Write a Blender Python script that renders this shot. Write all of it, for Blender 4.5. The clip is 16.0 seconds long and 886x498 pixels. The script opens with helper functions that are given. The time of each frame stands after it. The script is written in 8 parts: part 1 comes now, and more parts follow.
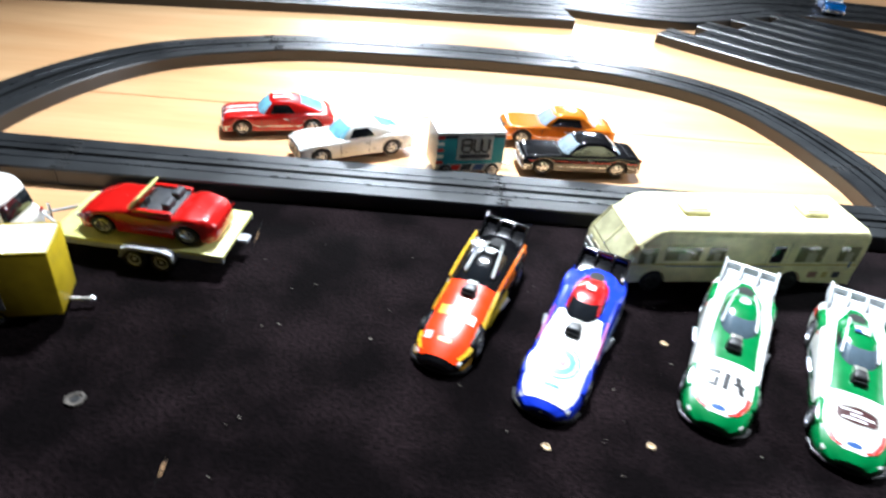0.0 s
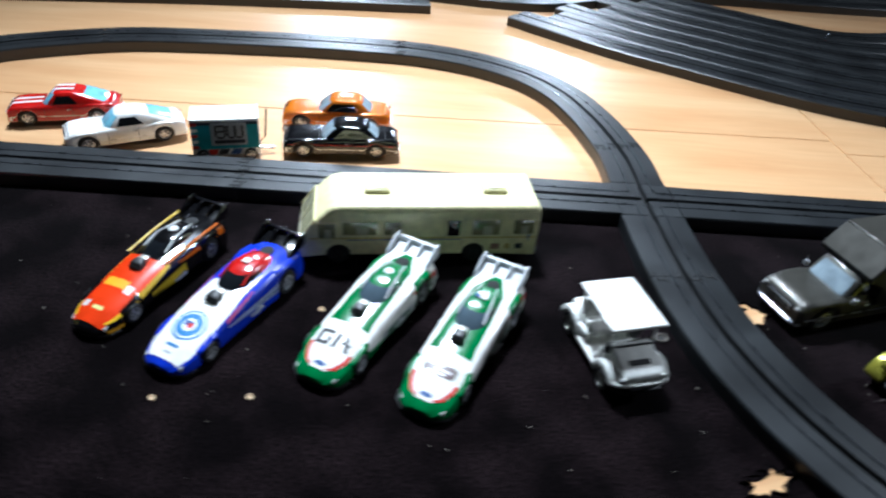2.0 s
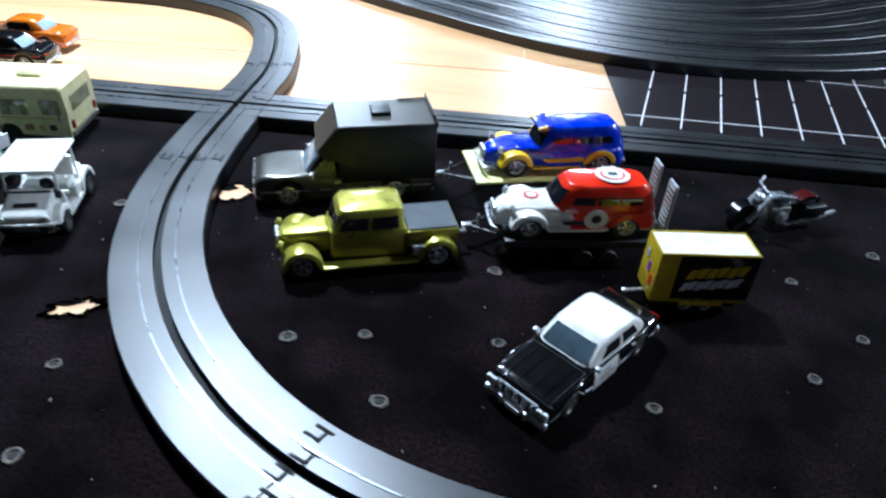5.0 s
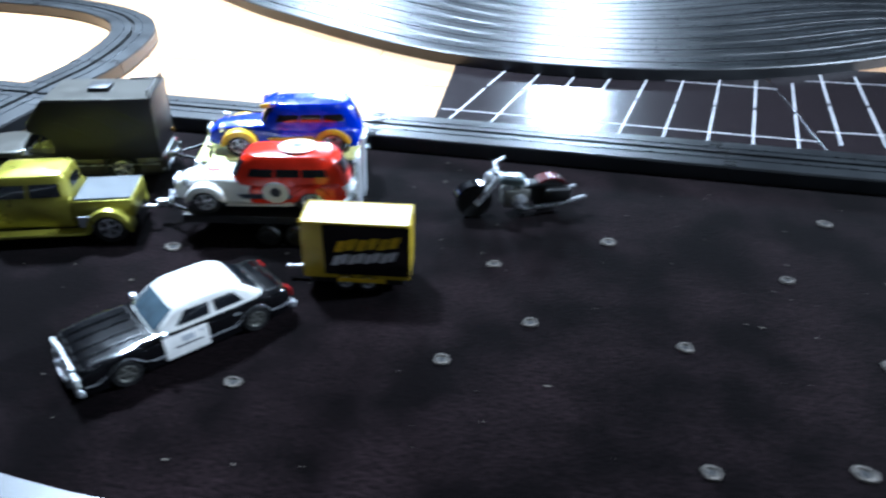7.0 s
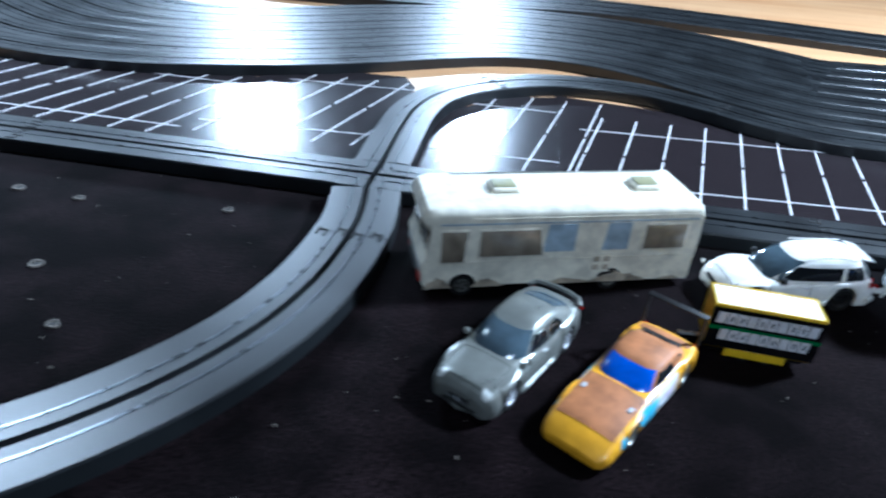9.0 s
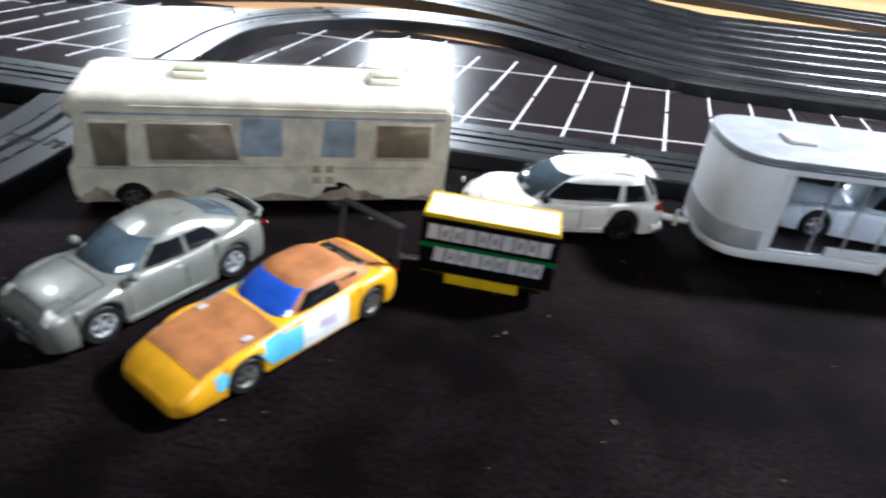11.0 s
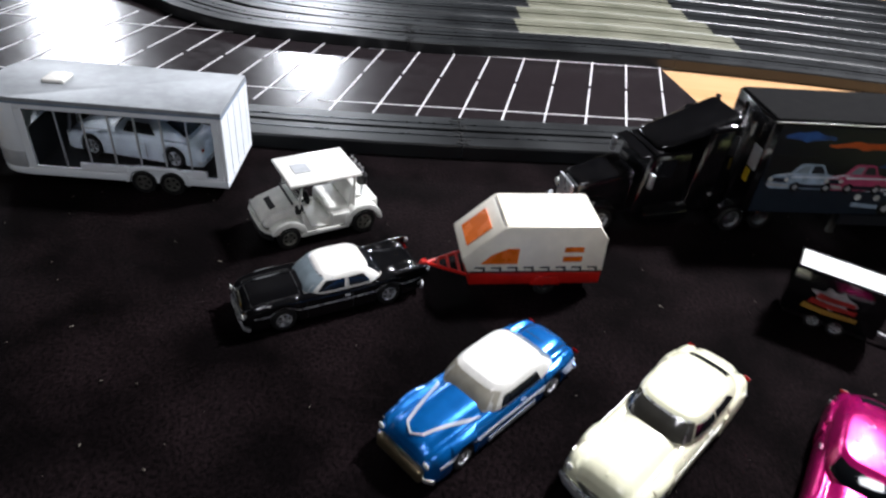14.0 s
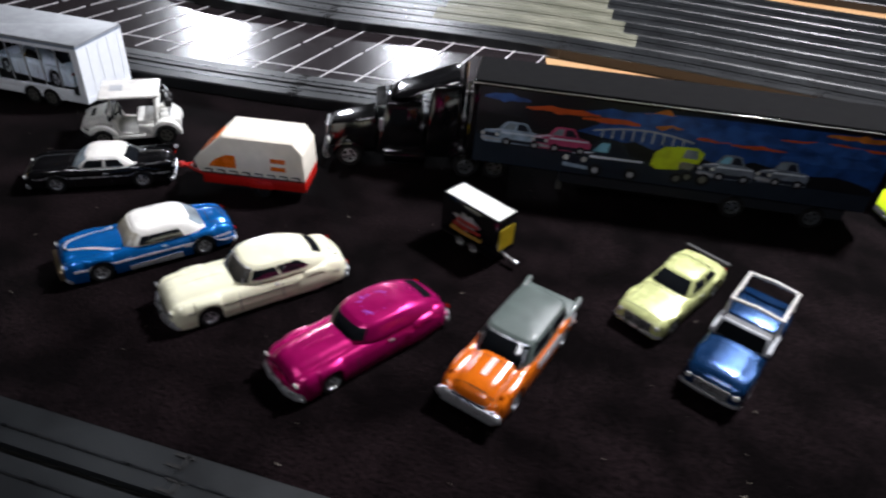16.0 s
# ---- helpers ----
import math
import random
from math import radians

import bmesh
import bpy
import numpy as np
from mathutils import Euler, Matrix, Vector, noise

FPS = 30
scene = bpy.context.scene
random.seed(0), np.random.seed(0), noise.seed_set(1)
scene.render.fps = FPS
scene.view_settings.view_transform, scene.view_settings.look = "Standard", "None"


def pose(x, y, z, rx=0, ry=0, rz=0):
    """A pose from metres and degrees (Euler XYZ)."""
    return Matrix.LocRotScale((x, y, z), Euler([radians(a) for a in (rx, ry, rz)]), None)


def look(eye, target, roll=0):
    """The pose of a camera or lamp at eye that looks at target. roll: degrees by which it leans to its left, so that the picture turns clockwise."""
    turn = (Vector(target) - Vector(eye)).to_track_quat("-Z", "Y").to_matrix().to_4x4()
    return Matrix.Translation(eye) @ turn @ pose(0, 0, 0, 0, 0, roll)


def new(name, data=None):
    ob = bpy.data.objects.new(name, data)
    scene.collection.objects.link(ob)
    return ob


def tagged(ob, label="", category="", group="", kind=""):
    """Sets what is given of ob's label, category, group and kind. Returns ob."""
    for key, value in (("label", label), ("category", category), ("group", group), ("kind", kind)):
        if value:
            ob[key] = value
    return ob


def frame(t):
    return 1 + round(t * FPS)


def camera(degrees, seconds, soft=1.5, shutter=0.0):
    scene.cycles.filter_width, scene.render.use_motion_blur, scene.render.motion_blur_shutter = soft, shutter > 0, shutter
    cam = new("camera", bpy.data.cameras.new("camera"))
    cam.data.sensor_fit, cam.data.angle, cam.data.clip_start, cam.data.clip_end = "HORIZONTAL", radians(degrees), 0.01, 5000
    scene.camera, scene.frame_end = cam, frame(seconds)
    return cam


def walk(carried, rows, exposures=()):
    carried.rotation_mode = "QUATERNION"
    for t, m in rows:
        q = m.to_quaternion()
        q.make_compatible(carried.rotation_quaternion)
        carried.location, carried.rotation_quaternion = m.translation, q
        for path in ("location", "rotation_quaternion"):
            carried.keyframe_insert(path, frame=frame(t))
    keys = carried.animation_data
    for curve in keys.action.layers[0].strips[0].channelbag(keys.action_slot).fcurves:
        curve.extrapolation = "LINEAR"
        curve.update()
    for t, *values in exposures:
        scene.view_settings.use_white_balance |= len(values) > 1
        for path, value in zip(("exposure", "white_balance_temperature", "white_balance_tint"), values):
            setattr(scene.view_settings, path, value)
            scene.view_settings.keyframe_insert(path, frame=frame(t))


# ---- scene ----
cam = camera(68.00, 16.0, soft=2.2, shutter=0.5)
PATH = [
    (0, (3.6575, -3.5190, 1.9112), (3.7870, -1.8689, 0.7884), 6.95),
    (0.5, (4.1003, -3.5657, 1.9152), (4.1685, -1.9598, 0.7251), 7.09),
    (1, (4.2980, -3.6250, 2.1479), (4.4773, -2.0159, 0.9737), 8.94),
    (1.5, (4.6248, -3.7779, 2.1349), (4.8106, -2.1771, 0.9505), 6.78),
    (2, (5.2781, -3.8190, 2.2327), (5.3800, -2.2042, 1.0571), 5.65),
    (2.5, (6.3803, -4.0297, 2.4041), (6.2983, -2.4088, 1.2354), 2.87),
    (3, (7.4116, -4.1350, 2.4545), (7.1983, -2.4941, 1.3311), 0.92),
    (3.5, (8.0030, -4.3152, 2.1372), (7.6847, -2.7009, 1.0003), 0.46),
    (4, (8.2731, -4.2638, 2.2037), (8.1309, -2.6176, 1.0770), 4.05),
    (4.2, (8.2376, -4.2507, 2.1879), (8.1542, -2.6212, 1.0313), 3.90),
    (6.3, (9.3235, -4.0348, 1.4826), (9.1727, -2.3839, 0.3637), 2.33),
    (6.5, (9.5022, -3.9801, 1.4863), (9.3132, -2.3176, 0.3907), 1.72),
    (7, (10.1104, -4.0096, 1.6332), (9.8778, -2.3319, 0.5697), 2.01),
    (7.5, (11.0537, -4.1374, 1.7397), (10.8253, -2.4461, 0.6970), 3.27),
    (8, (12.5414, -4.2709, 1.8660), (12.2396, -2.5989, 0.8109), 2.18),
    (8.5, (13.7673, -4.1222, 1.8528), (13.4440, -2.4428, 0.8159), 2.49),
    (8.7, (14.1065, -3.9986, 1.8462), (13.8388, -2.3002, 0.8245), 3.33),
    (10.8, (15.3501, -3.3024, 1.2578), (15.2380, -1.5829, 0.2426), 6.57),
    (11, (15.5150, -3.2767, 1.2688), (15.4229, -1.5615, 0.2442), 7.08),
    (11.5, (16.0981, -3.2423, 1.2807), (16.0742, -1.5243, 0.2570), 6.15),
    (12, (16.7185, -3.3036, 1.4103), (16.7419, -1.6020, 0.3596), 5.58),
    (12.5, (17.3364, -3.4270, 1.6870), (17.3490, -1.7485, 0.5995), 7.90),
    (13, (17.8942, -3.4275, 1.7502), (17.8121, -1.7656, 0.6405), 6.85),
    (13.2, (17.9595, -3.4419, 1.7643), (17.8680, -1.7856, 0.6475), 6.68),
    (13.5, (18.3962, -3.5380, 1.8590), (18.2421, -1.9197, 0.6940), 5.56),
    (14, (18.6523, -3.7303, 1.8828), (18.6526, -2.1183, 0.6990), 6.07),
    (14.5, (18.8451, -3.9471, 1.8894), (18.8665, -2.3651, 0.6659), 5.42),
    (15, (19.5757, -4.1345, 2.0602), (19.4525, -2.5701, 0.8202), 4.14),
    (15.5, (20.2342, -4.2565, 2.0690), (19.9172, -2.6968, 0.8579), 3.73),
    (16, (20.8727, -4.3063, 2.1362), (20.5115, -2.7445, 0.9402), 5.35),
]
walk(cam, [(t, look(Vector(eye) * 0.1, Vector(target) * 0.1, roll)) for t, eye, target, roll in PATH],
     [(0.0, -0.05, 5950, 9), (1.0, -0.35, 5900, 9), (1.5, -0.72, 5700, 8), (2.5, -1.15, 5450, 7), (3.5, -1.42, 5350, 6), (4.2, -1.0, 5250, 6), (6.4, -0.05, 5150, 5), (7.0, 0.4, 5050, 5), (7.5, 0.55, 4950, 4), (8.0, 0.65, 4850, 4), (8.7, 0.3, 4800, 3), (10.8, 0.55, 6000, 9), (11.5, 0.38, 6050, 10), (12.5, 0.35, 6400, 11), (13.2, 0.15, 6350, 12), (14.0, -0.6, 6350, 13), (14.5, -0.8, 6300, 15), (16.0, -0.85, 6350, 15)])
# places on the table are given in decimetres, toys in millimetres
DM, MM = 0.1, 0.001


# ---- light ----
world = bpy.data.worlds.new("world")
scene.world = world
world.use_nodes = True
world.node_tree.nodes["Background"].inputs[0].default_value = (0.9, 0.95, 1.0, 1)
world.node_tree.nodes["Background"].inputs[1].default_value = 0.012


def lamp(name, x, y, z, tx, ty, size, watts, colour, spread=180):
    data = bpy.data.lights.new(name, "AREA")
    data.shape, data.size, data.size_y = "RECTANGLE", size[0], size[1]
    data.energy, data.color, data.spread = watts, colour, math.radians(spread)
    ob = new(name, data)
    ob.matrix_world = look((x * DM, y * DM, z * DM), (tx * DM, ty * DM, 0))
    return ob


lamp("ceiling_or_fill_lamp", 4.0, 4.5, 11.0, 5.6, 0.0, (0.16, 0.12), 11.0, (0.93, 0.97, 1.0), 66)
lamp("ceiling_or_fill_lamp", 24.6, 3.6, 8.8, 18.5, -1.0, (0.12, 0.1), 45.0, (0.97, 0.98, 1.0))
# fill added on the near side to brighten the fronts; no fixture known there
lamp("ceiling_or_fill_lamp", 18.0, -12.0, 13.5, 18.5, 0.0, (0.5, 0.3), 1.4, (0.95, 0.97, 1.0), 62)
lamp("wall_lamp", 11.5, 26.0, 8.2, 11.5, 2.0, (0.21, 0.16), 20.0, (0.9, 0.95, 1.0))
lamp("wall_lamp", 1.8, 24.0, 9.0, 6.0, 2.0, (0.22, 0.22), 25.0, (0.9, 0.95, 1.0))


# ---- materials ----
def tree_of(name):
    m = bpy.data.materials.new(name)
    m.use_nodes = True
    nt = m.node_tree
    return m, nt, nt.nodes, nt.links, nt.nodes["Principled BSDF"]


def rgb(h):
    v = [int(h[i:i + 2], 16) / 255 for i in (0, 2, 4)]
    return tuple(c / 12.92 if c < 0.04045 else ((c + 0.055) / 1.055) ** 2.4 for c in v) + (1,)


def noise_ramp(nt, scale, lo, hi, detail=4.0, stretch=None, pos=(0.35, 0.65)):
    """A noise between two colours, in metres of object space."""
    tc = nt.nodes.new("ShaderNodeTexCoord")
    mp = nt.nodes.new("ShaderNodeMapping")
    nt.links.new(tc.outputs["Object"], mp.inputs[0])
    if stretch:
        mp.inputs["Scale"].default_value = stretch
    n = nt.nodes.new("ShaderNodeTexNoise")
    n.inputs["Scale"].default_value, n.inputs["Detail"].default_value = scale, detail
    nt.links.new(mp.outputs[0], n.inputs["Vector"])
    r = nt.nodes.new("ShaderNodeValToRGB")
    r.color_ramp.elements[0].position, r.color_ramp.elements[1].position = pos
    r.color_ramp.elements[0].color, r.color_ramp.elements[1].color = lo, hi
    nt.links.new(n.outputs["Fac"], r.inputs[0])
    return r.outputs[0], n.outputs["Fac"]


def scaled(c, k):
    return tuple(min(1, v * k) for v in c[:3]) + (1,)


def paint(name, hexcolour, rough=0.22, metal=0.0, coat=0.6, flake=0.0, wear=0.12):
    m, nt, ns, ln, b = tree_of(name)
    c = rgb(hexcolour)
    col, fac = noise_ramp(nt, 160, scaled(c, 1 - wear), scaled(c, 1 + wear * 0.5))
    ln.new(col, b.inputs["Base Color"])
    b.inputs["Roughness"].default_value, b.inputs["Metallic"].default_value = rough, metal
    b.inputs["Coat Weight"].default_value, b.inputs["Coat Roughness"].default_value = coat, 0.08
    tc = ns.new("ShaderNodeTexCoord")
    n2 = ns.new("ShaderNodeTexNoise")
    n2.inputs["Scale"].default_value, n2.inputs["Detail"].default_value = (2600 if flake else 420), 3
    ln.new(tc.outputs["Object"], n2.inputs["Vector"])
    bp = ns.new("ShaderNodeBump")
    bp.inputs["Strength"].default_value, bp.inputs["Distance"].default_value = (0.12 + flake), 0.0002
    ln.new(n2.outputs["Fac"], bp.inputs["Height"])
    ln.new(bp.outputs[0], b.inputs["Normal"])
    rr = ns.new("ShaderNodeMapRange")
    rr.inputs["To Min"].default_value, rr.inputs["To Max"].default_value = max(0.03, rough - 0.06), rough + 0.1
    ln.new(fac, rr.inputs[0])
    ln.new(rr.outputs[0], b.inputs["Roughness"])
    return m


def plain(name, hexcolour, rough=0.5, metal=0.0, **kw):
    return paint(name, hexcolour, rough, metal, coat=kw.get("coat", 0.0), wear=kw.get("wear", 0.15))


WHITE = paint("white_paint", "eceae4")
WHITEPL = plain("white_plastic", "e2e2dc", 0.4)
CREAM = plain("cream_plastic", "dfd8a6", 0.35)
IVORY = paint("ivory_paint", "ebe9cc", 0.24, wear=0.05)
BLACKP = paint("black_paint", "0b0b0d", 0.12, coat=0.8)
BLACKPL = plain("black_plastic", "111112", 0.45)
RUBBER = plain("black_rubber", "0d0d0d", 0.6)
CHROME = plain("chrome", "dcdee2", 0.26, 0.7, wear=0.05)
DULLMETAL = plain("dull_metal", "a6a69e", 0.4, 0.9)
RED = paint("red_paint", "b3120d")
ORANGERED = paint("orange_red_paint", "d8290b")
BRIGHTORANGE = paint("copper_orange_paint", "c86c0c", 0.2, 0.25, flake=0.05)
ORANGE = paint("orange_paint", "d0650c", 0.2)
TAN = plain("tan_weathered_paint", "a2683c", 0.55, wear=0.3)
AMBER = paint("amber_paint", "e2a41a", 0.35)
LIME = paint("lime_metallic_paint", "aaa53e", 0.28, 0.5, flake=0.1)
PALELIME = paint("pale_lime_paint", "cdd391", 0.25, 0.1, flake=0.08)
BLUE = paint("blue_paint", "0b2fc4", 0.25)
BLUEMET = paint("blue_metallic_paint", "066bbd", 0.22, 0.55, flake=0.12)
BLUEGREY = plain("blue_grey_plastic", "7e8ea2", 0.45)
NAVYMET = paint("dark_blue_metallic_paint", "123a66", 0.2, 0.6, flake=0.1)
ROYAL = paint("royal_blue_paint", "1b35b8")
MAGENTA = paint("magenta_metallic_paint", "c0106e", 0.22, 0.6, flake=0.12)
VIOLET = plain("violet_decal", "7a2f96", 0.35)
GREEN = paint("green_paint", "0c6b35", 0.22)
SILVER = paint("silver_metallic_paint", "8f918b", 0.28, 0.5, flake=0.06)
GREY = plain("grey_plastic", "a9acb0", 0.45)
GREYROOF = paint("grey_vinyl_paint", "55605c", 0.4)
GUNMETAL = paint("gunmetal_paint", "4c4a44", 0.35, 0.5)
TEAL = plain("teal_decal", "148a98", 0.4)
YELLOW = plain("yellow_paint", "d9b310", 0.35)
PALEYELLOW = plain("pale_yellow_plastic", "d6d484", 0.4)
MUSTARD = plain("mustard_yellow_paint", "b39a1a", 0.35)
NEON = plain("neon_yellow_decal", "c8e01a", 0.4)
ORANGEPL = plain("orange_window_plastic", "e06a08", 0.25)
REDPL = plain("red_plastic", "b5180f", 0.35)
SKYBLUE = plain("sky_blue_decal", "5fb8d8", 0.4)
PALEBLUE = paint("pale_blue_white_paint", "dde7f2", 0.35)
DECALBLUE = plain("blue_decal", "2a4f86", 0.35)
DECALRED = plain("red_decal", "c0241a", 0.4)
DECALPINK = plain("pink_decal", "b8456e", 0.4)
DARKDECAL = plain("dark_decal", "1c2230", 0.35)
FLAME = plain("sunset_decal", "c4521a", 0.4)
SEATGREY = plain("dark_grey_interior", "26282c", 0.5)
LENSRED = plain("red_lens", "8c0c08", 0.15)
SEAMDARK = plain("panel_gap_dark", "0a0a0b", 0.7)


def glassy(name, hexcolour, rough=0.08):
    m, nt, ns, ln, b = tree_of(name)
    col, fac = noise_ramp(nt, 90, scaled(rgb(hexcolour), 0.7), scaled(rgb(hexcolour), 1.25))
    ln.new(col, b.inputs["Base Color"])
    b.inputs["Roughness"].default_value, b.inputs["Coat Weight"].default_value = rough, 1.0
    b.inputs["Specular IOR Level"].default_value = 0.7
    return m


SMOKE = glassy("smoked_window_plastic", "15181c")
DUSKGLASS = glassy("grey_blue_window_plastic", "4a5862", 0.1)
BLUEGLASS = glassy("blue_window_plastic", "2f63d8")
PALEGLASS = glassy("pale_window_plastic", "8a98a0", 0.12)
SKYGLASS = glassy("sky_blue_window_plastic", "7fbcd0", 0.12)
OLIVEGLASS = glassy("olive_window_plastic", "85825c", 0.15)
CLEARCREAM = glassy("clear_cream_plastic", "b4b08c", 0.1)
LAMPGLASS = glassy("headlight_plastic", "d6d8d4", 0.1)


def clear():
    m, nt, ns, ln, b = tree_of("clear_plastic")
    b.inputs["Transmission Weight"].default_value, b.inputs["Roughness"].default_value = 1.0, 0.04
    b.inputs["IOR"].default_value = 1.2
    b.inputs["Base Color"].default_value = (0.93, 0.95, 0.97, 1)
    return m


CLEAR = clear()


def felt_material():
    m, nt, ns, ln, b = tree_of("black_felt")
    col, fac = noise_ramp(nt, 26, (0.0010, 0.0007, 0.0008, 1), (0.0066, 0.0044, 0.0049, 1), 9, None, (0.40, 0.66))
    col2, fac2 = noise_ramp(nt, 700, (0.25, 0.23, 0.24, 1), (1.7, 1.6, 1.65, 1), 3)
    mx = ns.new("ShaderNodeMix")
    mx.data_type, mx.blend_type = "RGBA", "MULTIPLY"
    mx.inputs[0].default_value = 1
    ln.new(col, mx.inputs[6])
    ln.new(col2, mx.inputs[7])
    ln.new(mx.outputs[2], b.inputs["Base Color"])
    b.inputs["Roughness"].default_value = 0.85
    b.inputs["Specular IOR Level"].default_value = 0.022
    b.inputs["Specular Tint"].default_value = (1.0, 0.80, 0.84, 1)
    b.inputs["Sheen Weight"].default_value, b.inputs["Sheen Roughness"].default_value = 0.03, 0.4
    bp = ns.new("ShaderNodeBump")
    bp.inputs["Strength"].default_value, bp.inputs["Distance"].default_value = 0.5, 0.0006
    ln.new(fac2, bp.inputs["Height"])
    ln.new(bp.outputs[0], b.inputs["Normal"])
    return m


def wood_material():
    m, nt, ns, ln, b = tree_of("plywood")
    col, fac = noise_ramp(nt, 3.0, rgb("be9063"), rgb("cda67a"), 6, (1.2, 9, 9))
    col2, fac2 = noise_ramp(nt, 14, (0.95, 0.935, 0.91, 1), (1.02, 1.02, 1.02, 1), 8, (1.6, 18, 18))
    mx = ns.new("ShaderNodeMix")
    mx.data_type, mx.blend_type = "RGBA", "MULTIPLY"
    mx.inputs[0].default_value = 1
    ln.new(col, mx.inputs[6])
    ln.new(col2, mx.inputs[7])
    ln.new(mx.outputs[2], b.inputs["Base Color"])
    b.inputs["Roughness"].default_value = 0.36
    bp = ns.new("ShaderNodeBump")
    bp.inputs["Strength"].default_value, bp.inputs["Distance"].default_value = 0.12, 0.0004
    ln.new(fac2, bp.inputs["Height"])
    ln.new(bp.outputs[0], b.inputs["Normal"])
    return m


def track_material(name, a, c, rough):
    m, nt, ns, ln, b = tree_of(name)
    col, fac = noise_ramp(nt, 30, rgb(a), rgb(c), 8)
    ln.new(col, b.inputs["Base Color"])
    rr = ns.new("ShaderNodeMapRange")
    rr.inputs["To Min"].default_value, rr.inputs["To Max"].default_value = rough - 0.08, rough + 0.12
    ln.new(fac, rr.inputs[0])
    ln.new(rr.outputs[0], b.inputs["Roughness"])
    b.inputs["Specular IOR Level"].default_value = 0.65
    col2, fac2 = noise_ramp(nt, 1200, (0, 0, 0, 1), (1, 1, 1, 1), 2)
    bp = ns.new("ShaderNodeBump")
    bp.inputs["Strength"].default_value, bp.inputs["Distance"].default_value = 0.25, 0.0002
    ln.new(fac2, bp.inputs["Height"])
    ln.new(bp.outputs[0], b.inputs["Normal"])
    return m


FELT, WOOD = felt_material(), wood_material()
TRACK = track_material("dark_track_plastic", "0f1113", "191c1e", 0.37)
TRACKOLD = track_material("grey_green_track_plastic", "5b5c4c", "717060", 0.5)
RAIL = plain("steel_rail", "6a6e73", 0.27, 1.0, wear=0.3)
SLOTBLACK = plain("slot_black", "050505", 0.8)
CARD = plain("dark_glossy_card", "241f21", 0.2, coat=0.06)
LINEPAINT = plain("white_line_ink", "d8d6d8", 0.35)
TANHOLE = plain("bare_wood_edge", "c4aa86", 0.7)
RINGGREY = plain("frayed_grey_ring", "565049", 0.85, wear=0.5)
LINT = plain("pale_lint", "6a635a", 0.9, wear=0.4)


# ---- mesh helpers ----
def mesh_of(name, bm, material, smooth=True, angle=35):
    bmesh.ops.recalc_face_normals(bm, faces=bm.faces[:])
    me = bpy.data.meshes.new(name)
    bm.to_mesh(me)
    bm.free()
    me.materials.append(material)
    if smooth:
        me.polygons.foreach_set("use_smooth", [True] * len(me.polygons))
        me.set_sharp_from_angle(angle=radians(angle))
    return me


def part(name, bm, material, parent=None, label="", smooth=True, angle=35):
    ob = new(name, mesh_of(name, bm, material, smooth, angle))
    ob.parent = parent
    if label:
        ob["label"] = label
    return ob


def thing(name, x, y, heading, label, category, z=0.0, group=""):
    ob = new(name)
    ob.matrix_world = pose(x * DM, y * DM, z * DM, 0, 0, heading)
    ob.empty_display_size = 0.01
    return tagged(ob, label, category, group)


def box(x0, x1, y0, y1, z0, z1, bevel=0.0, segs=2, bm=None, unit=MM):
    b = bmesh.new()
    vs = [b.verts.new((x * unit, y * unit, z * unit)) for z in (z0, z1) for y in (y0, y1) for x in (x0, x1)]
    for f in ((0, 1, 3, 2), (4, 6, 7, 5), (0, 4, 5, 1), (2, 3, 7, 6), (0, 2, 6, 4), (1, 5, 7, 3)):
        b.faces.new([vs[i] for i in f])
    if bevel:
        bmesh.ops.bevel(b, geom=b.edges[:], offset=bevel * unit, segments=segs, affect="EDGES", profile=0.5)
    return joined(bm, b)


def joined(bm, b):
    """Adds the mesh b to bm, or gives b where there is no bm."""
    if bm is None:
        return b
    me = bpy.data.meshes.new("tmp")
    b.to_mesh(me)
    b.free()
    bm.from_mesh(me)
    bpy.data.meshes.remove(me)
    return bm


def prism(points, y0, y1, bevel=0.0, bm=None, axis="y", unit=MM, segs=2):
    """A side outline in x and z, pushed from y0 to y1 (or an x, y outline pushed along z)."""
    b = bmesh.new()
    rings = []
    for w in (y0, y1):
        rings.append([b.verts.new(((p[0], w, p[1]) if axis == "y" else (p[0], p[1], w)) if axis != "x" else (w, p[0], p[1])) for p in points])
    n = len(points)
    b.faces.new(rings[0])
    b.faces.new(rings[1][::-1])
    for i in range(n):
        b.faces.new((rings[0][i], rings[1][i], rings[1][(i + 1) % n], rings[0][(i + 1) % n]))
    if bevel:
        bmesh.ops.bevel(b, geom=b.edges[:], offset=bevel, segments=segs, affect="EDGES", profile=0.5)
    bmesh.ops.scale(b, vec=(unit,) * 3, verts=b.verts[:])
    return joined(bm, b)


def lathe(profile, segs=20, bm=None, axis="y", centre=(0, 0, 0)):
    """A turned form: (radius, along) in millimetres about an axis through centre."""
    b = bmesh.new()
    rings = []
    for r, a in profile:
        ring = []
        for k in range(segs):
            c, s = math.cos(2 * math.pi * k / segs) * r, math.sin(2 * math.pi * k / segs) * r
            p = {"y": (c, a, s), "z": (c, s, a), "x": (a, c, s)}[axis]
            ring.append(b.verts.new([(p[i] + centre[i]) * MM for i in range(3)]))
        rings.append(ring)
    for p, q in zip(rings, rings[1:]):
        for k in range(segs):
            b.faces.new((p[k], p[(k + 1) % segs], q[(k + 1) % segs], q[k]))
    b.faces.new(rings[0][::-1])
    b.faces.new(rings[-1])
    return joined(bm, b)


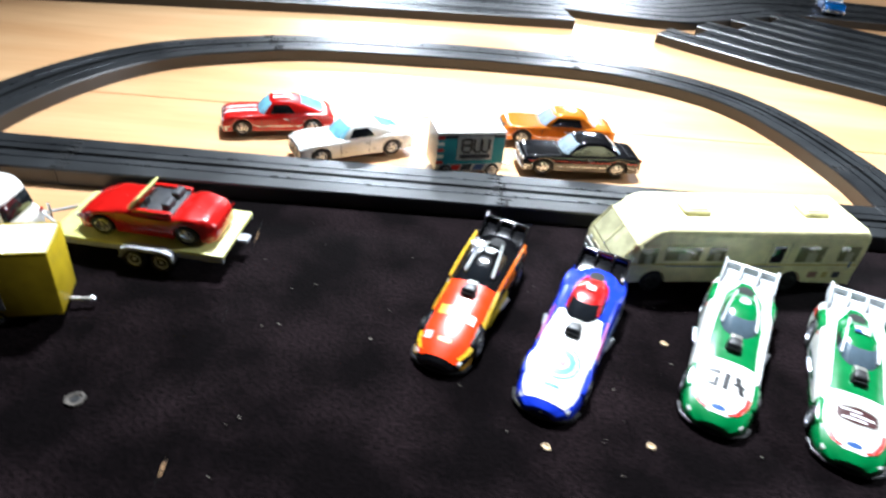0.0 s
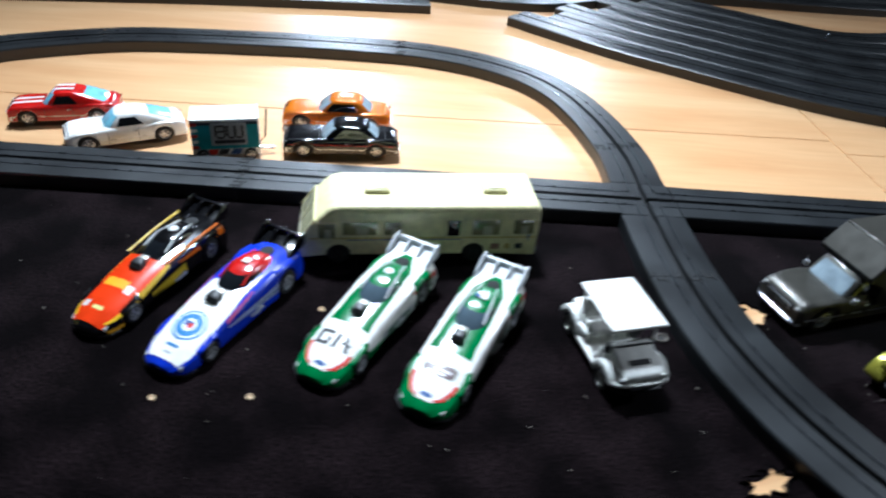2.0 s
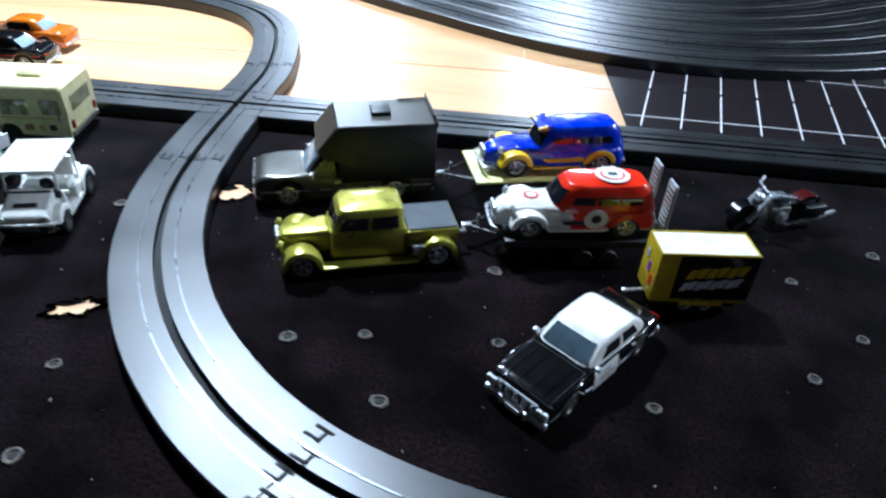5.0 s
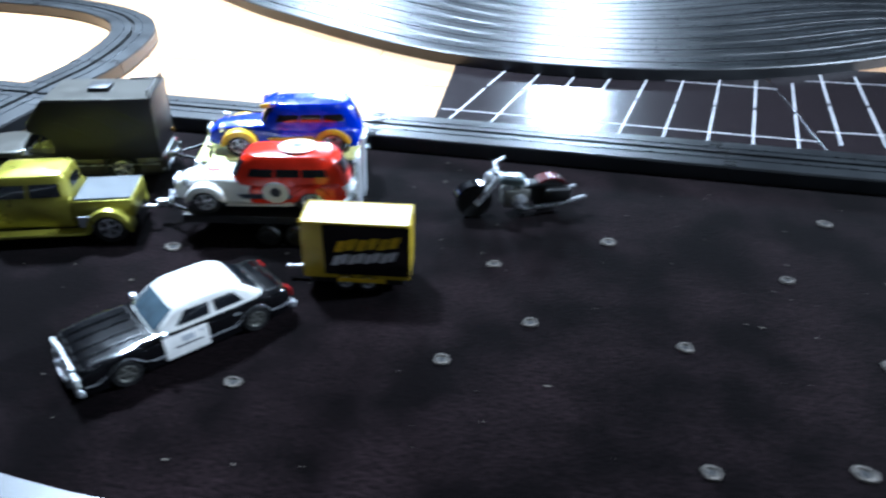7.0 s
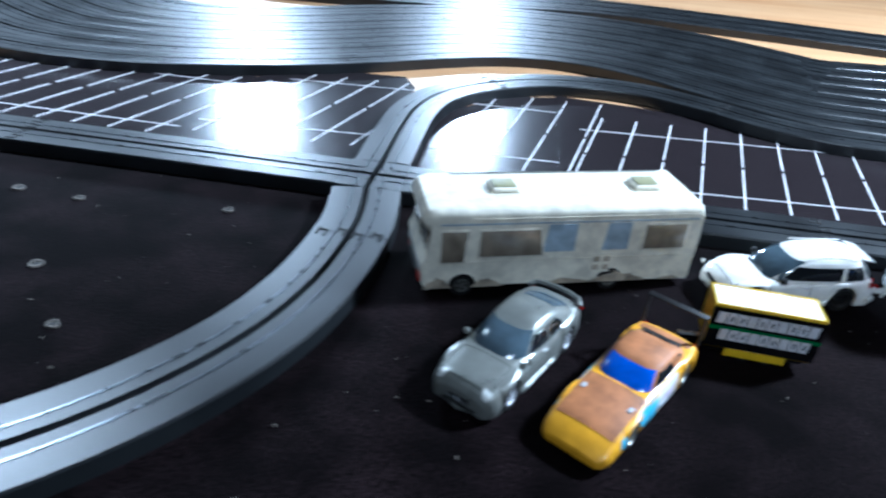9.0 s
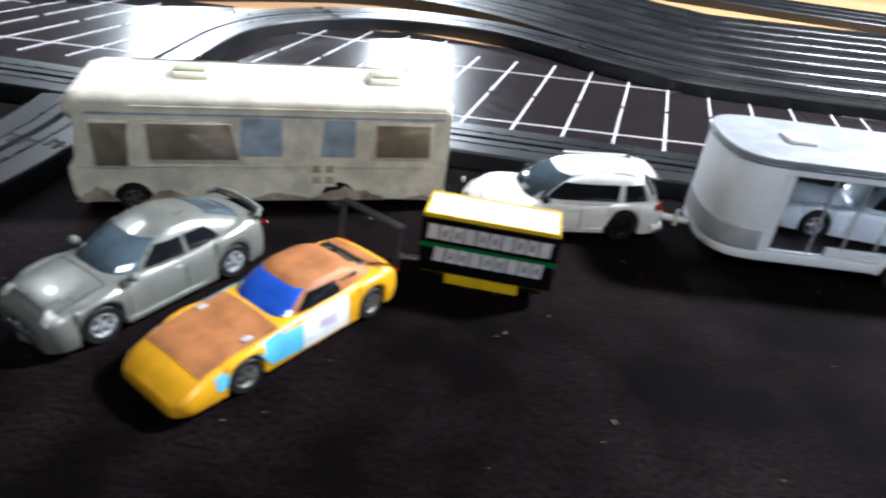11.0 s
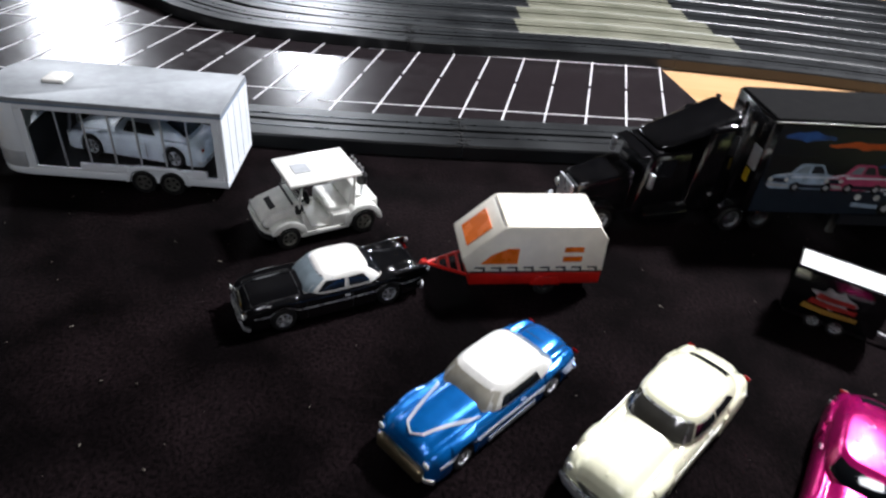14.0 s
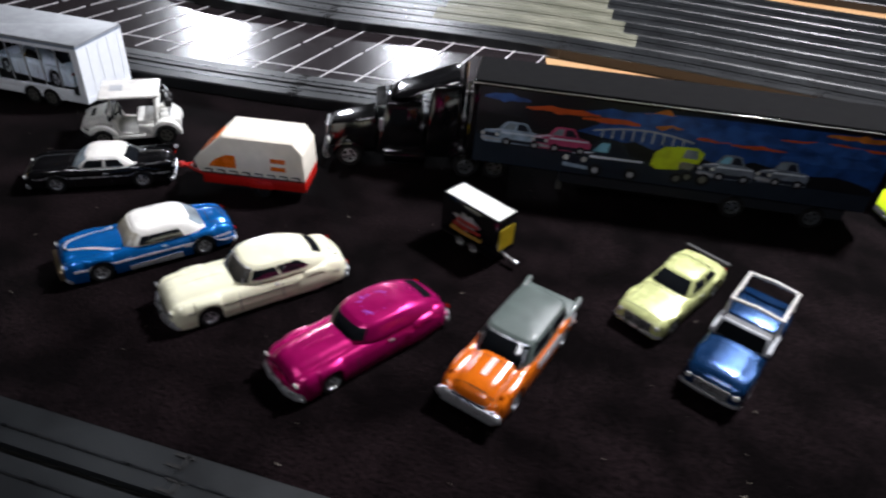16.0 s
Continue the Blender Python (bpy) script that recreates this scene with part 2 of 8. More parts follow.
def tube(points, r, bm=None, segs=8, unit=MM):
    """A round bar along points."""
    b = bmesh.new()
    pts = [Vector(p) for p in points]
    rings = []
    for i, p in enumerate(pts):
        d = (pts[min(i + 1, len(pts) - 1)] - pts[max(i - 1, 0)]).normalized()
        u = d.cross(Vector((0, 0, 1)) if abs(d.z) < 0.9 else Vector((1, 0, 0))).normalized()
        v = d.cross(u)
        rings.append([b.verts.new((p + r * (math.cos(2 * math.pi * k / segs) * u + math.sin(2 * math.pi * k / segs) * v)) * unit) for k in range(segs)])
    for p, q in zip(rings, rings[1:]):
        for k in range(segs):
            b.faces.new((p[k], p[(k + 1) % segs], q[(k + 1) % segs], q[k]))
    b.faces.new(rings[0][::-1])
    b.faces.new(rings[-1])
    return joined(bm, b)


def hexa(lo, hi, bevel=0.0, segs=3, bm=None):
    """A block from four lower and four upper corners (both turning the same way)."""
    b = bmesh.new()
    vs = [b.verts.new([c * MM for c in p]) for p in (*lo, *hi)]
    b.faces.new(vs[:4][::-1])
    b.faces.new(vs[4:])
    for k in range(4):
        b.faces.new((vs[k], vs[(k + 1) % 4], vs[4 + (k + 1) % 4], vs[4 + k]))
    if bevel:
        bmesh.ops.bevel(b, geom=b.edges[:], offset=bevel * MM, segments=segs, affect="EDGES", profile=0.5)
    return joined(bm, b)


def pane(quad, u0, u1, v0, v1, out, thick=0.5, bevel=0.0, bm=None):
    """A thin slab on the face quad (lower left, lower right, upper right, upper left), over the given share of it, standing out by out mm."""
    a, b_, c, d = [Vector(p) for p in quad]
    n = (b_ - a).cross(d - a).normalized()

    def at(u, v):
        return (a * (1 - u) + b_ * u) * (1 - v) + (d * (1 - u) + c * u) * v
    face = [at(u0, v0), at(u1, v0), at(u1, v1), at(u0, v1)]
    return hexa([tuple(p + n * (out - thick)) for p in face], [tuple(p + n * out) for p in face], bevel, 2, bm)


def smooth_line(points, n, closed=False):
    """n points on a smooth curve through the given ones."""
    P = [Vector(p) for p in points]
    m = len(P)
    out = []
    spans = m if closed else m - 1
    for i in range(n):
        t = i / (n if closed else n - 1) * spans
        k = min(int(t), spans - 1)
        f = t - k
        get = (lambda j: P[j % m]) if closed else (lambda j: P[max(0, min(m - 1, j))])
        a, b, c, d = get(k - 1), get(k), get(k + 1), get(k + 2)
        out.append(0.5 * ((2 * b) + (c - a) * f + (2 * a - 5 * b + 4 * c - d) * f * f + (3 * b - a - 3 * c + d) * f ** 3))
    return out


WHEELS = {}


def wheel(parent, x, y, z, r, width, rim=None, kind="spoke", side=1):
    """A tyre with its rim; side: 1 for the side of +y, -1 for -y."""
    rim = rim or CHROME
    key = (round(r, 2), round(width, 2), rim.name, kind)
    if key not in WHEELS:
        h = width / 2
        t = lathe([(r * 0.62, -h), (r * 0.93, -h), (r, -h * 0.7), (r, h * 0.7), (r * 0.93, h), (r * 0.66, h), (r * 0.62, h * 0.55)], 24)
        m = lathe([(r * 0.62, h * 0.2), (r * 0.64, h * 0.96), (r * 0.57, h * 1.02), (r * 0.5, h * 0.55), (r * 0.2, h * 0.5), (r * 0.16, h * 0.9), (r * 0.05, h)], 20)
        if kind == "spoke":
            for k in range(5):
                a = 2 * math.pi * k / 5
                c, s = math.cos(a), math.sin(a)
                q = [(r * 0.12, -r * 0.1), (r * 0.55, -r * 0.07), (r * 0.55, r * 0.07), (r * 0.12, r * 0.1)]
                lo = [(u * c - v * s, h * 0.5, u * s + v * c) for u, v in q]
                hi = [(u * c - v * s, h * 0.92, u * s + v * c) for u, v in q]
                hexa(lo, hi, 0, 1, m)
        WHEELS[key] = (mesh_of("wheel", t, RUBBER), mesh_of("rim", m, rim))
    t, m = WHEELS[key]
    ob = new("wheel", t)
    ob.parent = parent
    ob.matrix_basis = pose(x * MM, y * MM, z * MM, 0, 0, 0 if side > 0 else 180)
    rm = new("rim", m)
    rm.parent = ob
    return ob


def wheels4(parent, xf, xr, half, r, width=None, rim=None, kind="spoke", rr=None, z0=0.0):
    width = width or r * 0.75
    for x, rad in ((xf, r), (xr, rr or r)):
        for s in (1, -1):
            wheel(parent, x, s * (half - width / 2), rad + z0, rad, width, rim, kind, s)


def disc(x, y, z, r, h, bm=None, axis="z", segs=24):
    prof = [(r, 0), (r, h)]
    return lathe(prof, segs, bm, axis, (x, y, z))


# ---- the table, its boards and cloth ----
def slab(name, outline, z0, z1, material, parent=None, label="", bevel=0.0):
    return part(name, prism(outline, z0, z1, bevel, axis="z", unit=DM), material, parent, label, smooth=False)


table = tagged(new("table"), "large plywood slot-racing table with a varnished top", "table", kind="structure")
for outline in (
    [(-8, -7), (8.715, -7), (8.715, 1.10), (-8, 0.62)],
    [(-8, 0.635), (8.715, 1.115), (8.715, 2.6), (8.715, 14), (-8, 14)],
    [(8.735, -7), (32, -7), (32, 0.9), (9.6, 0.88), (8.735, 0.87)],
    [(8.735, 0.885), (9.6, 0.895), (32, 0.915), (32, 14), (8.735, 14)],
):
    slab("board", outline, -0.18, 0.0, WOOD, table)
SEAM = plain("pale_board_edge", "e0c9a0", 0.7)
for outline in ([(8.715, -7), (8.735, -7), (8.735, 14), (8.715, 14)], [(-8, 0.62), (8.714, 1.10), (8.714, 1.115), (-8, 0.635)], [(8.736, 0.87), (9.6, 0.88), (32, 0.9), (32, 0.915), (9.6, 0.895), (8.736, 0.885)]):
    slab("seam_edge", outline, -0.05, -0.012, SEAM, table)
slab("underframe", [(-7.9, -6.9), (31.9, -6.9), (31.9, 13.9), (-7.9, 13.9)], -0.6, -0.19, plain("pine_frame", "6b4a2c", 0.7), table)


def felt_piece(outline, z):
    """A cloth with a fuzzy, slightly uneven surface."""
    rng = random.Random(len(outline) + int(outline[0][0] * 10))
    pts = []
    n = len(outline)
    for i in range(n):
        (x0, y0), (x1, y1) = outline[i], outline[(i + 1) % n]
        steps = max(2, int(math.hypot(x1 - x0, y1 - y0) / 0.15))
        for k in range(steps):
            f = k / steps
            pts.append((x0 + (x1 - x0) * f + rng.uniform(-0.008, 0.008), y0 + (y1 - y0) * f + rng.uniform(-0.008, 0.008)))
    ob = part("felt_cloth", prism(pts, 0.001, z, axis="z", unit=DM), FELT, smooth=False)
    return tagged(ob, "black felt cloth with lint and worn holes on the table", "cloth", kind="structure")


felt_piece([(2.03, -0.3), (2.03, -0.98), (1.6, -1.25), (-2, -1.3), (-2, -6.5), (2.93, -6.5), (2.935, -0.3)], 0.012)
felt_piece([(2.93, -0.3), (2.93, -6.5), (10.32, -6.5), (10.28, -0.3)], 0.0135)
felt_piece([(10.22, -0.3), (10.26, -6.5), (14.45, -6.5), (14.42, -0.3)], 0.012)
felt_piece([(14.38, -0.3), (14.42, -6.5), (21.2, -6.5), (20.93, -0.2), (20.6, 0.3), (19.6, 0.0), (18.0, -0.3)], 0.0135)
felt_piece([(20.85, 0.05), (21.15, -6.5), (28, -6.5), (28, 0.3)], 0.019)

FELT_TOP = 0.014


def hole(x, y, r, tan=False):
    """A worn, frayed hole in the cloth: a ragged ring with bare board in it."""
    rng = random.Random(int(x * 991 + y * 577))
    b = bmesh.new()
    n = 30
    ph = [rng.uniform(0, 6.28) for _ in range(3)]
    rings = []
    rr = [0.86 * r * (1 + 0.07 * math.sin(2 * a + ph[0]) + 0.05 * math.sin(3 * a + ph[1]) + 0.03 * math.sin(7 * a + ph[2])) for a in [6.2832 * i / n for i in range(n)]]
    for k, z in ((1.0, 0.0), (0.95, 0.008), (0.7, 0.009), (0.54, 0.002)):
        rings.append([b.verts.new(((math.cos(6.2832 * i / n) * rr[i] * k) * DM, math.sin(6.2832 * i / n) * rr[i] * k * 0.95 * DM, z * DM)) for i in range(n)])
    for p, q in zip(rings, rings[1:]):
        for i in range(n):
            b.faces.new((p[i], p[(i + 1) % n], q[(i + 1) % n], q[i]))
    b.faces.new(rings[-1])
    ob = part("felt_hole", b, TANHOLE if tan else RINGGREY)
    ob.matrix_world = pose(x * DM, y * DM, FELT_TOP * DM)
    tagged(ob, "small frayed round hole in the black felt", "hole", "holes in the felt")
    if not tan:
        inner = lathe([(r * 86 * 0.55, 0.05), (r * 86 * 0.42, 0.4)], 14, axis="z")
        part("hole_middle", inner, SLOTBLACK, ob, "dark hole middle")
    return ob


HOLES = [(2.54, -1.87), (8.55, -1.69), (7.71, -2.28), (8.02, -2.22), (8.58, -2.19), (8.14, -2.57), (9.18, -2.46), (6.88, -2.56), (10.00, -1.54), (9.87, -2.21), (10.52, -1.24), (10.18, -1.93), (10.77, -1.97), (11.29, -1.41), (11.63, -0.83), (10.76, -2.56), (11.23, -2.48), (12.25, -1.51), (12.02, -0.85), (12.86, -0.75), (12.62, -1.90), (11.52, -1.94), (11.93, -2.36)]
for x, y in HOLES:
    hole(x, y, 0.041 if (x * 7) % 1 > 0.4 else 0.034)
for x, y in ((4.24, -1.96), (4.64, -1.93), (4.86, -1.35), (6.6, -2.76)):
    hole(x, y, 0.019, True)
for x, y in ((6.98, -2.97), (6.57, -1.42), (5.92, -2.82), (6.18, -2.79)):
    hole(x, y, 0.04)


def patch(x, y, r, sx, seed, ragged=0.78):
    """A tear in the cloth: bare board, a raised frayed lip round it and a loose tongue of cloth."""
    rng = random.Random(seed)
    n = 34
    ks = [rng.uniform(ragged, 1.15) for _ in range(n)]
    rim = [(math.cos(6.2832 * i / n) * r * ks[i] * sx, math.sin(6.2832 * i / n) * r * ks[i]) for i in range(n)]
    ob = part("felt_tear", prism(rim, 0.0, 0.004, axis="z", unit=DM), WOOD, smooth=False)
    ob.matrix_world = pose(x * DM, y * DM, 0.0135 * DM, 0, 0, 20)
    b = bmesh.new()
    rings = [[b.verts.new((px * k * DM, py * k * DM, z * DM)) for px, py in rim] for k, z in ((0.95, 0.004), (1.02, 0.016), (1.16, 0.004))]
    for p, q in zip(rings, rings[1:]):
        for i in range(n):
            b.faces.new((p[i], p[(i + 1) % n], q[(i + 1) % n], q[i]))
    part("frayed_lip", b, FELT, ob)
    part("cloth_tongue", prism([(-r * sx * 0.95, r * 0.7), (-r * sx * 0.1, r * 0.95), (r * sx * 0.3, r * 0.5), (-r * sx * 0.3, r * 0.3)], 0.003, 0.009, axis="z", unit=DM), FELT, ob, smooth=False)
    return tagged(ob, "ragged tear in the felt showing bare plywood", "tear", "tears in the felt")


patch(7.1, -1.21, 0.085, 1.2, 4)
patch(6.785, -2.24, 0.06, 2.1, 9, 0.55)

# lint: far too many specks to count
rng = random.Random(12)
lint = bmesh.new()
for _ in range(600):
    x, y = rng.uniform(2.2, 22.0), rng.uniform(-3.4, -0.45)
    s, a, e = rng.choice((0.0016, 0.002, 0.0025, 0.0035)), rng.uniform(0, 6.28), rng.uniform(0.6, 3.0)
    c, sn = math.cos(a), math.sin(a)
    vs = [lint.verts.new(((x + (u * e * c - v * sn) * s) * DM, (y + (u * e * sn + v * c) * s) * DM, (0.0205 + rng.uniform(0, 0.001)) * DM)) for u, v in ((-1, -1), (1, -0.7), (0.8, 1), (-0.9, 0.8))]
    top = lint.verts.new((x * DM, y * DM, 0.024 * DM))
    for k in range(4):
        lint.faces.new((vs[k], vs[(k + 1) % 4], top))
tagged(part("lint", lint, LINT, smooth=False), "pale lint and dust specks on the black felt", "lint", kind="stuff")


# ---- printed parking-lot sheets ----
def strip(p, q, w, z, h=0.0022, bm=None):
    """A flat bar from p to q in the plane, in decimetres."""
    p, q = Vector(p), Vector(q)
    n = (q - p).normalized()
    n = Vector((-n.y, n.x)) * w / 2
    return prism([tuple(p - n), tuple(q - n), tuple(q + n), tuple(p + n)], z, z + h, axis="z", unit=DM, bm=bm)


def sheet(outline, z, low, up, step, count, tick0, tick1, first=0):
    """Card with two long lines and a row of cross lines. low, up: where the first cross line meets the long lines; step: from one cross line to the next."""
    ob = slab("parking_sheet", outline, 0.001, z, CARD)
    tagged(ob, "dark glossy printed card with white parking-bay lines", "printed sheet", "parking sheets", "structure")
    low, up, step = Vector(low), Vector(up), Vector(step)
    for base in (low, up):
        part("bay_line", strip(base + step * (first - 0.45), base + step * (count - 0.55), 0.011, z), LINEPAINT, ob, smooth=False)
    for k in range(first, count):
        a, b = low + step * k, up + step * k
        d = b - a
        for f0, f1 in ((tick0, 0.475), (0.525, tick1)):
            part("bay_line", strip(a + d * f0, a + d * f1, 0.0125, z + 0.0023), LINEPAINT, ob, smooth=False)
    return ob


sheet([(9.44, 0.02), (12.16, 0.05), (11.95, 2.0), (9.39, 2.1)], 0.006, (9.30, 0.395), (9.57, 1.487), (0.2825, -0.003), 10, -0.16, 1.16, 1)
sheet([(11.97, 0.02), (13.42, 0.12), (13.4, 1.9), (13.25, 2.2), (12.0, 2.1)], 0.010, (12.15, 0.555), (12.42, 1.745), (0.285, 0.022), 5, -0.2, 1.16, 0)
sheet([(13.68, 0.08), (14.9, 0.1), (14.78, 2.15), (14.2, 1.95), (13.72, 1.3)], 0.006, (13.9, 0.55), (14.1, 1.66), (0.3, 0.01), 4, -0.2, 1.3, 0)
sheet([(14.72, 0.06), (17.72, 0.16), (17.6, 1.6), (16.9, 1.7), (16.0, 2.0), (14.66, 2.15)], 0.010, (14.79, 0.275), (14.995, 1.325), (0.2848, 0.0205), 11, -0.2, 1.3, 0)
sheet([(17.69, 0.02), (18.6, 0.10), (19.5, 0.24), (20.5, 0.38), (20.46, 0.88), (20.27, 1.72), (17.57, 1.6)], 0.014, (17.846, 0.35), (18.018, 1.41), (0.2825, 0.0305), 9, -0.2, 1.22, 0)


# ---- slot track ----
LANE, HIGH = 0.375, 0.1
PROFILE = [(-0.5, 0.0), (-0.5, 0.86), (-0.485, 0.98), (-0.3, 1.0), (-0.045, 1.0), (-0.045, 0.6), (0.045, 0.6), (0.045, 1.0), (0.3, 1.0), (0.485, 0.98), (0.5, 0.86), (0.5, 0.0)]


def frames_of(line):
    out = []
    for i, p in enumerate(line):
        d = (line[min(i + 1, len(line) - 1)] - line[max(i - 1, 0)]).normalized()
        out.append((p, Vector((-d.y, d.x))))
    return out


def ribbon(line, profile, width, height, z0=0.002):
    b = bmesh.new()
    rings = [[b.verts.new(((p.x + n.x * u * width) * DM, (p.y + n.y * u * width) * DM, (z0 + v * height) * DM)) for u, v in profile] for p, n in frames_of(line)]
    for p, q in zip(rings, rings[1:]):
        for k in range(len(profile)):
            b.faces.new((p[k], p[(k + 1) % len(profile)], q[(k + 1) % len(profile)], q[k]))
    b.faces.new(rings[0])
    b.faces.new(rings[-1][::-1])
    return b


def rail_of(line, off, width=0.013, top=1.035):
    return ribbon(line, [(off - width / LANE / 2, 0.9), (off - width / LANE / 2, top), (off + width / LANE / 2, top), (off + width / LANE / 2, 0.9)], LANE, HIGH)


def resample(line, step):
    """Points at even steps along a line."""
    out, left = [line[0]], step
    for a, b in zip(line, line[1:]):
        d = (b - a).length
        while d >= left:
            a = a + (b - a) * (left / d)
            d = (b - a).length
            out.append(a)
            left = step
        left -= d
    if (out[-1] - line[-1]).length > step * 0.3:
        out.append(line[-1])
    return out


def section_joint(parent, p, n):
    """The locking tabs at a joint."""
    d = Vector((n.y, -n.x))
    for off, turn in ((-0.38, 1), (-0.13, -1), (0.13, 1), (0.38, -1)):
        b = bmesh.new()
        c = p + n * off * LANE + d * 0.012 * turn
        strip(c - d * 0.045 - n * 0.02, c + d * 0.02 - n * 0.02, 0.012, 0.1005, 0.0045, b)
        strip(c + d * 0.02 - n * 0.03, c + d * 0.02 + n * 0.03, 0.012, 0.1005, 0.0045, b)
        strip(c - d * 0.03 + n * 0.025, c + d * 0.045 + n * 0.025, 0.012, 0.1005, 0.0045, b)
        part("locking_tab", b, SLOTBLACK, parent, smooth=False)


def track_run(points, label, n=160, every=2.3, straight=False, material=None, tabs=True, first=0.0, last=0.0, width=LANE):
    """A run of one-lane sections along a smooth centre line."""
    run = tagged(new("slot_track"), label, "track", "slot track runs", "structure")
    line = [Vector(p) for p in points] if straight else smooth_line(points, n)
    line = resample(line, 0.06)
    total, f, e = len(line) - 1, int(first / 0.06), int(last / 0.06)
    count = max(1, round((total - f - e) * 0.06 / every))
    bounds = sorted({0, total} | {f + round((total - f - e) * k / count) for k in range(count + 1)})
    for i, j in zip(bounds, bounds[1:]):
        seg = [q.copy() for q in line[i:j + 1]]
        if len(seg) > 3:
            seg[0] = seg[0] + (seg[1] - seg[0]) * 0.06
        s = part("track_section", ribbon(seg, PROFILE, width, HIGH), material or TRACK, run, angle=25)
        for off in (-0.21, 0.21):
            part("rail", rail_of(seg, off, 0.008), RAIL, s)
        part("slot", ribbon(seg, [(-0.05, 0.55), (-0.05, 0.64), (0.05, 0.64), (0.05, 0.55)], LANE, HIGH), SLOTBLACK, s)
        if tabs and i > 0:
            p, nn = frames_of(line[i:i + 3])[0]
            section_joint(s, p, nn)
    return run


def crossing(x, y, half=0.195):
    """A crossing: four raised corners round two slots."""
    ob = tagged(new("track_crossing"), "dark plastic slot-track crossing of two lanes", "track", "track crossings", "structure")
    ob.matrix_world = pose(x * DM, y * DM, 0)
    g = 0.017
    for sx in (-1, 1):
        for sy in (-1, 1):
            xs, ys = sorted((sx * g, sx * half)), sorted((sy * g, sy * half))
            part("crossing_corner", box(xs[0], xs[1], ys[0], ys[1], 0.002, 0.102, 0.003, 1, unit=DM), TRACK, ob)
    part("slot", box(-half, half, -half, half, 0.003, 0.06, unit=DM), SLOTBLACK, ob, smooth=False)
    for off in (-0.079, 0.079):
        for a, b in ((-half, -abs(off) - 0.012), (-0.06, 0.06), (abs(off) + 0.012, half)):
            for s, t in (((a + 0.02 if a == -0.06 else a), -0.02), (0.02, (b - 0.02 if b == 0.06 else b))) if a == -0.06 else ((a, b),):
                part("rail", box(s, t, off - 0.005, off + 0.005, 0.1, 0.1055, unit=DM), RAIL, ob, smooth=False)
                part("rail", box(off - 0.005, off + 0.005, s, t, 0.1, 0.1055, unit=DM), RAIL, ob, smooth=False)
    return ob


Y0 = -0.209
crossing(6.776, Y0)
crossing(13.568, Y0)
DARKTRACK = "dark grey plastic slot-track lane with a slot and steel rails"
track_run([(-3.0, -0.19), (6.58, Y0)], DARKTRACK, straight=True)
track_run([(6.972, Y0), (13.372, Y0)], DARKTRACK, straight=True)
track_run([(13.764, Y0), (15.5, -0.215), (16.8, -0.205), (17.6, -0.18), (18.5, -0.10), (19.5, 0.03), (20.6, 0.17), (22.0, 0.30), (23.5, 0.36)], DARKTRACK)
track_run([(6.776, Y0 + 0.197), (6.776, 0.4), (6.70, 0.87), (6.61, 1.2), (6.515, 1.45), (6.36, 1.7), (6.16, 1.9), (5.83, 2.1), (5.45, 2.23), (5.01, 2.29), (4.23, 2.28), (3.72, 2.24), (2.98, 2.16), (2.52, 2.05), (1.985, 1.795), (1.665, 1.57), (1.41, 1.26), (1.2, 0.85), (1.06, 0.4), (1.0, 0.0)], DARKTRACK, first=0.55)
track_run([(6.776, Y0 - 0.197), (6.788, -0.9), (6.84, -1.375), (6.954, -1.784), (7.094, -2.094), (7.263, -2.362), (7.461, -2.59), (7.697, -2.8), (8.0, -2.985), (8.4, -3.13), (8.8, -3.2), (9.3, -3.22), (10.7, -3.185), (11.51, -3.157), (12.06, -3.066), (12.48, -2.904), (12.873, -2.652), (13.215, -2.289), (13.467, -1.856), (13.597, -1.402), (13.632, -0.9), (13.605, -0.6), (13.568, Y0 - 0.197)], DARKTRACK, n=260, first=0.6, last=0.6, width=0.41)
track_run([(13.568, Y0 + 0.197), (13.55, 0.6), (13.56, 1.1), (13.68, 1.55), (13.95, 1.92), (14.35, 2.22), (14.8, 2.37), (15.4, 2.36), (15.95, 2.1), (16.4, 1.8), (16.9, 1.62), (17.6, 1.6), (18.3, 1.62), (19.3, 1.76), (20.2, 1.85), (21.5, 1.85), (23.2, 1.75), (27.0, 1.7)], DARKTRACK, n=260)
track_run([(15.5, -3.36), (24.0, -3.3)], DARKTRACK, straight=True)


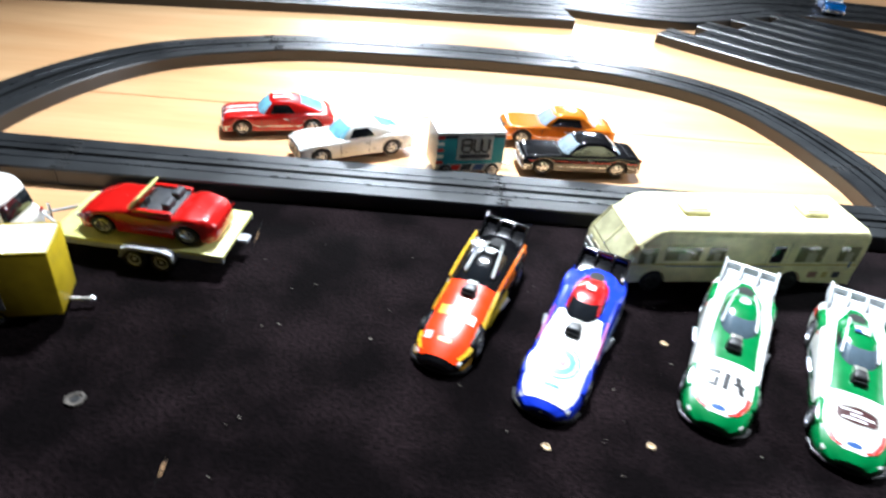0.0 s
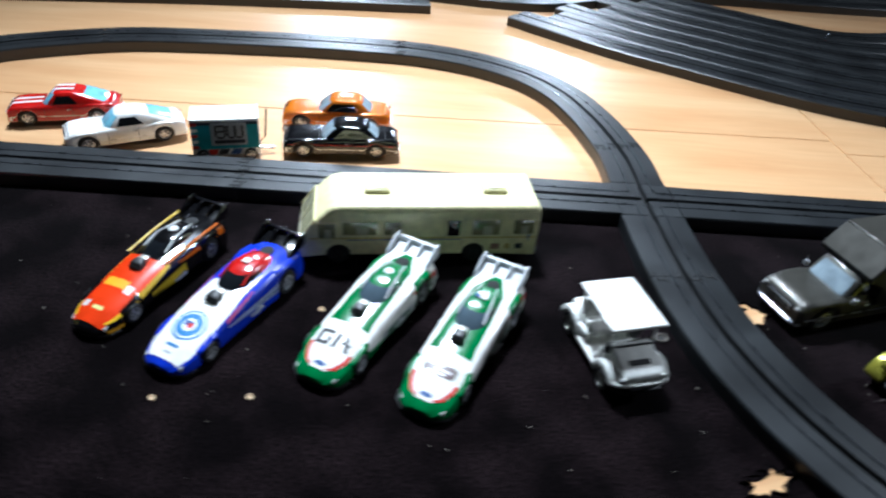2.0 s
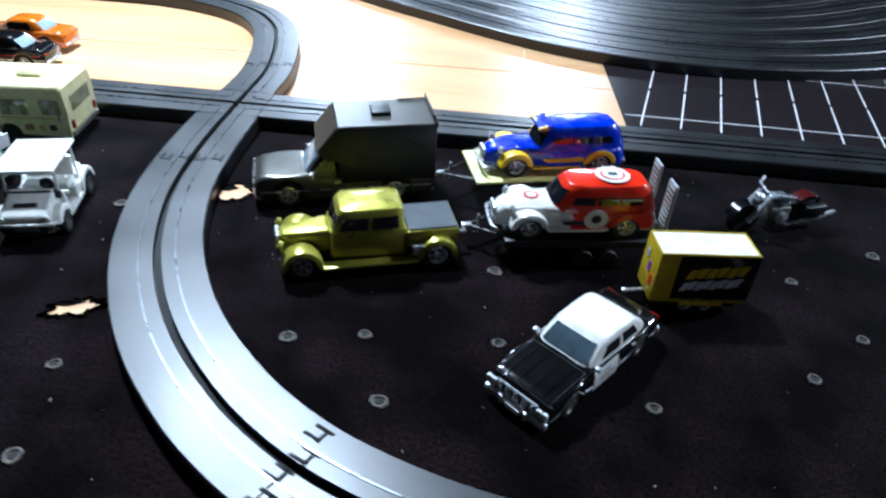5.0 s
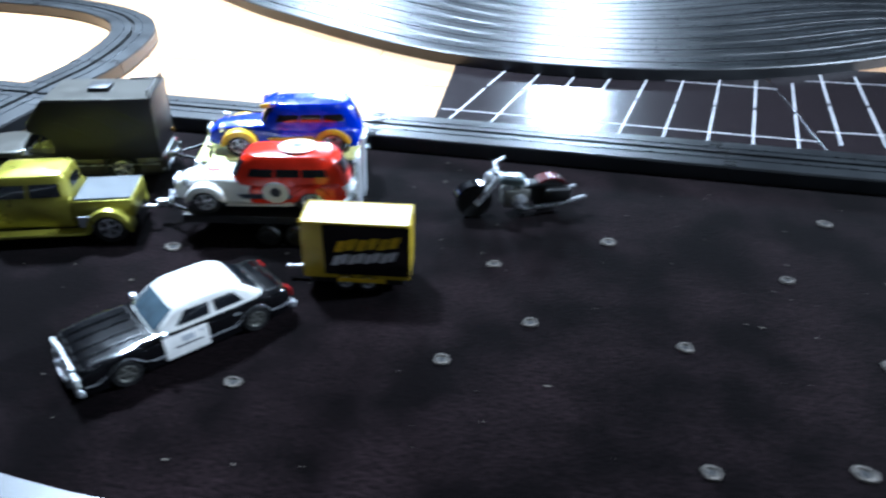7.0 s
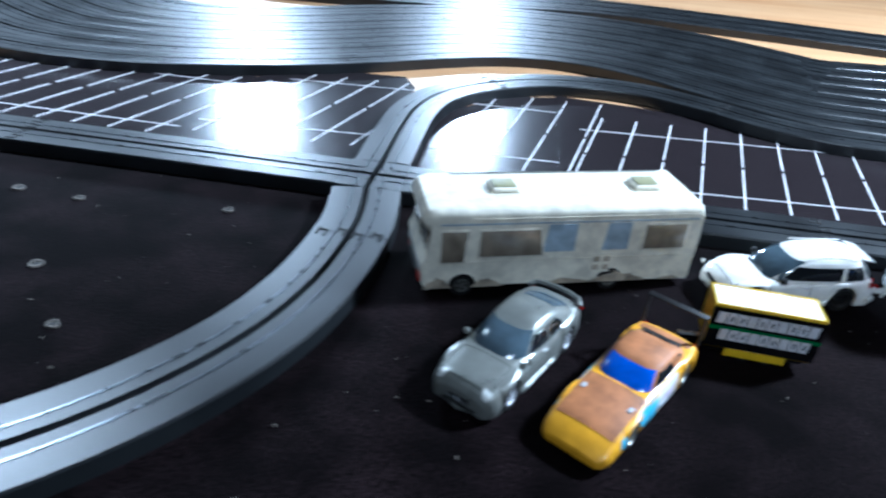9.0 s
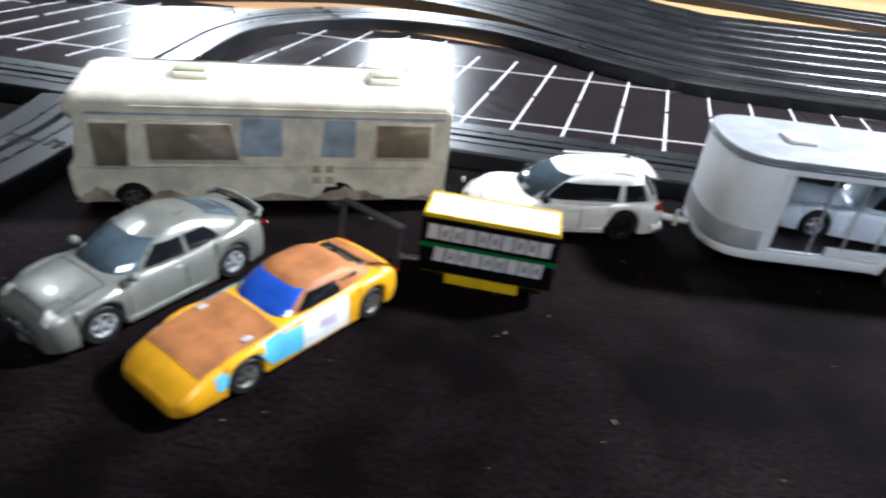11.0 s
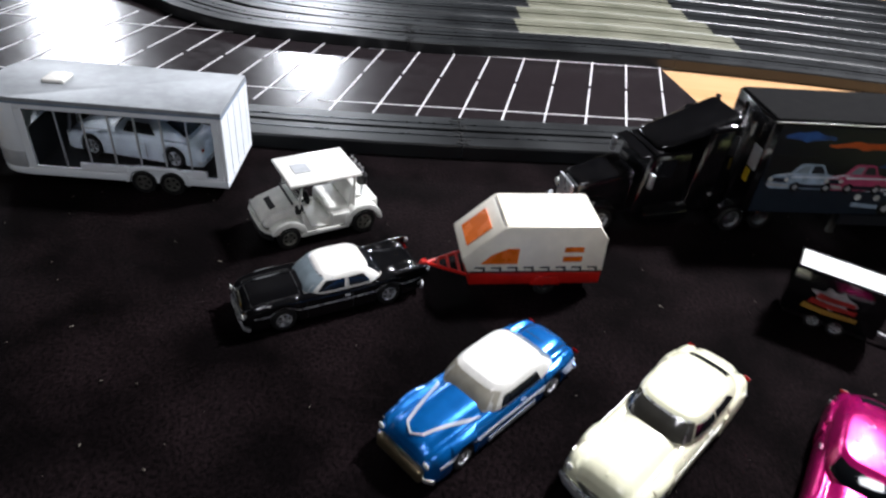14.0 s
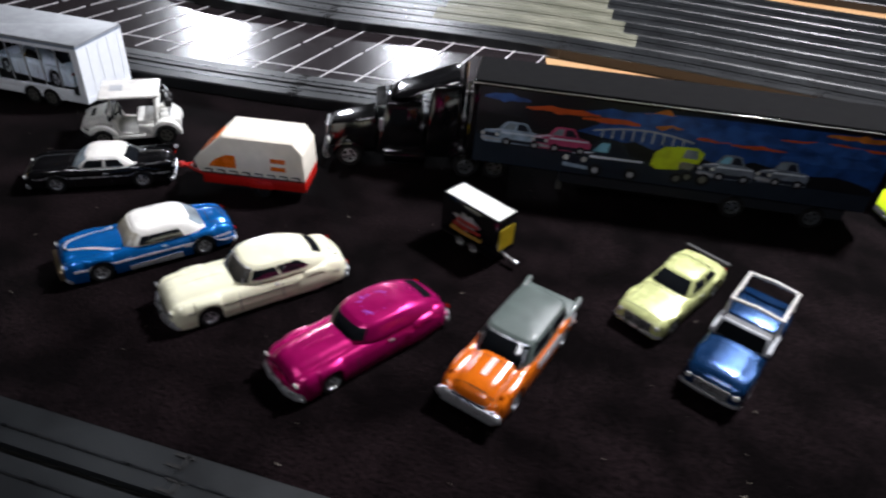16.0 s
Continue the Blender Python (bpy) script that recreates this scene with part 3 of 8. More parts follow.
def bed(near, lanes, label, trims=None, olive=None, shift=0.0):
    """Many lanes side by side, away from the near edge."""
    run = tagged(new("track_bed"), label, "track", "wide track beds", "structure")
    line = resample(smooth_line(near, 300), 0.07)
    lo = [(-0.5, 0.0), (-0.5, 0.9), (-0.47, 0.99), (-0.05, 1.0), (-0.05, 0.7), (0.05, 0.7), (0.05, 1.0), (0.47, 0.99), (0.5, 0.9), (0.5, 0.0)]
    rng = random.Random(lanes)
    for k in range(lanes):
        off = [p + n * (LANE * (k + 0.5)) for p, n in frames_of(line)]
        a = (trims[k] if trims else 0)
        off = off[a:]
        cuts = [(0, len(off), TRACK)]
        if olive:
            c0 = next((i for i, p in enumerate(off) if p.x > olive[0] + 0.10 * k + rng.uniform(-0.08, 0.08)), 0)
            c1 = next((i for i, p in enumerate(off) if p.x > olive[1] - 0.12 * k + rng.uniform(-0.08, 0.08)), 0)
            if olive[2] <= k <= olive[3]:
                cuts = [(0, c0 + 1, TRACK), (c0, c1 + 1, TRACKOLD), (c1, len(off), TRACK)]
        for i, j, m in cuts:
            seg = off[i:j]
            s = part("track_lane", ribbon(seg, lo, LANE * 0.985, HIGH), m, run, "faded olive-grey track lane" if m is TRACKOLD else "", angle=25)
            for o in (-0.21, 0.21):
                part("rail", rail_of(seg, o, 0.009), RAIL if m is TRACK else DULLMETAL, s)
    return run


NEAR = [(6.2, 3.52), (7.1, 2.76), (7.75, 2.33), (8.3, 1.98), (8.8, 1.7), (9.3, 1.5), (9.8, 1.4), (10.3, 1.37), (10.9, 1.42), (11.5, 1.56), (12.1, 1.79), (12.6, 2.04), (13.05, 2.32), (13.6, 2.7), (14.15, 2.98), (14.75, 3.04), (15.3, 2.86), (15.8, 2.52), (16.25, 2.18), (16.75, 1.9), (17.3, 1.81), (18.0, 1.81), (19.3, 1.96), (20.2, 2.05), (21.5, 2.05), (23.2, 1.95), (27.0, 1.9)]
bed(NEAR, 7, "wide bed of dark slot-track lanes side by side", [0, 4, 2, 7, 3, 9, 5], (19.0, 21.0, 0, 5))
bed([(-6.0, 1.8), (-2.0, 2.52), (1.06, 3.06), (3.03, 3.42), (5.35, 3.72)], 3, "dark slot-track lanes on the far side of the table")
bed([(5.2, 4.22), (6.6, 4.12), (7.6, 4.6), (8.3, 5.0), (9.2, 5.1), (11.0, 5.15), (13.0, 5.4), (15.0, 5.9), (17.0, 5.7), (19.5, 5.3), (23.0, 5.2), (27.0, 5.2)], 3, "dark slot-track lanes on the far side of the table")


# ---- the room round the table ----
def wall(name, x0, x1, y0, y1, z0, z1, material):
    return tagged(part(name, box(x0, x1, y0, y1, z0, z1, unit=DM), material, smooth=False), "plain dim basement surface", "room", kind="structure")


DIM = plain("dim_wall_paint", "3a3836", 0.9)
wall("wall_north", -25, 50, 34, 35, -9, 16, DIM)
wall("wall_south", -25, 50, -30, -29, -9, 16, DIM)
wall("wall_west", -26, -25, -30, 35, -9, 16, DIM)
wall("wall_east", 50, 51, -30, 35, -9, 16, DIM)
wall("floor", -26, 51, -30, 35, -9.5, -9, DIM)
wall("ceiling", -26, 51, -30, 35, 16, 16.5, DIM)


# ---- vehicles ----
class Skin:
    """The outer form of a car body. prof: (share of the length from the tail, height of the top, share of the width)."""
    def __init__(self, L, W, prof, zb, soft=0.0, crown=0.6, under=0.8, dip=0.0, open_u=(0.22, 0.62), nose=0.16):
        self.L, self.W, self.zb, self.soft, self.crown, self.under, self.dip, self.open_u, self.nose = L, W, zb, soft, crown, under, dip, open_u, nose
        us = [p[0] for p in prof]
        self.dense = np.linspace(0, 1, 61)
        k = np.array([1, 3, 5, 3, 1]) / 13.0
        sm = lambda a: np.convolve(np.r_[a[0], a[0], a, a[-1], a[-1]], k, "valid")  # noqa: E731
        self.tops, self.wids = sm(np.interp(self.dense, us, [p[1] for p in prof])), sm(np.interp(self.dense, us, [p[2] for p in prof]))

    def ring(self, x, arches=()):
        """Half of the ring at x, from the sill to the middle of the top: (y, z)."""
        u = x / self.L + 0.5
        zt, w = float(np.interp(u, self.dense, self.tops)), float(np.interp(u, self.dense, self.wids)) * self.W / 2
        zb, s, crown = self.zb, self.soft, self.crown
        z0 = zb
        for ax, ar, ac in arches:
            if abs(x - ax) < ar:
                z0 = max(z0, min(ac + math.sqrt(max(0, ar * ar - (x - ax) ** 2)), zt - 1.2))
        end = max(0.0, min(1.0, (min(u, 1 - u) * self.L) / 3.0))
        w *= 1 - self.nose + self.nose * math.sqrt(end)
        zt -= (1 - math.sqrt(end)) * 0.24 * (zt - zb)
        h = zt - z0
        # a valley between each fender and the hood or boot
        valley = self.dip * min(1.0, max(0.0, (u - self.open_u[1]) / 0.06, (self.open_u[0] - u) / 0.06)) * min(1.0, min(u, 1 - u) / 0.05) - 0.35 * crown * (self.dip == 0)
        half = [(self.under * w, z0), (w * 0.975, z0), (w * 1.0, z0 + h * 0.28), (w * (1.0 - 0.02 * s), z0 + h * 0.55), (w * (0.985 - 0.05 * s), z0 + h * (0.80 - 0.04 * s)),
                (w * (0.94 - 0.10 * s), zt - h * 0.07), (w * (0.84 - 0.12 * s), zt), (w * 0.64, zt - valley), (w * 0.42, zt + crown * 0.8), (0, zt + crown)]
        pts, out = half[1:], [half[0]]
        n = len(pts)
        for i in range(n - 1):
            a, b, c = pts[max(0, i - 1)], pts[i], pts[i + 1]
            d = pts[i + 2] if i + 2 < n else (-pts[i][0], pts[i][1])
            for f in (0.0, 1 / 3, 2 / 3):
                out.append(tuple(0.5 * (2 * b[k] + (c[k] - a[k]) * f + (2 * a[k] - 5 * b[k] + 4 * c[k] - d[k]) * f * f + (3 * b[k] - a[k] - 3 * c[k] + d[k]) * f ** 3) for k in (0, 1)))
        return out + [pts[-1]]

    def mesh(self, arches=()):
        L = self.L
        xs = set(np.linspace(-L / 2, L / 2, 41).round(3)) | {round(s * (L / 2 - d), 3) for s in (1, -1) for d in (0.15, 0.4, 0.8, 1.3)}
        for ax, ar, _ in arches:
            xs |= {round(ax + ar * math.cos(math.pi * j / 12), 3) for j in range(13)} | {round(ax - ar - 0.05, 3), round(ax + ar + 0.05, 3)}
        b = bmesh.new()
        rings = []
        for x in sorted(x for x in xs if -L / 2 <= x <= L / 2):
            half = self.ring(x, arches)
            rings.append([b.verts.new((x * MM, y * MM, z * MM)) for y, z in half + [(-y, z) for y, z in half[-2::-1]]])
        n = len(rings[0])
        for p, q in zip(rings, rings[1:]):
            for j in range(n):
                b.faces.new((p[j], p[(j + 1) % n], q[(j + 1) % n], q[j]))
        b.faces.new(rings[0])
        b.faces.new(rings[-1][::-1])
        return b

    def top(self, x, y):
        """How high the top is at x, y."""
        r = self.ring(x)
        r = r[max(range(len(r)), key=lambda i: r[i][0]):][::-1]
        return float(np.interp(abs(y), [p[0] for p in r], [p[1] for p in r]))

    def side(self, x, z):
        """How far out the side is at x, z."""
        r = self.ring(x)[1:19]
        return float(np.interp(z, np.maximum.accumulate([p[1] for p in r]), [p[0] for p in r]))


SKINS = {}


def shell(L, W, prof, zb, arches, soft=0.0, crown=0.6):
    return Skin(L, W, prof, zb, soft, crown).mesh(arches)


def along(v, a):
    return v(a) if callable(v) else v


def top_patch(c, x0, x1, y0, y1, m, name="hood_panel", out=0.14, label="", cols=12, rows=10):
    """Paint or trim laid on the top of a body, between y0 and y1 (numbers, or functions of the share from x0 to x1)."""
    sk = SKINS[c.name]

    def at(a, v):
        x = x0 + (x1 - x0) * a
        y = along(y0, a) + (along(y1, a) - along(y0, a)) * v
        return Vector((x, y, sk.top(x, y)))
    return part(name, skin_pane(at, 0, 1, 0, 1, Vector(((x0 + x1) / 2, 0, -60)), out, cols, rows), m, c, label, angle=70)


def side_patch(c, x0, x1, z0, z1, m, name="side_panel", out=0.14, label="", cols=12, rows=5, sides=(1, -1), clip=True):
    """Paint or trim laid on both sides of a body."""
    sk = SKINS[c.name]
    for s in sides:
        def at(a, v):
            x = x0 + (x1 - x0) * a
            low, high = along(z0, a), along(z1, a)
            for ax, ar, ac in sk.arches if clip else ():
                if abs(x - ax) < ar + 0.3:
                    low = max(low, ac + math.sqrt(max(0, (ar + 0.3) ** 2 - (x - ax) ** 2)))
            z = low + (max(high, low + 0.05) - low) * v
            return Vector((x, s * sk.side(x, z), z))
        part(name, skin_pane(at, 0, 1, 0, 1, Vector(((x0 + x1) / 2, 0, 6)), out, cols, rows), m, c, label, angle=70)


def seams(c, doors, z0, z1, hood=None, boot=None, handles=()):
    """Dark gaps round doors, hood and boot lid, and chrome door handles."""
    for x in doors:
        side_patch(c, x - 0.16, x + 0.16, z0, z1, SEAMDARK, "door_gap", 0.06, cols=1, rows=5)
    for x in handles:
        side_patch(c, x - 1.3, x + 1.3, z1 - 1.9, z1 - 1.3, CHROME, "door_handle", 0.35, cols=2, rows=1)
    for span in (hood, boot):
        if span:
            x0, x1, y = span
            for s in (1, -1):
                top_patch(c, x0, x1, s * y - 0.15, s * y + 0.15, SEAMDARK, "panel_gap", 0.05, cols=10, rows=1)
            for x in (x0, x1):
                top_patch(c, x - 0.15, x + 0.15, -y, y, SEAMDARK, "panel_gap", 0.05, cols=1, rows=10)


def cabin_corners(x0, x1, x2, x3, zb, zt, wb, wt):
    """Rear foot, rear top, front top, front foot; half widths at foot and top."""
    lo = [(x0, -wb, zb), (x3, -wb, zb), (x3, wb, zb), (x0, wb, zb)]
    hi = [(x1, -wt, zt), (x2, -wt, zt), (x2, wt, zt), (x1, wt, zt)]
    return lo, hi


def cabin_skin(x0, x1, x2, x3, zb, zt, wb, wt, n, lean):
    """The rounded skin of a cabin: how far back and forward it reaches and how wide it is at a share v of its height."""
    def ring(v):
        k = v ** lean
        shrink = 1.0 - 0.07 * max(0.0, (v - 0.78) / 0.22) ** 2
        xr, xf = x0 + (x1 - x0) * k, x3 + (x2 - x3) * k
        xm = (xr + xf) / 2
        return xm, (xf - xr) / 2 * (0.5 + 0.5 * shrink), (wb + (wt - wb) * v ** 1.3) * shrink

    def on_end(a, v, sign):
        xm, hx, w = ring(v)
        y = (2 * a - 1) * w * 0.985
        return Vector((xm + sign * hx * (1 - min(0.999, abs(y / w)) ** n) ** (1 / n), y, zb + (zt - zb) * v))

    def on_side(a, v, sign):
        xm, hx, w = ring(v)
        t = (2 * a - 1) * 0.985
        return Vector((xm + hx * t, sign * w * (1 - abs(t) ** n) ** (1 / n), zb + (zt - zb) * v))
    return ring, on_end, on_side


def skin_pane(at, a0, a1, v0, v1, centre, out=0.16, cols=10, rows=5):
    """A pane that follows the skin, with a rim that sinks into it."""
    b = bmesh.new()
    grid = []
    e = 0.004
    for j in range(-1, rows + 2):
        row = []
        for i in range(-1, cols + 2):
            ci, cj = min(max(i, 0), cols), min(max(j, 0), rows)
            # corners are cut a little, as on a moulded window
            a, v = a0 + (a1 - a0) * ci / cols, v0 + (v1 - v0) * cj / rows
            p = at(a, v)
            da, dv = at(min(1, a + e), v) - at(max(0, a - e), v), at(a, min(1, v + e)) - at(a, max(0, v - e))
            nn = da.cross(dv)
            nn = nn.normalized() if nn.length > 1e-9 else Vector((0, 0, 1))
            if nn.dot(p - centre) < 0:
                nn = -nn
            rim = i in (-1, cols + 1) or j in (-1, rows + 1)
            row.append(b.verts.new((p + nn * (-0.5 if rim else out)) * MM))
        grid.append(row)
    for p, q in zip(grid, grid[1:]):
        for k in range(len(p) - 1):
            b.faces.new((p[k], p[k + 1], q[k + 1], q[k]))
    bmesh.ops.recalc_face_normals(b, faces=b.faces[:])
    return b


def cabin(car, x0, x1, x2, x3, zb, zt, wb, wt, roof, glass, split=(0.47, 0.53), side=(0.12, 0.88, 0.30, 0.86), panes=2, screen=(0.1, 0.9, 0.2, 0.88), rear=(0.1, 0.9, 0.2, 0.85), name="roof",
          side_glass=None, rear_glass=None, n=4.5, lean=1.3, dome=1.0, trim=None):
    """A rounded cabin: rear foot, rear top, front top, front foot, heights and half widths, with its windows laid into the skin."""
    ring, on_end, on_side = cabin_skin(x0, x1, x2, x3, zb, zt, wb, wt, n, lean)
    b = bmesh.new()
    loops = []
    levels = [(v, 1.0, 0.0) for v in (0, 0.12, 0.25, 0.4, 0.55, 0.7, 0.8, 0.88, 0.94, 0.98, 1.0)] + [(1.0, s, dome * (1 - s * s)) for s in (0.96, 0.88, 0.72, 0.5, 0.25)]
    turns = 48
    for v, s, up in levels:
        xm, hx, w = ring(v)
        loop = []
        for k in range(turns):
            t = 2 * math.pi * k / turns
            cx, cy = math.cos(t), math.sin(t)
            ex = math.copysign(abs(cx) ** (2 / n), cx)
            ey = math.copysign(abs(cy) ** (2 / n), cy)
            loop.append(b.verts.new(((xm + hx * s * ex) * MM, w * s * ey * MM, (zb + (zt - zb) * v + up) * MM)))
        loops.append(loop)
    for p, q in zip(loops, loops[1:]):
        for k in range(turns):
            b.faces.new((p[k], p[(k + 1) % turns], q[(k + 1) % turns], q[k]))
    b.faces.new(loops[-1])
    b.faces.new(loops[0][::-1])
    r = part(name, b, roof, car, angle=75)
    centre = Vector(((x0 + x3) / 2, 0, zb))
    if screen:
        if trim:
            part("windscreen_trim", skin_pane(lambda a, v: on_end(a, v, 1), max(0, screen[0] - 0.05), min(1, screen[1] + 0.05), max(0, screen[2] - 0.08), min(1, screen[3] + 0.06), centre, 0.1), trim, car, "chrome windscreen frame")
        part("windscreen", skin_pane(lambda a, v: on_end(a, v, 1), *screen, centre, 0.22), glass, car, "glossy windscreen")
    if rear:
        part("rear_window", skin_pane(lambda a, v: on_end(a, v, -1), *rear, centre), rear_glass or side_glass or glass, car)
    if not side:
        return r
    u0, u1, v0, v1 = side
    if panes == 1:
        spans = [(u0, u1)]
    elif panes == 2:
        spans = [(u0, split[0]), (split[1], u1)]
    else:
        d = (u1 - u0) / 3
        spans = [(u0 + d * k + 0.012, u0 + d * (k + 1) - 0.012) for k in range(3)]
    for s in (1, -1):
        for a, c in spans:
            part("side_window", skin_pane(lambda p, v: on_side(p, v, s), a, c, v0, v1, centre), side_glass or glass, car)
    return r


def bumper(car, x, half, z, h=2.0, d=1.6, material=None, curve=1.2, name="bumper"):
    """A rounded bar across the car, its ends swept back."""
    s = 1 if x > 0 else -1
    pts = [(x - s * curve * 1.8, -half), (x - s * curve * 0.5, -half * 0.85), (x, -half * 0.45), (x, half * 0.45), (x - s * curve * 0.5, half * 0.85), (x - s * curve * 1.8, half)]
    b = bmesh.new()
    rings = []
    for px, py in pts:
        ring = []
        for k in range(8):
            a = 2 * math.pi * k / 8
            ring.append(b.verts.new(((px + s * d / 2 * math.cos(a)) * MM, py * MM, (z + h / 2 * math.sin(a)) * MM)))
        rings.append(ring)
    for p, q in zip(rings, rings[1:]):
        for k in range(8):
            b.faces.new((p[k], p[(k + 1) % 8], q[(k + 1) % 8], q[k]))
    b.faces.new(rings[0])
    b.faces.new(rings[-1][::-1])
    return part(name, b, material or CHROME, car)


def lamps(car, x, y, z, r, material=None, name="headlight", depth=0.8, square=False):
    for s in (1, -1):
        if square:
            d = (x, x + depth) if x > 0 else (x - depth, x)
            b = box(d[0], d[1], s * y - r, s * y + r, z - r * 0.6, z + r * 0.6, 0.2, 1)
        else:
            k = 1 if x > 0 else -1
            b = lathe([(r, 0), (r, depth * 0.6 * k), (r * 0.6, depth * k), (0.05, depth * 1.15 * k)], 14, None, "x", (x, s * y, z))
        part(name, b, material or LAMPGLASS, car)


def car(name, label, x, y, heading, L, W, paintm, prof, zb=2.4, wheel_r=5.2, wx=(0.31, -0.30), soft=0.3, crown=0.6, cab=None, roof=None, glass=None, rim=None, kind="spoke",
        bump=True, category="car", z=0.0, group="", rear_r=None, wheel_w=None, grille=True, wheel_half=None, front_lamp=None, tail=True, panes=2, side=(0.12, 0.88, 0.30, 0.86), dip=0.0, nose=0.16, **cabin_args):
    c = thing(name, x, y, heading, label, category, z + 0.014, group)
    rr = rear_r or wheel_r
    xf, xr = wx[0] * L, wx[1] * L
    SKINS[c.name] = skin = Skin(L, W, prof, zb, soft, crown, dip=dip, nose=nose)
    skin.arches = [(xf, wheel_r * 1.16, wheel_r), (xr, rr * 1.16, rr)]
    part("body", skin.mesh(skin.arches), paintm, c, angle=60 if dip else 45)
    part("chassis", box(-L * 0.46, L * 0.46, -W * 0.36, W * 0.36, 1.6, max(zb + 3, wheel_r * 1.4), 0.6, 1), BLACKPL, c)
    wheels4(c, xf, xr, (wheel_half or W / 2 * 0.97), wheel_r, wheel_w, rim, kind, rr)
    if cab:
        cabin(c, *cab, roof or paintm, glass or SMOKE, panes=panes, side=side, **cabin_args)
    hn = np.interp(0.985, [p[0] for p in prof], [p[1] for p in prof])
    ht = np.interp(0.015, [p[0] for p in prof], [p[1] for p in prof])
    if bump:
        bumper(c, L / 2 + 0.3, W * 0.47, zb + 1.6)
        bumper(c, -L / 2 - 0.3, W * 0.47, zb + 1.8)
    if grille:
        g = part("grille", box(L / 2 - 0.8, L / 2 + 0.25, -W * 0.27, W * 0.27, zb + 2.6, hn - 1.0, 0.2, 1), BLACKPL, c)
        for k in range(3):
            zz = zb + 3.0 + (hn - zb - 4.6) * (k + 0.5) / 3
            part("grille_bar", box(L / 2, L / 2 + 0.5, -W * 0.26, W * 0.26, zz, zz + 0.35), CHROME, g, smooth=False)
    if front_lamp is not False:
        fl = front_lamp or (W * 0.37, hn - 2.0, 1.35)
        lamps(c, L / 2 - 0.4, fl[0], fl[1], fl[2])
    if tail:
        lamps(c, -L / 2 + 0.3, W * 0.38, ht - 2.0, 1.3, LENSRED, "tail_light", 0.6, True)
    return c


def top_decal(c, x0, x1, y0, y1, z0, z1, material, name="stripe", thick=0.3, label=""):
    """A thin strip laid along a sloping hood or roof, from height z0 at x0 to z1 at x1."""
    lo = [(x0, y0, z0 - thick), (x1, y0, z1 - thick), (x1, y1, z1 - thick), (x0, y1, z0 - thick)]
    hi = [(x0, y0, z0), (x1, y0, z1), (x1, y1, z1), (x0, y1, z0)]
    return part(name, hexa(lo, hi, 0), material, c, label, smooth=False)


MUSCLE = [(0, 12.5, 0.90), (0.04, 14.0, 0.97), (0.25, 14.6, 1.0), (0.42, 14.4, 0.98), (0.62, 14.2, 0.97), (0.85, 13.4, 0.98), (0.96, 12.4, 0.95), (1, 11.0, 0.90)]
FIFTIES = [(0, 11.4, 0.80), (0.03, 13.6, 0.91), (0.1, 14.8, 0.97), (0.25, 15.0, 1.0), (0.4, 15.0, 0.99), (0.62, 14.9, 0.98), (0.82, 14.9, 0.99), (0.92, 14.7, 0.98), (0.96, 14.2, 0.96), (0.985, 13.5, 0.92), (1, 12.4, 0.87)]
MODERN = [(0, 12.0, 0.80), (0.05, 15.0, 0.93), (0.25, 15.6, 1.0), (0.45, 15.0, 0.99), (0.65, 14.2, 0.99), (0.85, 12.2, 0.97), (0.95, 9.8, 0.9), (1, 7.4, 0.76)]


COUPE = [(0, 12.4, 0.93), (0.03, 13.8, 0.97), (0.25, 14.4, 1.0), (0.42, 14.0, 0.98), (0.62, 13.8, 0.97), (0.85, 13.3, 0.98), (0.96, 12.8, 0.96), (1, 11.6, 0.93)]


def slot_car(name, label, x, y, heading, paintm, glass, stripes=None, fast=False, long=1.0):
    """A boxy sixties coupe: a fastback with a long sloping rear window, or a hardtop."""
    cab = (-30, -9, 3.5, 12.5, 13.2, 21.6, 11.4, 8.6) if fast else (-23, -14.5, 3.0, 12.0, 13.2, 21.8, 11.4, 9.2)
    c = car(name, label, x, y, heading, 68, 25, paintm, COUPE, 3.0, 5.2, (0.33, -0.30), 0.12, 0.45, cab, None, glass, CHROME, group="slot cars", category="toy car", panes=1, side=(0.46, 0.84, 0.14, 0.76) if fast else (0.28, 0.86, 0.14, 0.78), side_glass=SMOKE, rear_glass=glass, screen=(0.05, 0.95, 0.08, 0.86), rear=(0.08, 0.92, 0.2, 0.8), nose=0.06, n=5.0, wheel_w=4.4, trim=paintm)
    seams(c, (11, -6), 4, 12.4, hood=(13, 32, 10.2), boot=(-32, -26, 9.5), handles=(-4,))
    side_patch(c, -33, 33, 6.2, 6.6, CHROME, "side_trim", 0.12, cols=20, rows=1)
    if stripes:
        for s in (-3.2, 3.2):
            top_patch(c, 13, 33, s - 1.2, s + 1.2, stripes, "stripe", 0.16, cols=8, rows=2)
            top_decal(c, -8, 3, s - 1.2, s + 1.2, 22.7, 22.75, stripes, "stripe")
    c.scale = (long, 1.04, 1.0)
    return c


slot_car("slot_car", "red toy muscle car with white stripes and pale blue glass", 2.79, 0.56, 195, RED, SKYGLASS, WHITE, True, long=1.03)
slot_car("slot_car", "white toy fastback car with pale blue glass on bare wood", 3.30, 0.30, 208, WHITE, SKYGLASS, None, True, long=1.1)
slot_car("slot_car", "copper orange toy muscle car beside a black one", 4.68, 0.76, 183, BRIGHTORANGE, PALEGLASS, long=1.15)
b = slot_car("slot_car", "glossy black toy muscle car with a red side stripe", 4.76, 0.345, 185.5, BLACKP, PALEGLASS, long=1.15)
side_patch(b, -31, 31, 9.4, 9.9, DECALRED, "side_stripe", 0.15, cols=20, rows=1)


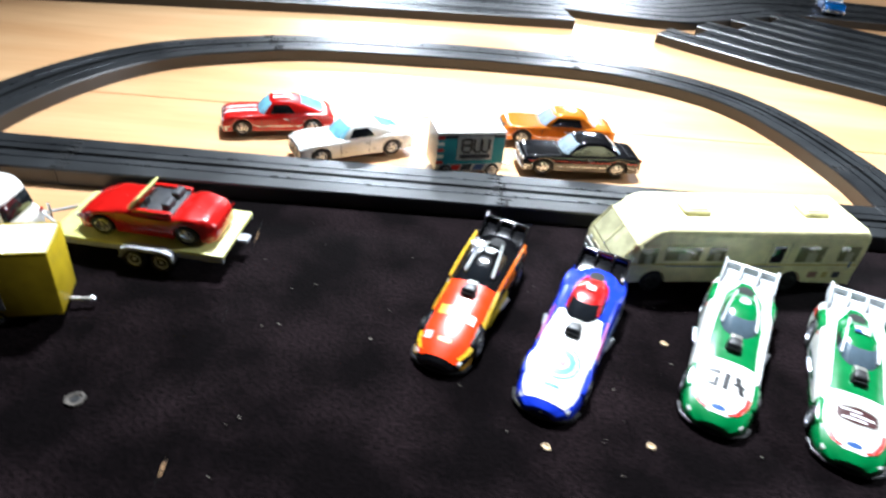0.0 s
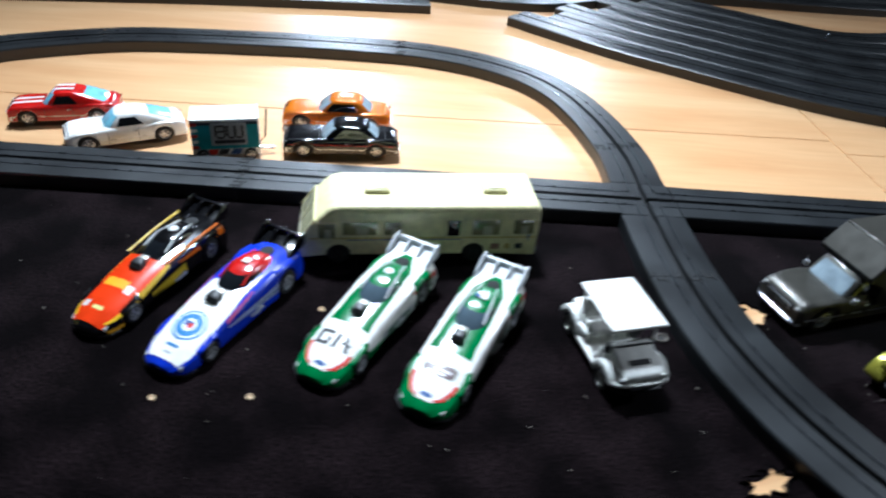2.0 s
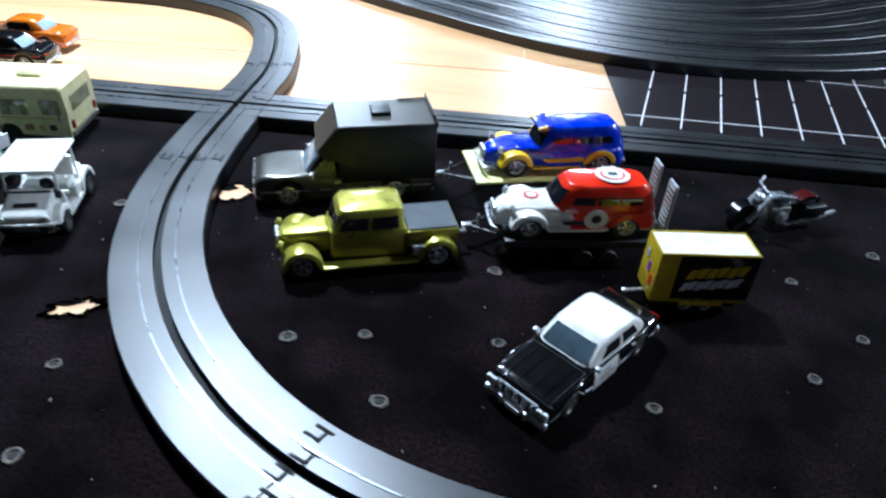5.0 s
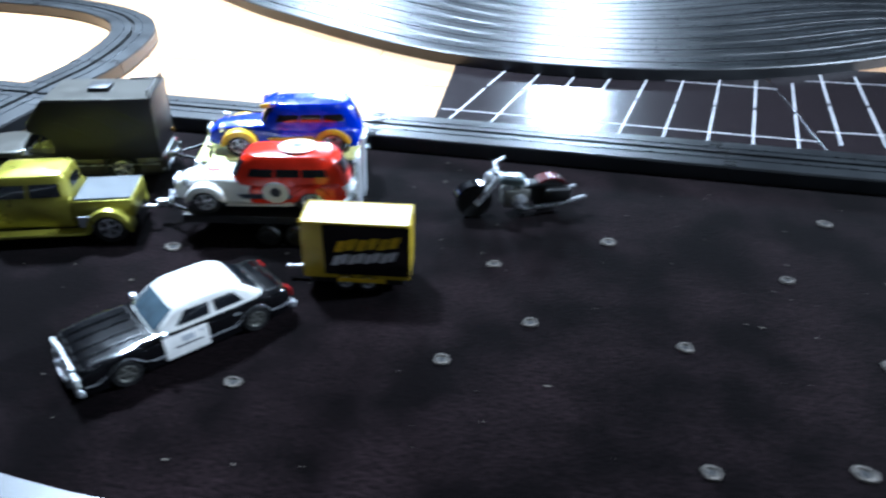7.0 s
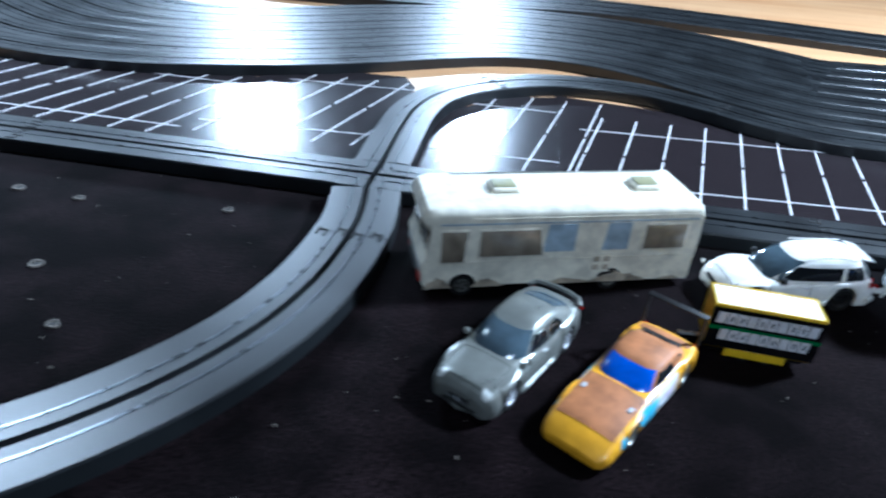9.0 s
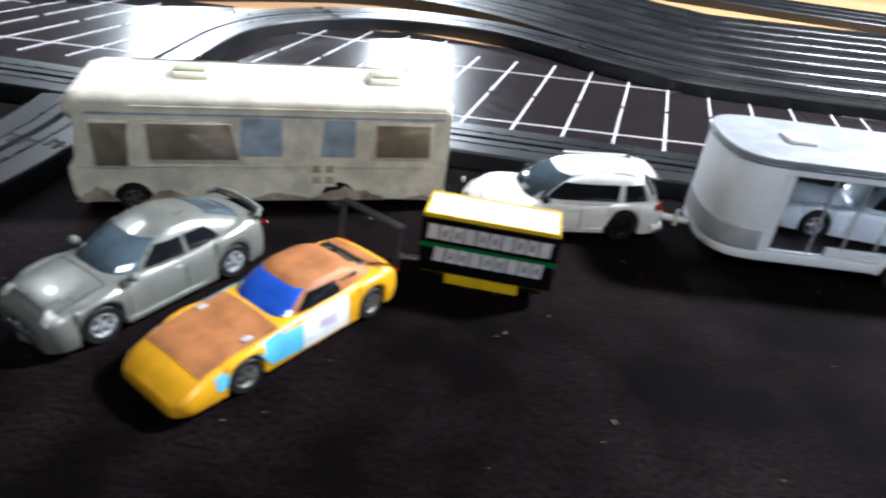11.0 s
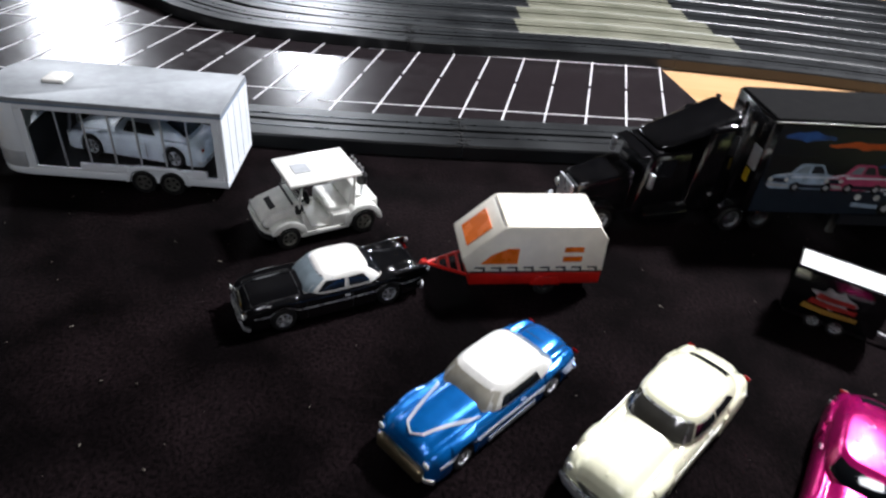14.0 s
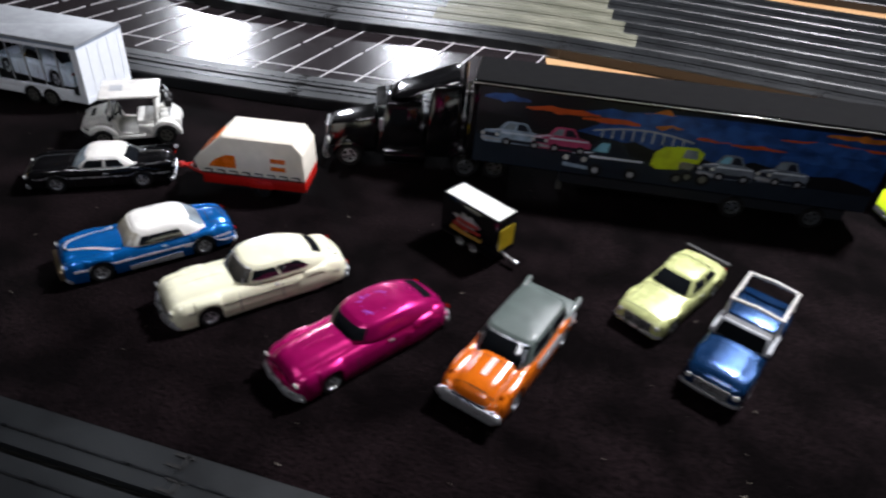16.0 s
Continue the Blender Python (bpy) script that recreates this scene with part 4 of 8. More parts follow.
# ---- box trailers with printed sides ----
def box_trailer(name, label, x, y, heading, L, W, H, body, roof, z0=5.0, wheel_r=4.2, hitch=1, wheels=True, rim=None):
    c = thing(name, x, y, heading, label, "trailer", 0.014)
    part("body", box(-L / 2, L / 2, -W / 2, W / 2, z0, H - 0.6, 0.6, 2), body, c)
    part("roof", box(-L / 2 + 0.9, L / 2 - 0.9, -W / 2 + 0.9, W / 2 - 0.9, H - 0.5, H, 0.3, 1), roof, c)
    for s in (1, -1):
        part("roof_edge", box(-L / 2, L / 2, s * (W / 2 - 0.45) - 0.45, s * (W / 2 - 0.45) + 0.45, H - 0.65, H + 0.25, 0.2, 1), body, c)
        part("roof_edge", box(s * (L / 2 - 0.45) - 0.45, s * (L / 2 - 0.45) + 0.45, -W / 2 + 0.9, W / 2 - 0.9, H - 0.65, H + 0.25, 0.2, 1), body, c)
    part("chassis", box(-L * 0.44, L * 0.44, -W * 0.4, W * 0.4, 2.5, z0 + 0.3, 0.3, 1), BLACKPL, c)
    if wheels:
        for s in (1, -1):
            for wxx in (-4.6, 4.6):
                wheel(c, wxx, s * (W / 2 - 1.4), wheel_r, wheel_r, 2.8, rim or CHROME, "spoke", s)
    t = part("hitch", tube([(hitch * L / 2, 0, z0 - 0.5), (hitch * (L / 2 + 6), 0, z0 - 1.2), (hitch * (L / 2 + 8), 0, z0 - 1.0)], 0.9), CHROME, c, "chrome hitch")
    part("coupler", lathe([(0.3, 0), (1.3, 0.6), (1.3, 1.8), (0.3, 2.4)], 12, None, "z", (hitch * (L / 2 + 8), 0, z0 - 2.4)), CHROME, t)
    return c


aw = box_trailer("box_trailer", "small teal toy trailer with white roof and printed sides", 4.01, 0.19, 14, 43, 22, 29.5, WHITEPL, WHITEPL, 4.0, 3.6, 1, False)
part("side_panel", box(-21, 21, -11.25, -10.9, 9.0, 26), TEAL, aw, "teal printed side panel", smooth=False)
part("side_band", box(-21, 21, -11.3, -10.9, 26.0, 28), DARKDECAL, aw, smooth=False)
part("sign", box(-9, 13.5, -11.5, -11.1, 11.5, 27.5, 0.3, 1), GREY, aw, "grey printed sign", smooth=False)
for k in range(5):
    part("stripe", box(-21.3, -17.2, -11.4, -11.0, 9.5 + k * 4, 11.6 + k * 4), DECALRED if k % 2 == 0 else WHITEPL, aw, smooth=False)
# the maker's mark: three open shapes over a bar
for a, z0, z1 in ((-5.8, 17.0, 25.4), (1.6, 17.0, 25.4), (6.4, 17.0, 25.4)):
    w = 5.6 if a < 0 else 4.6
    part("sign_mark", tube([(a, -11.6, z1), (a, -11.6, z0 + 1.6), (a + 1.2, -11.6, z0), (a + w - 1.2, -11.6, z0), (a + w, -11.6, z0 + 1.6), (a + w, -11.6, z1)], 0.75, segs=6), BLACKPL, aw)
part("sign_mark", tube([(-5.2, -11.6, 25.4), (-0.2, -11.6, 25.4)], 0.7, segs=6), BLACKPL, aw)
part("sign_mark", tube([(-5.2, -11.6, 21.4), (-0.2, -11.6, 21.4)], 0.7, segs=6), BLACKPL, aw)
part("sign_bar", box(-7, 12, -11.75, -11.3, 13.0, 15.4), DARKDECAL, aw, smooth=False)
for k, (a, m) in enumerate(((-16, DECALBLUE), (-9, DECALRED), (-2, DARKDECAL), (6, DECALBLUE), (12, GREY))):
    part("printed_mark", prism([(a - 4, 4.8), (a + 2, 4.8), (a + 4, 8.6), (a - 2, 8.6)], -11.3, -11.0), m, aw, smooth=False)
for wxx in (-15, 15):
    for s in (1, -1):
        wheel(aw, wxx, s * 10.6, 4.4, 4.4, 2.6, CHROME, "spoke", s)
part("tongue", tube([(21, 6, 4), (25, 7, 8), (27, 9, 27)], 0.6), BLACKPL, aw)


def jagged_logo(c, y, x0, x1, z0, z1, m1, m2):
    """A slanted printed emblem: two rising rows of plain bars."""
    w, h = x1 - x0, z1 - z0
    for row, (base, tall, n, a0, m) in enumerate(((0.44, 0.34, 6, 0.05, m1), (0.04, 0.30, 8, 0.0, m2))):
        for k in range(n):
            a, d = x0 + w * (a0 + 0.9 * k / n), w * 0.9 / n * 0.78
            zz = z0 + h * (base + 0.16 * k / n) + (0.5 if k % 2 else 0)
            part("printed_bar", prism([(a, zz), (a + d, zz + h * 0.02), (a + d + h * 0.12, zz + h * tall), (a + h * 0.10, zz + h * (tall - 0.03))], y, y + 0.3), m, c, smooth=False)


yb = box_trailer("box_trailer", "yellow and black toy box trailer with a printed emblem", 9.445, -1.76, 6.5, 44, 18.5, 32, MUSTARD, WHITEPL, 6.0, 4.4, -1)
part("side_panel", box(-13, 22.1, -9.5, -9.1, 8.2, 31.2), BLACKP, yb, "black side panel", smooth=False)
part("side_panel", box(-13, 22.1, 9.1, 9.5, 8.2, 31.2), BLACKP, yb, "black side panel", smooth=False)
jagged_logo(yb, -9.75, -10, 19, 12, 28, YELLOW, LINEPAINT)
for k in range(3):
    part("end_mark", box(-22.25, -21.9, -6 + k * 4.2, -3.2 + k * 4.2, 12 + k * 5, 18 + k * 4), (DECALRED, VIOLET, GREY)[k], yb, smooth=False)
part("skirt", box(-8, 12, -9.4, -8.8, 4.2, 6.4, 0.2, 1), YELLOW, yb)

yl = box_trailer("box_trailer", "mustard yellow toy box trailer with a white roof", 2.03, -1.43, 12, 58, 22, 35, MUSTARD, WHITEPL, 5.0, 4.4, 1)
part("side_panel", box(-27, 9, -11.3, -10.9, 9, 30), GREY, yl, "printed side panel", smooth=False)
for k in range(4):
    part("printed_mark", box(-14, 6, -11.55, -11.2, 11 + k * 4.6, 13.6 + k * 4.6), (DARKDECAL, YELLOW, DARKDECAL, BLACKPL)[k], yl, smooth=False)

gl = box_trailer("box_trailer", "black and yellow toy box trailer with white printed bars", 15.565, -1.345, -3, 44, 17, 27, YELLOW, WHITEPL, 5.0, 3.8, -1)
part("side_panel", box(-22.3, 22.3, -9.2, -8.7, 6.2, 26), BLACKP, gl, "black printed side panel", smooth=False)
part("side_panel", box(-22.3, 22.3, 8.7, 9.2, 9.2, 25), BLACKP, gl, "black side panel", smooth=False)
part("side_band", box(-22.3, 22.3, -9.4, -9.0, 15.2, 17.0), GREEN, gl, smooth=False)
# two rows of plain printed bars
for row, (zz, n, x0) in enumerate(((18.6, 10, -20.2), (10.4, 9, -17.6))):
    for k in range(n):
        a = x0 + k * 4.05
        part("printed_bar", prism([(a, zz), (a + 3.5, zz), (a + 3.9, zz + 5.4), (a + 0.4, zz + 5.4)], -9.55, -9.15), LINEPAINT, gl, smooth=False)
        if k % 3:
            part("bar_slit", prism([(a + 1.4, zz + 1.4), (a + 2.2, zz + 1.4), (a + 2.5, zz + 3.9), (a + 1.7, zz + 3.9)], -9.65, -9.2), BLACKP, gl, smooth=False)
part("skirt", box(-13, 12, -9.0, -8.4, 1.8, 6.0, 0.2, 1), YELLOW, gl, "yellow lower skirt")
for k in range(3):
    part("end_mark", box(21.9, 22.4, -6 + k * 4.4, -3 + k * 4.4, 9 + 2 * k, 21 - 3 * k), (FLAME, BLACKPL, ORANGEPL)[k], gl, smooth=False)

bb = box_trailer("box_trailer", "black toy box trailer with white roof and red emblem", 20.385, -1.425, -27.5, 39, 16.5, 28, BLACKP, WHITEPL, 5.0, 3.8, 1)
crest = [(-1 + (8.0 + 1.6 * math.sin(5 * a) + 0.9 * math.cos(9 * a)) * math.cos(a), 17.5 + (4.6 + 1.0 * math.sin(7 * a)) * math.sin(a)) for a in [math.tau * k / 40 for k in range(40)]]
part("emblem", prism(crest, -8.75, -8.4), plain("weathered_white_decal", "8d9092", 0.5, wear=0.5), bb, "ragged grey emblem", smooth=False)
for k in range(3):
    part("emblem_bar", prism([(-12 + 2 * k, 9.6 + k * 3.4), (-3, 9.2 + k * 3.4), (10 - 1.5 * k, 10.2 + k * 3.4), (10.5 - 1.5 * k, 12.2 + k * 3.4), (-3, 11.6 + k * 3.4), (-11 + 2 * k, 12.2 + k * 3.4)], -9.0, -8.7), plain("faded_red_decal", "8e1f18", 0.45, wear=0.4) if k != 0 else plain("gold_decal", "8c6d2a", 0.4), bb, smooth=False)
part("end_panel", box(19.3, 19.75, -6, 6, 9, 22), MUSTARD, bb, "yellow printed end", smooth=False)


# ---- motorhomes ----
def motorhome(name, label, x, y, heading, L, W, H, nose, body, vent_lid, round_edge=3.0):
    """nose: side outline of the front, from the foot upwards, as (x from the front, z)."""
    c = thing(name, x, y, heading, label, "motorhome", 0.014)
    fx = L / 2
    zb, rw = 4.2, 5.6
    wf, wr = fx - 21, fx - 95
    out = [(-fx + 1, zb), ]
    for ax in (wr, wf):
        for k in range(9):
            a = math.pi - math.pi * k / 8
            out.append((ax + 6.8 * math.cos(a), max(zb, rw + 6.8 * math.sin(a))))
    out += [(fx - d, z) for d, z in nose]
    out += [(-fx + 2.5, H), (-fx + 0.6, H - 2), (-fx, H * 0.6)]
    bm = prism(out, -W / 2, W / 2)
    high = [e for e in bm.edges if min(v.co.z for v in e.verts) > H * 0.6 * MM and max(abs(v.co.x) for v in e.verts) <= fx * MM and abs(e.verts[0].co.y - e.verts[1].co.y) < 1e-6]
    bmesh.ops.bevel(bm, geom=high, offset=round_edge * MM, segments=5, affect="EDGES", profile=0.5)
    part("body", bm, body, c, angle=30)
    for s in (1, -1):
        part("rub_rail", box(-fx + 1, fx - 4, s * W / 2 - 0.25, s * W / 2 + 0.25, H * 0.40, H * 0.40 + 0.5), body, c, smooth=False)
        part("roof_gutter", box(-fx + 3, fx - 24, s * W / 2 - 0.2, s * W / 2 + 0.3, H - round_edge - 1.2, H - round_edge - 0.6), body, c, smooth=False)
    part("chassis", box(-fx + 4, fx - 8, -W / 2 + 5, W / 2 - 5, 2, 12), BLACKPL, c, smooth=False)
    for ax in (wf, wr):
        for s in (1, -1):
            wheel(c, ax, s * (W / 2 - 2.0), rw, rw, 4.2, DULLMETAL if H > 40 else BLACKPL, "spoke", s)
    for vx in (fx - 42, -fx + 24):
        v = part("roof_vent", box(vx - 7, vx + 7, -6, 6, H - 0.6, H + 2.6, 1.5, 3), body, c)
        part("vent_lid", box(vx - 5.5, vx + 5.5, -4.6, 4.6, H + 2.4, H + 3.2, 0.4, 2), vent_lid, v)
    part("rear_bumper", box(-fx - 0.8, -fx + 1.5, -W / 2 + 1, W / 2 - 1, 4.5, 7.5, 0.5, 2), DULLMETAL, c)
    part("front_bumper", box(fx - nose[0][0] - 0.6, fx - nose[0][0] + 1.2, -W / 2 + 1, W / 2 - 1, 4.5, 8, 0.6, 2), DULLMETAL, c)
    return c


def side_pane(c, x0, x1, z0, z1, y, material, name="side_window", out=0.25, slant=0.0):
    for s in (1, -1):
        part(name, prism([(x0 + slant, z0), (x1, z0), (x1, z1), (x0, z1)], s * y - 0.2, s * y + out * s if s > 0 else s * y + 0.2 - 0.45, 0.12), material, c)


rv = motorhome("motorhome", "cream plastic toy motorhome with roof vents", 5.315, -0.715, 187, 131, 38, 36, [(0, 4.2), (0, 12), (1.0, 15), (3.2, 18), (9, 26.4), (15, 33), (18, 35), (22, 36)], CREAM, CREAM)
W2 = 19
SHADEDCREAM = plain("shaded_cream_plastic", "a8a488", 0.5)
# see-through side windows; the cream moulding behind is laid on in a shaded cream
for x0, x1, z0, z1 in ((46, 55, 16.5, 25.5), (24, 42, 18.5, 26.5), (11, 20, 18.5, 26.5), (-21, -14, 17.5, 27.5), (-43, -28, 18, 27.5), (-62, -51, 18.5, 27.5)):
    side_pane(rv, x0 - 0.7, x1 + 0.7, z0 - 0.7, z1 + 0.7, W2, CREAM, "window_frame", 0.2)
    side_pane(rv, x0, x1, z0, z1, W2, OLIVEGLASS if x0 != -21 else SMOKE, "side_window", 0.3)
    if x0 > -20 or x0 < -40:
        side_pane(rv, x0 + (x1 - x0) * 0.25, x0 + (x1 - x0) * 0.62, z0, z0 + (z1 - z0) * 0.62, W2, SHADEDCREAM, "seat_back", 0.36)
part("windscreen", pane(((64.4, -17.4, 15.2), (64.4, 17.4, 15.2), (56.6, 17.4, 26.8), (56.6, -17.4, 26.8)), 0.02, 0.98, 0.02, 0.98, 0.45, 1.2), CLEARCREAM, rv, "see-through cream-tinted windscreen")
part("windscreen_post", tube([(65.0, 0, 15.4), (57.2, 0, 26.8)], 0.5), CREAM, rv)
part("screen_frame", tube([(64.6, -17.8, 15.4), (56.8, -17.8, 26.8), (56.8, 17.8, 26.8), (64.6, 17.8, 15.4)], 0.6), CREAM, rv)
for s in (1, -1):
    part("side_stripe", box(-64, 60, s * 19.05 - 0.15, s * 19.05 + 0.15, 16.0, 16.5), MUSTARD, rv, smooth=False)
    part("side_stripe", box(-22, 40, s * 19.05 - 0.15, s * 19.05 + 0.15, 14.9, 15.4), DECALBLUE, rv, smooth=False)
    part("printed_mark", box(-44, -39, s * 19.05 - 0.15, s * 19.05 + 0.15, 8.5, 12), plain("faded_red_print", "93685a", 0.5), rv, smooth=False)
    part("printed_mark", box(-50, -47, s * 19.05 - 0.15, s * 19.05 + 0.15, 8.5, 12), plain("faded_yellow_print", "b5a05a", 0.5), rv, smooth=False)
    part("printed_mark", box(-57, -53, s * 19.05 - 0.15, s * 19.05 + 0.15, 8.5, 12), DARKDECAL, rv, smooth=False)
    part("printed_mark", box(-60.6, -59.4, s * 19.05 - 0.15, s * 19.05 + 0.15, 14, 26), DECALBLUE, rv, smooth=False)
    part("door_gap", box(-12.6, -12.2, s * 19.05 - 0.15, s * 19.05 + 0.15, 6, 29), SHADEDCREAM, rv, smooth=False)
    part("door_gap", box(-23.2, -22.8, s * 19.05 - 0.15, s * 19.05 + 0.15, 6, 29), SHADEDCREAM, rv, smooth=False)
    part("tail_light", box(-66.2, -65.2, s * 15 - 1.2, s * 15 + 1.2, 9, 14, 0.3, 1), LENSRED, rv)
part("rear_window", box(-66.0, -65.1, -12, 12, 18.5, 28, 0.2, 1), OLIVEGLASS, rv)
lamps(rv, 65.2, 14, 9.5, 2.0)
part("grille", box(64.6, 66.0, -9, 9, 7.5, 11.5, 0.3, 1), SHADEDCREAM, rv)

DUSTYWHITE = plain("dusty_white_plastic", "e4decb", 0.5, wear=0.2)
rv2 = motorhome("motorhome", "dusty off-white toy motorhome with a flat front", 14.64, -0.885, 199.4, 138, 43, 46, [(4, 4.2), (1.5, 8), (1, 18), (3.5, 22), (5.0, 34), (2.0, 36), (1.0, 38.5), (1.6, 41.5), (4, 44.4), (9, 46)], DUSTYWHITE, plain("olive_vent_plastic", "8d8a66", 0.5), 4.0)
BROWNGLASS = glassy("brown_window_plastic", "857a6a", 0.25)
PALEBLUEWALL = plain("pale_blue_decal", "9fb0bd", 0.5, wear=0.25)
GRIME = plain("brown_grime", "a89c88", 0.8, wear=0.5)
for x0, x1, z0, z1, m, lean in ((47, 59, 19, 35, BROWNGLASS, 1.5), (13, 41, 21.5, 35, BROWNGLASS, -2.5), (-61, -40, 23, 36, BROWNGLASS, 0.0)):
    for s in (1, -1):
        part("window_frame", prism([(x0 - 1 + lean, z0 - 1), (x1 + 1, z0 - 1), (x1 + 1.4, z1 + 1), (x0 - 1, z1 + 1)], s * 21.5 - 0.35, s * 21.5 + 0.35, 0.15), DUSTYWHITE, rv2)
        part("side_window", prism([(x0 + lean, z0), (x1, z0), (x1 + 0.4, z1), (x0, z1)], s * 21.5 - 0.5, s * 21.5 + 0.5, 0.12), m, rv2)
for x0, x1 in ((-5, 10.5), (-32, -19)):
    for s in (1, -1):
        part("side_panel", prism([(x0, 23), (x1, 23), (x1 - 1.5, 37.6), (x0, 37.6)], s * 21.5 - 0.2, s * 21.5 + 0.2), PALEBLUEWALL, rv2, "faded pale blue panel", smooth=False)
rng = random.Random(8)
for s in (1, -1):
    part("side_stripe", box(-66, 60, s * 21.5 - 0.22, s * 21.5 + 0.22, 38.2, 38.9), PALEBLUEWALL, rv2, smooth=False)
    part("door_plate", box(-25, -15, s * 21.5 - 0.3, s * 21.5 + 0.3, 10.5, 21, 0.1, 1), DUSTYWHITE, rv2)
    for k in range(4):
        part("vent_hole", box(-24 + 5 * (k % 2), -21 + 5 * (k % 2), s * 21.5 - 0.45, s * 21.5 + 0.45, 12 + 4.6 * (k // 2), 14.8 + 4.6 * (k // 2)), GRIME, rv2, smooth=False)
    # dirt splashed round the wheels
    for cx, r, hgt in ((-30, 15, 6.0), (-4, 12, 3.6), (36, 8, 5.0), (60, 7, 6.0), (-58, 6, 2.0)):
        n = 11
        up = [(cx - r + 2 * r * k / n, 5.0 + hgt * math.sin(math.pi * k / n) * rng.uniform(0.6, 1.0)) for k in range(n + 1)]
        part("dirt_splash", prism(up + [(cx + r, 4.7), (cx - r, 4.7)], s * 21.5 - 0.12, s * 21.5 + 0.12), GRIME, rv2, "dried brown dirt", smooth=False)
part("windscreen", box(63.0, 65.4, -18, 18, 22.5, 34, 0.4, 1), BROWNGLASS, rv2)
part("windscreen_post", box(65.0, 65.9, -0.8, 0.8, 22.5, 34, 0.2, 1), DUSTYWHITE, rv2)
part("grille", box(67.3, 68.6, -12, 12, 8, 15, 0.3, 1), DULLMETAL, rv2)
for k in range(4):
    part("grille_bar", box(68.3, 68.9, -11.5, 11.5, 8.8 + k * 1.6, 9.4 + k * 1.6), SEAMDARK, rv2, smooth=False)
for s in (1, -1):
    part("headlight", lathe([(2.3, 0), (2.3, 0.8), (1.6, 1.2)], 14, None, "x", (67.4, s * 15, 13.5)), LAMPGLASS, rv2)
    part("front_mark", box(67.0, 68.3, s * 15 - 2.6, s * 15 + 2.6, 6.4, 10.4, 0.3, 1), DECALRED, rv2, "red corner lamp")
part("roof_rail", tube([(-60, -17, 46.2), (50, -17, 46.2)], 0.4), DULLMETAL, rv2)


# ---- dragsters with fibreglass bodies ----
FUNNY = [(0, 15.6, 0.94), (0.06, 16.6, 0.98), (0.2, 17.2, 1.0), (0.36, 16.8, 0.98), (0.5, 15.6, 0.95), (0.62, 14.0, 0.93), (0.74, 11.9, 0.93), (0.84, 9.8, 0.92), (0.91, 8.0, 0.87), (0.955, 6.6, 0.78), (0.985, 5.6, 0.66), (1, 4.8, 0.56)]


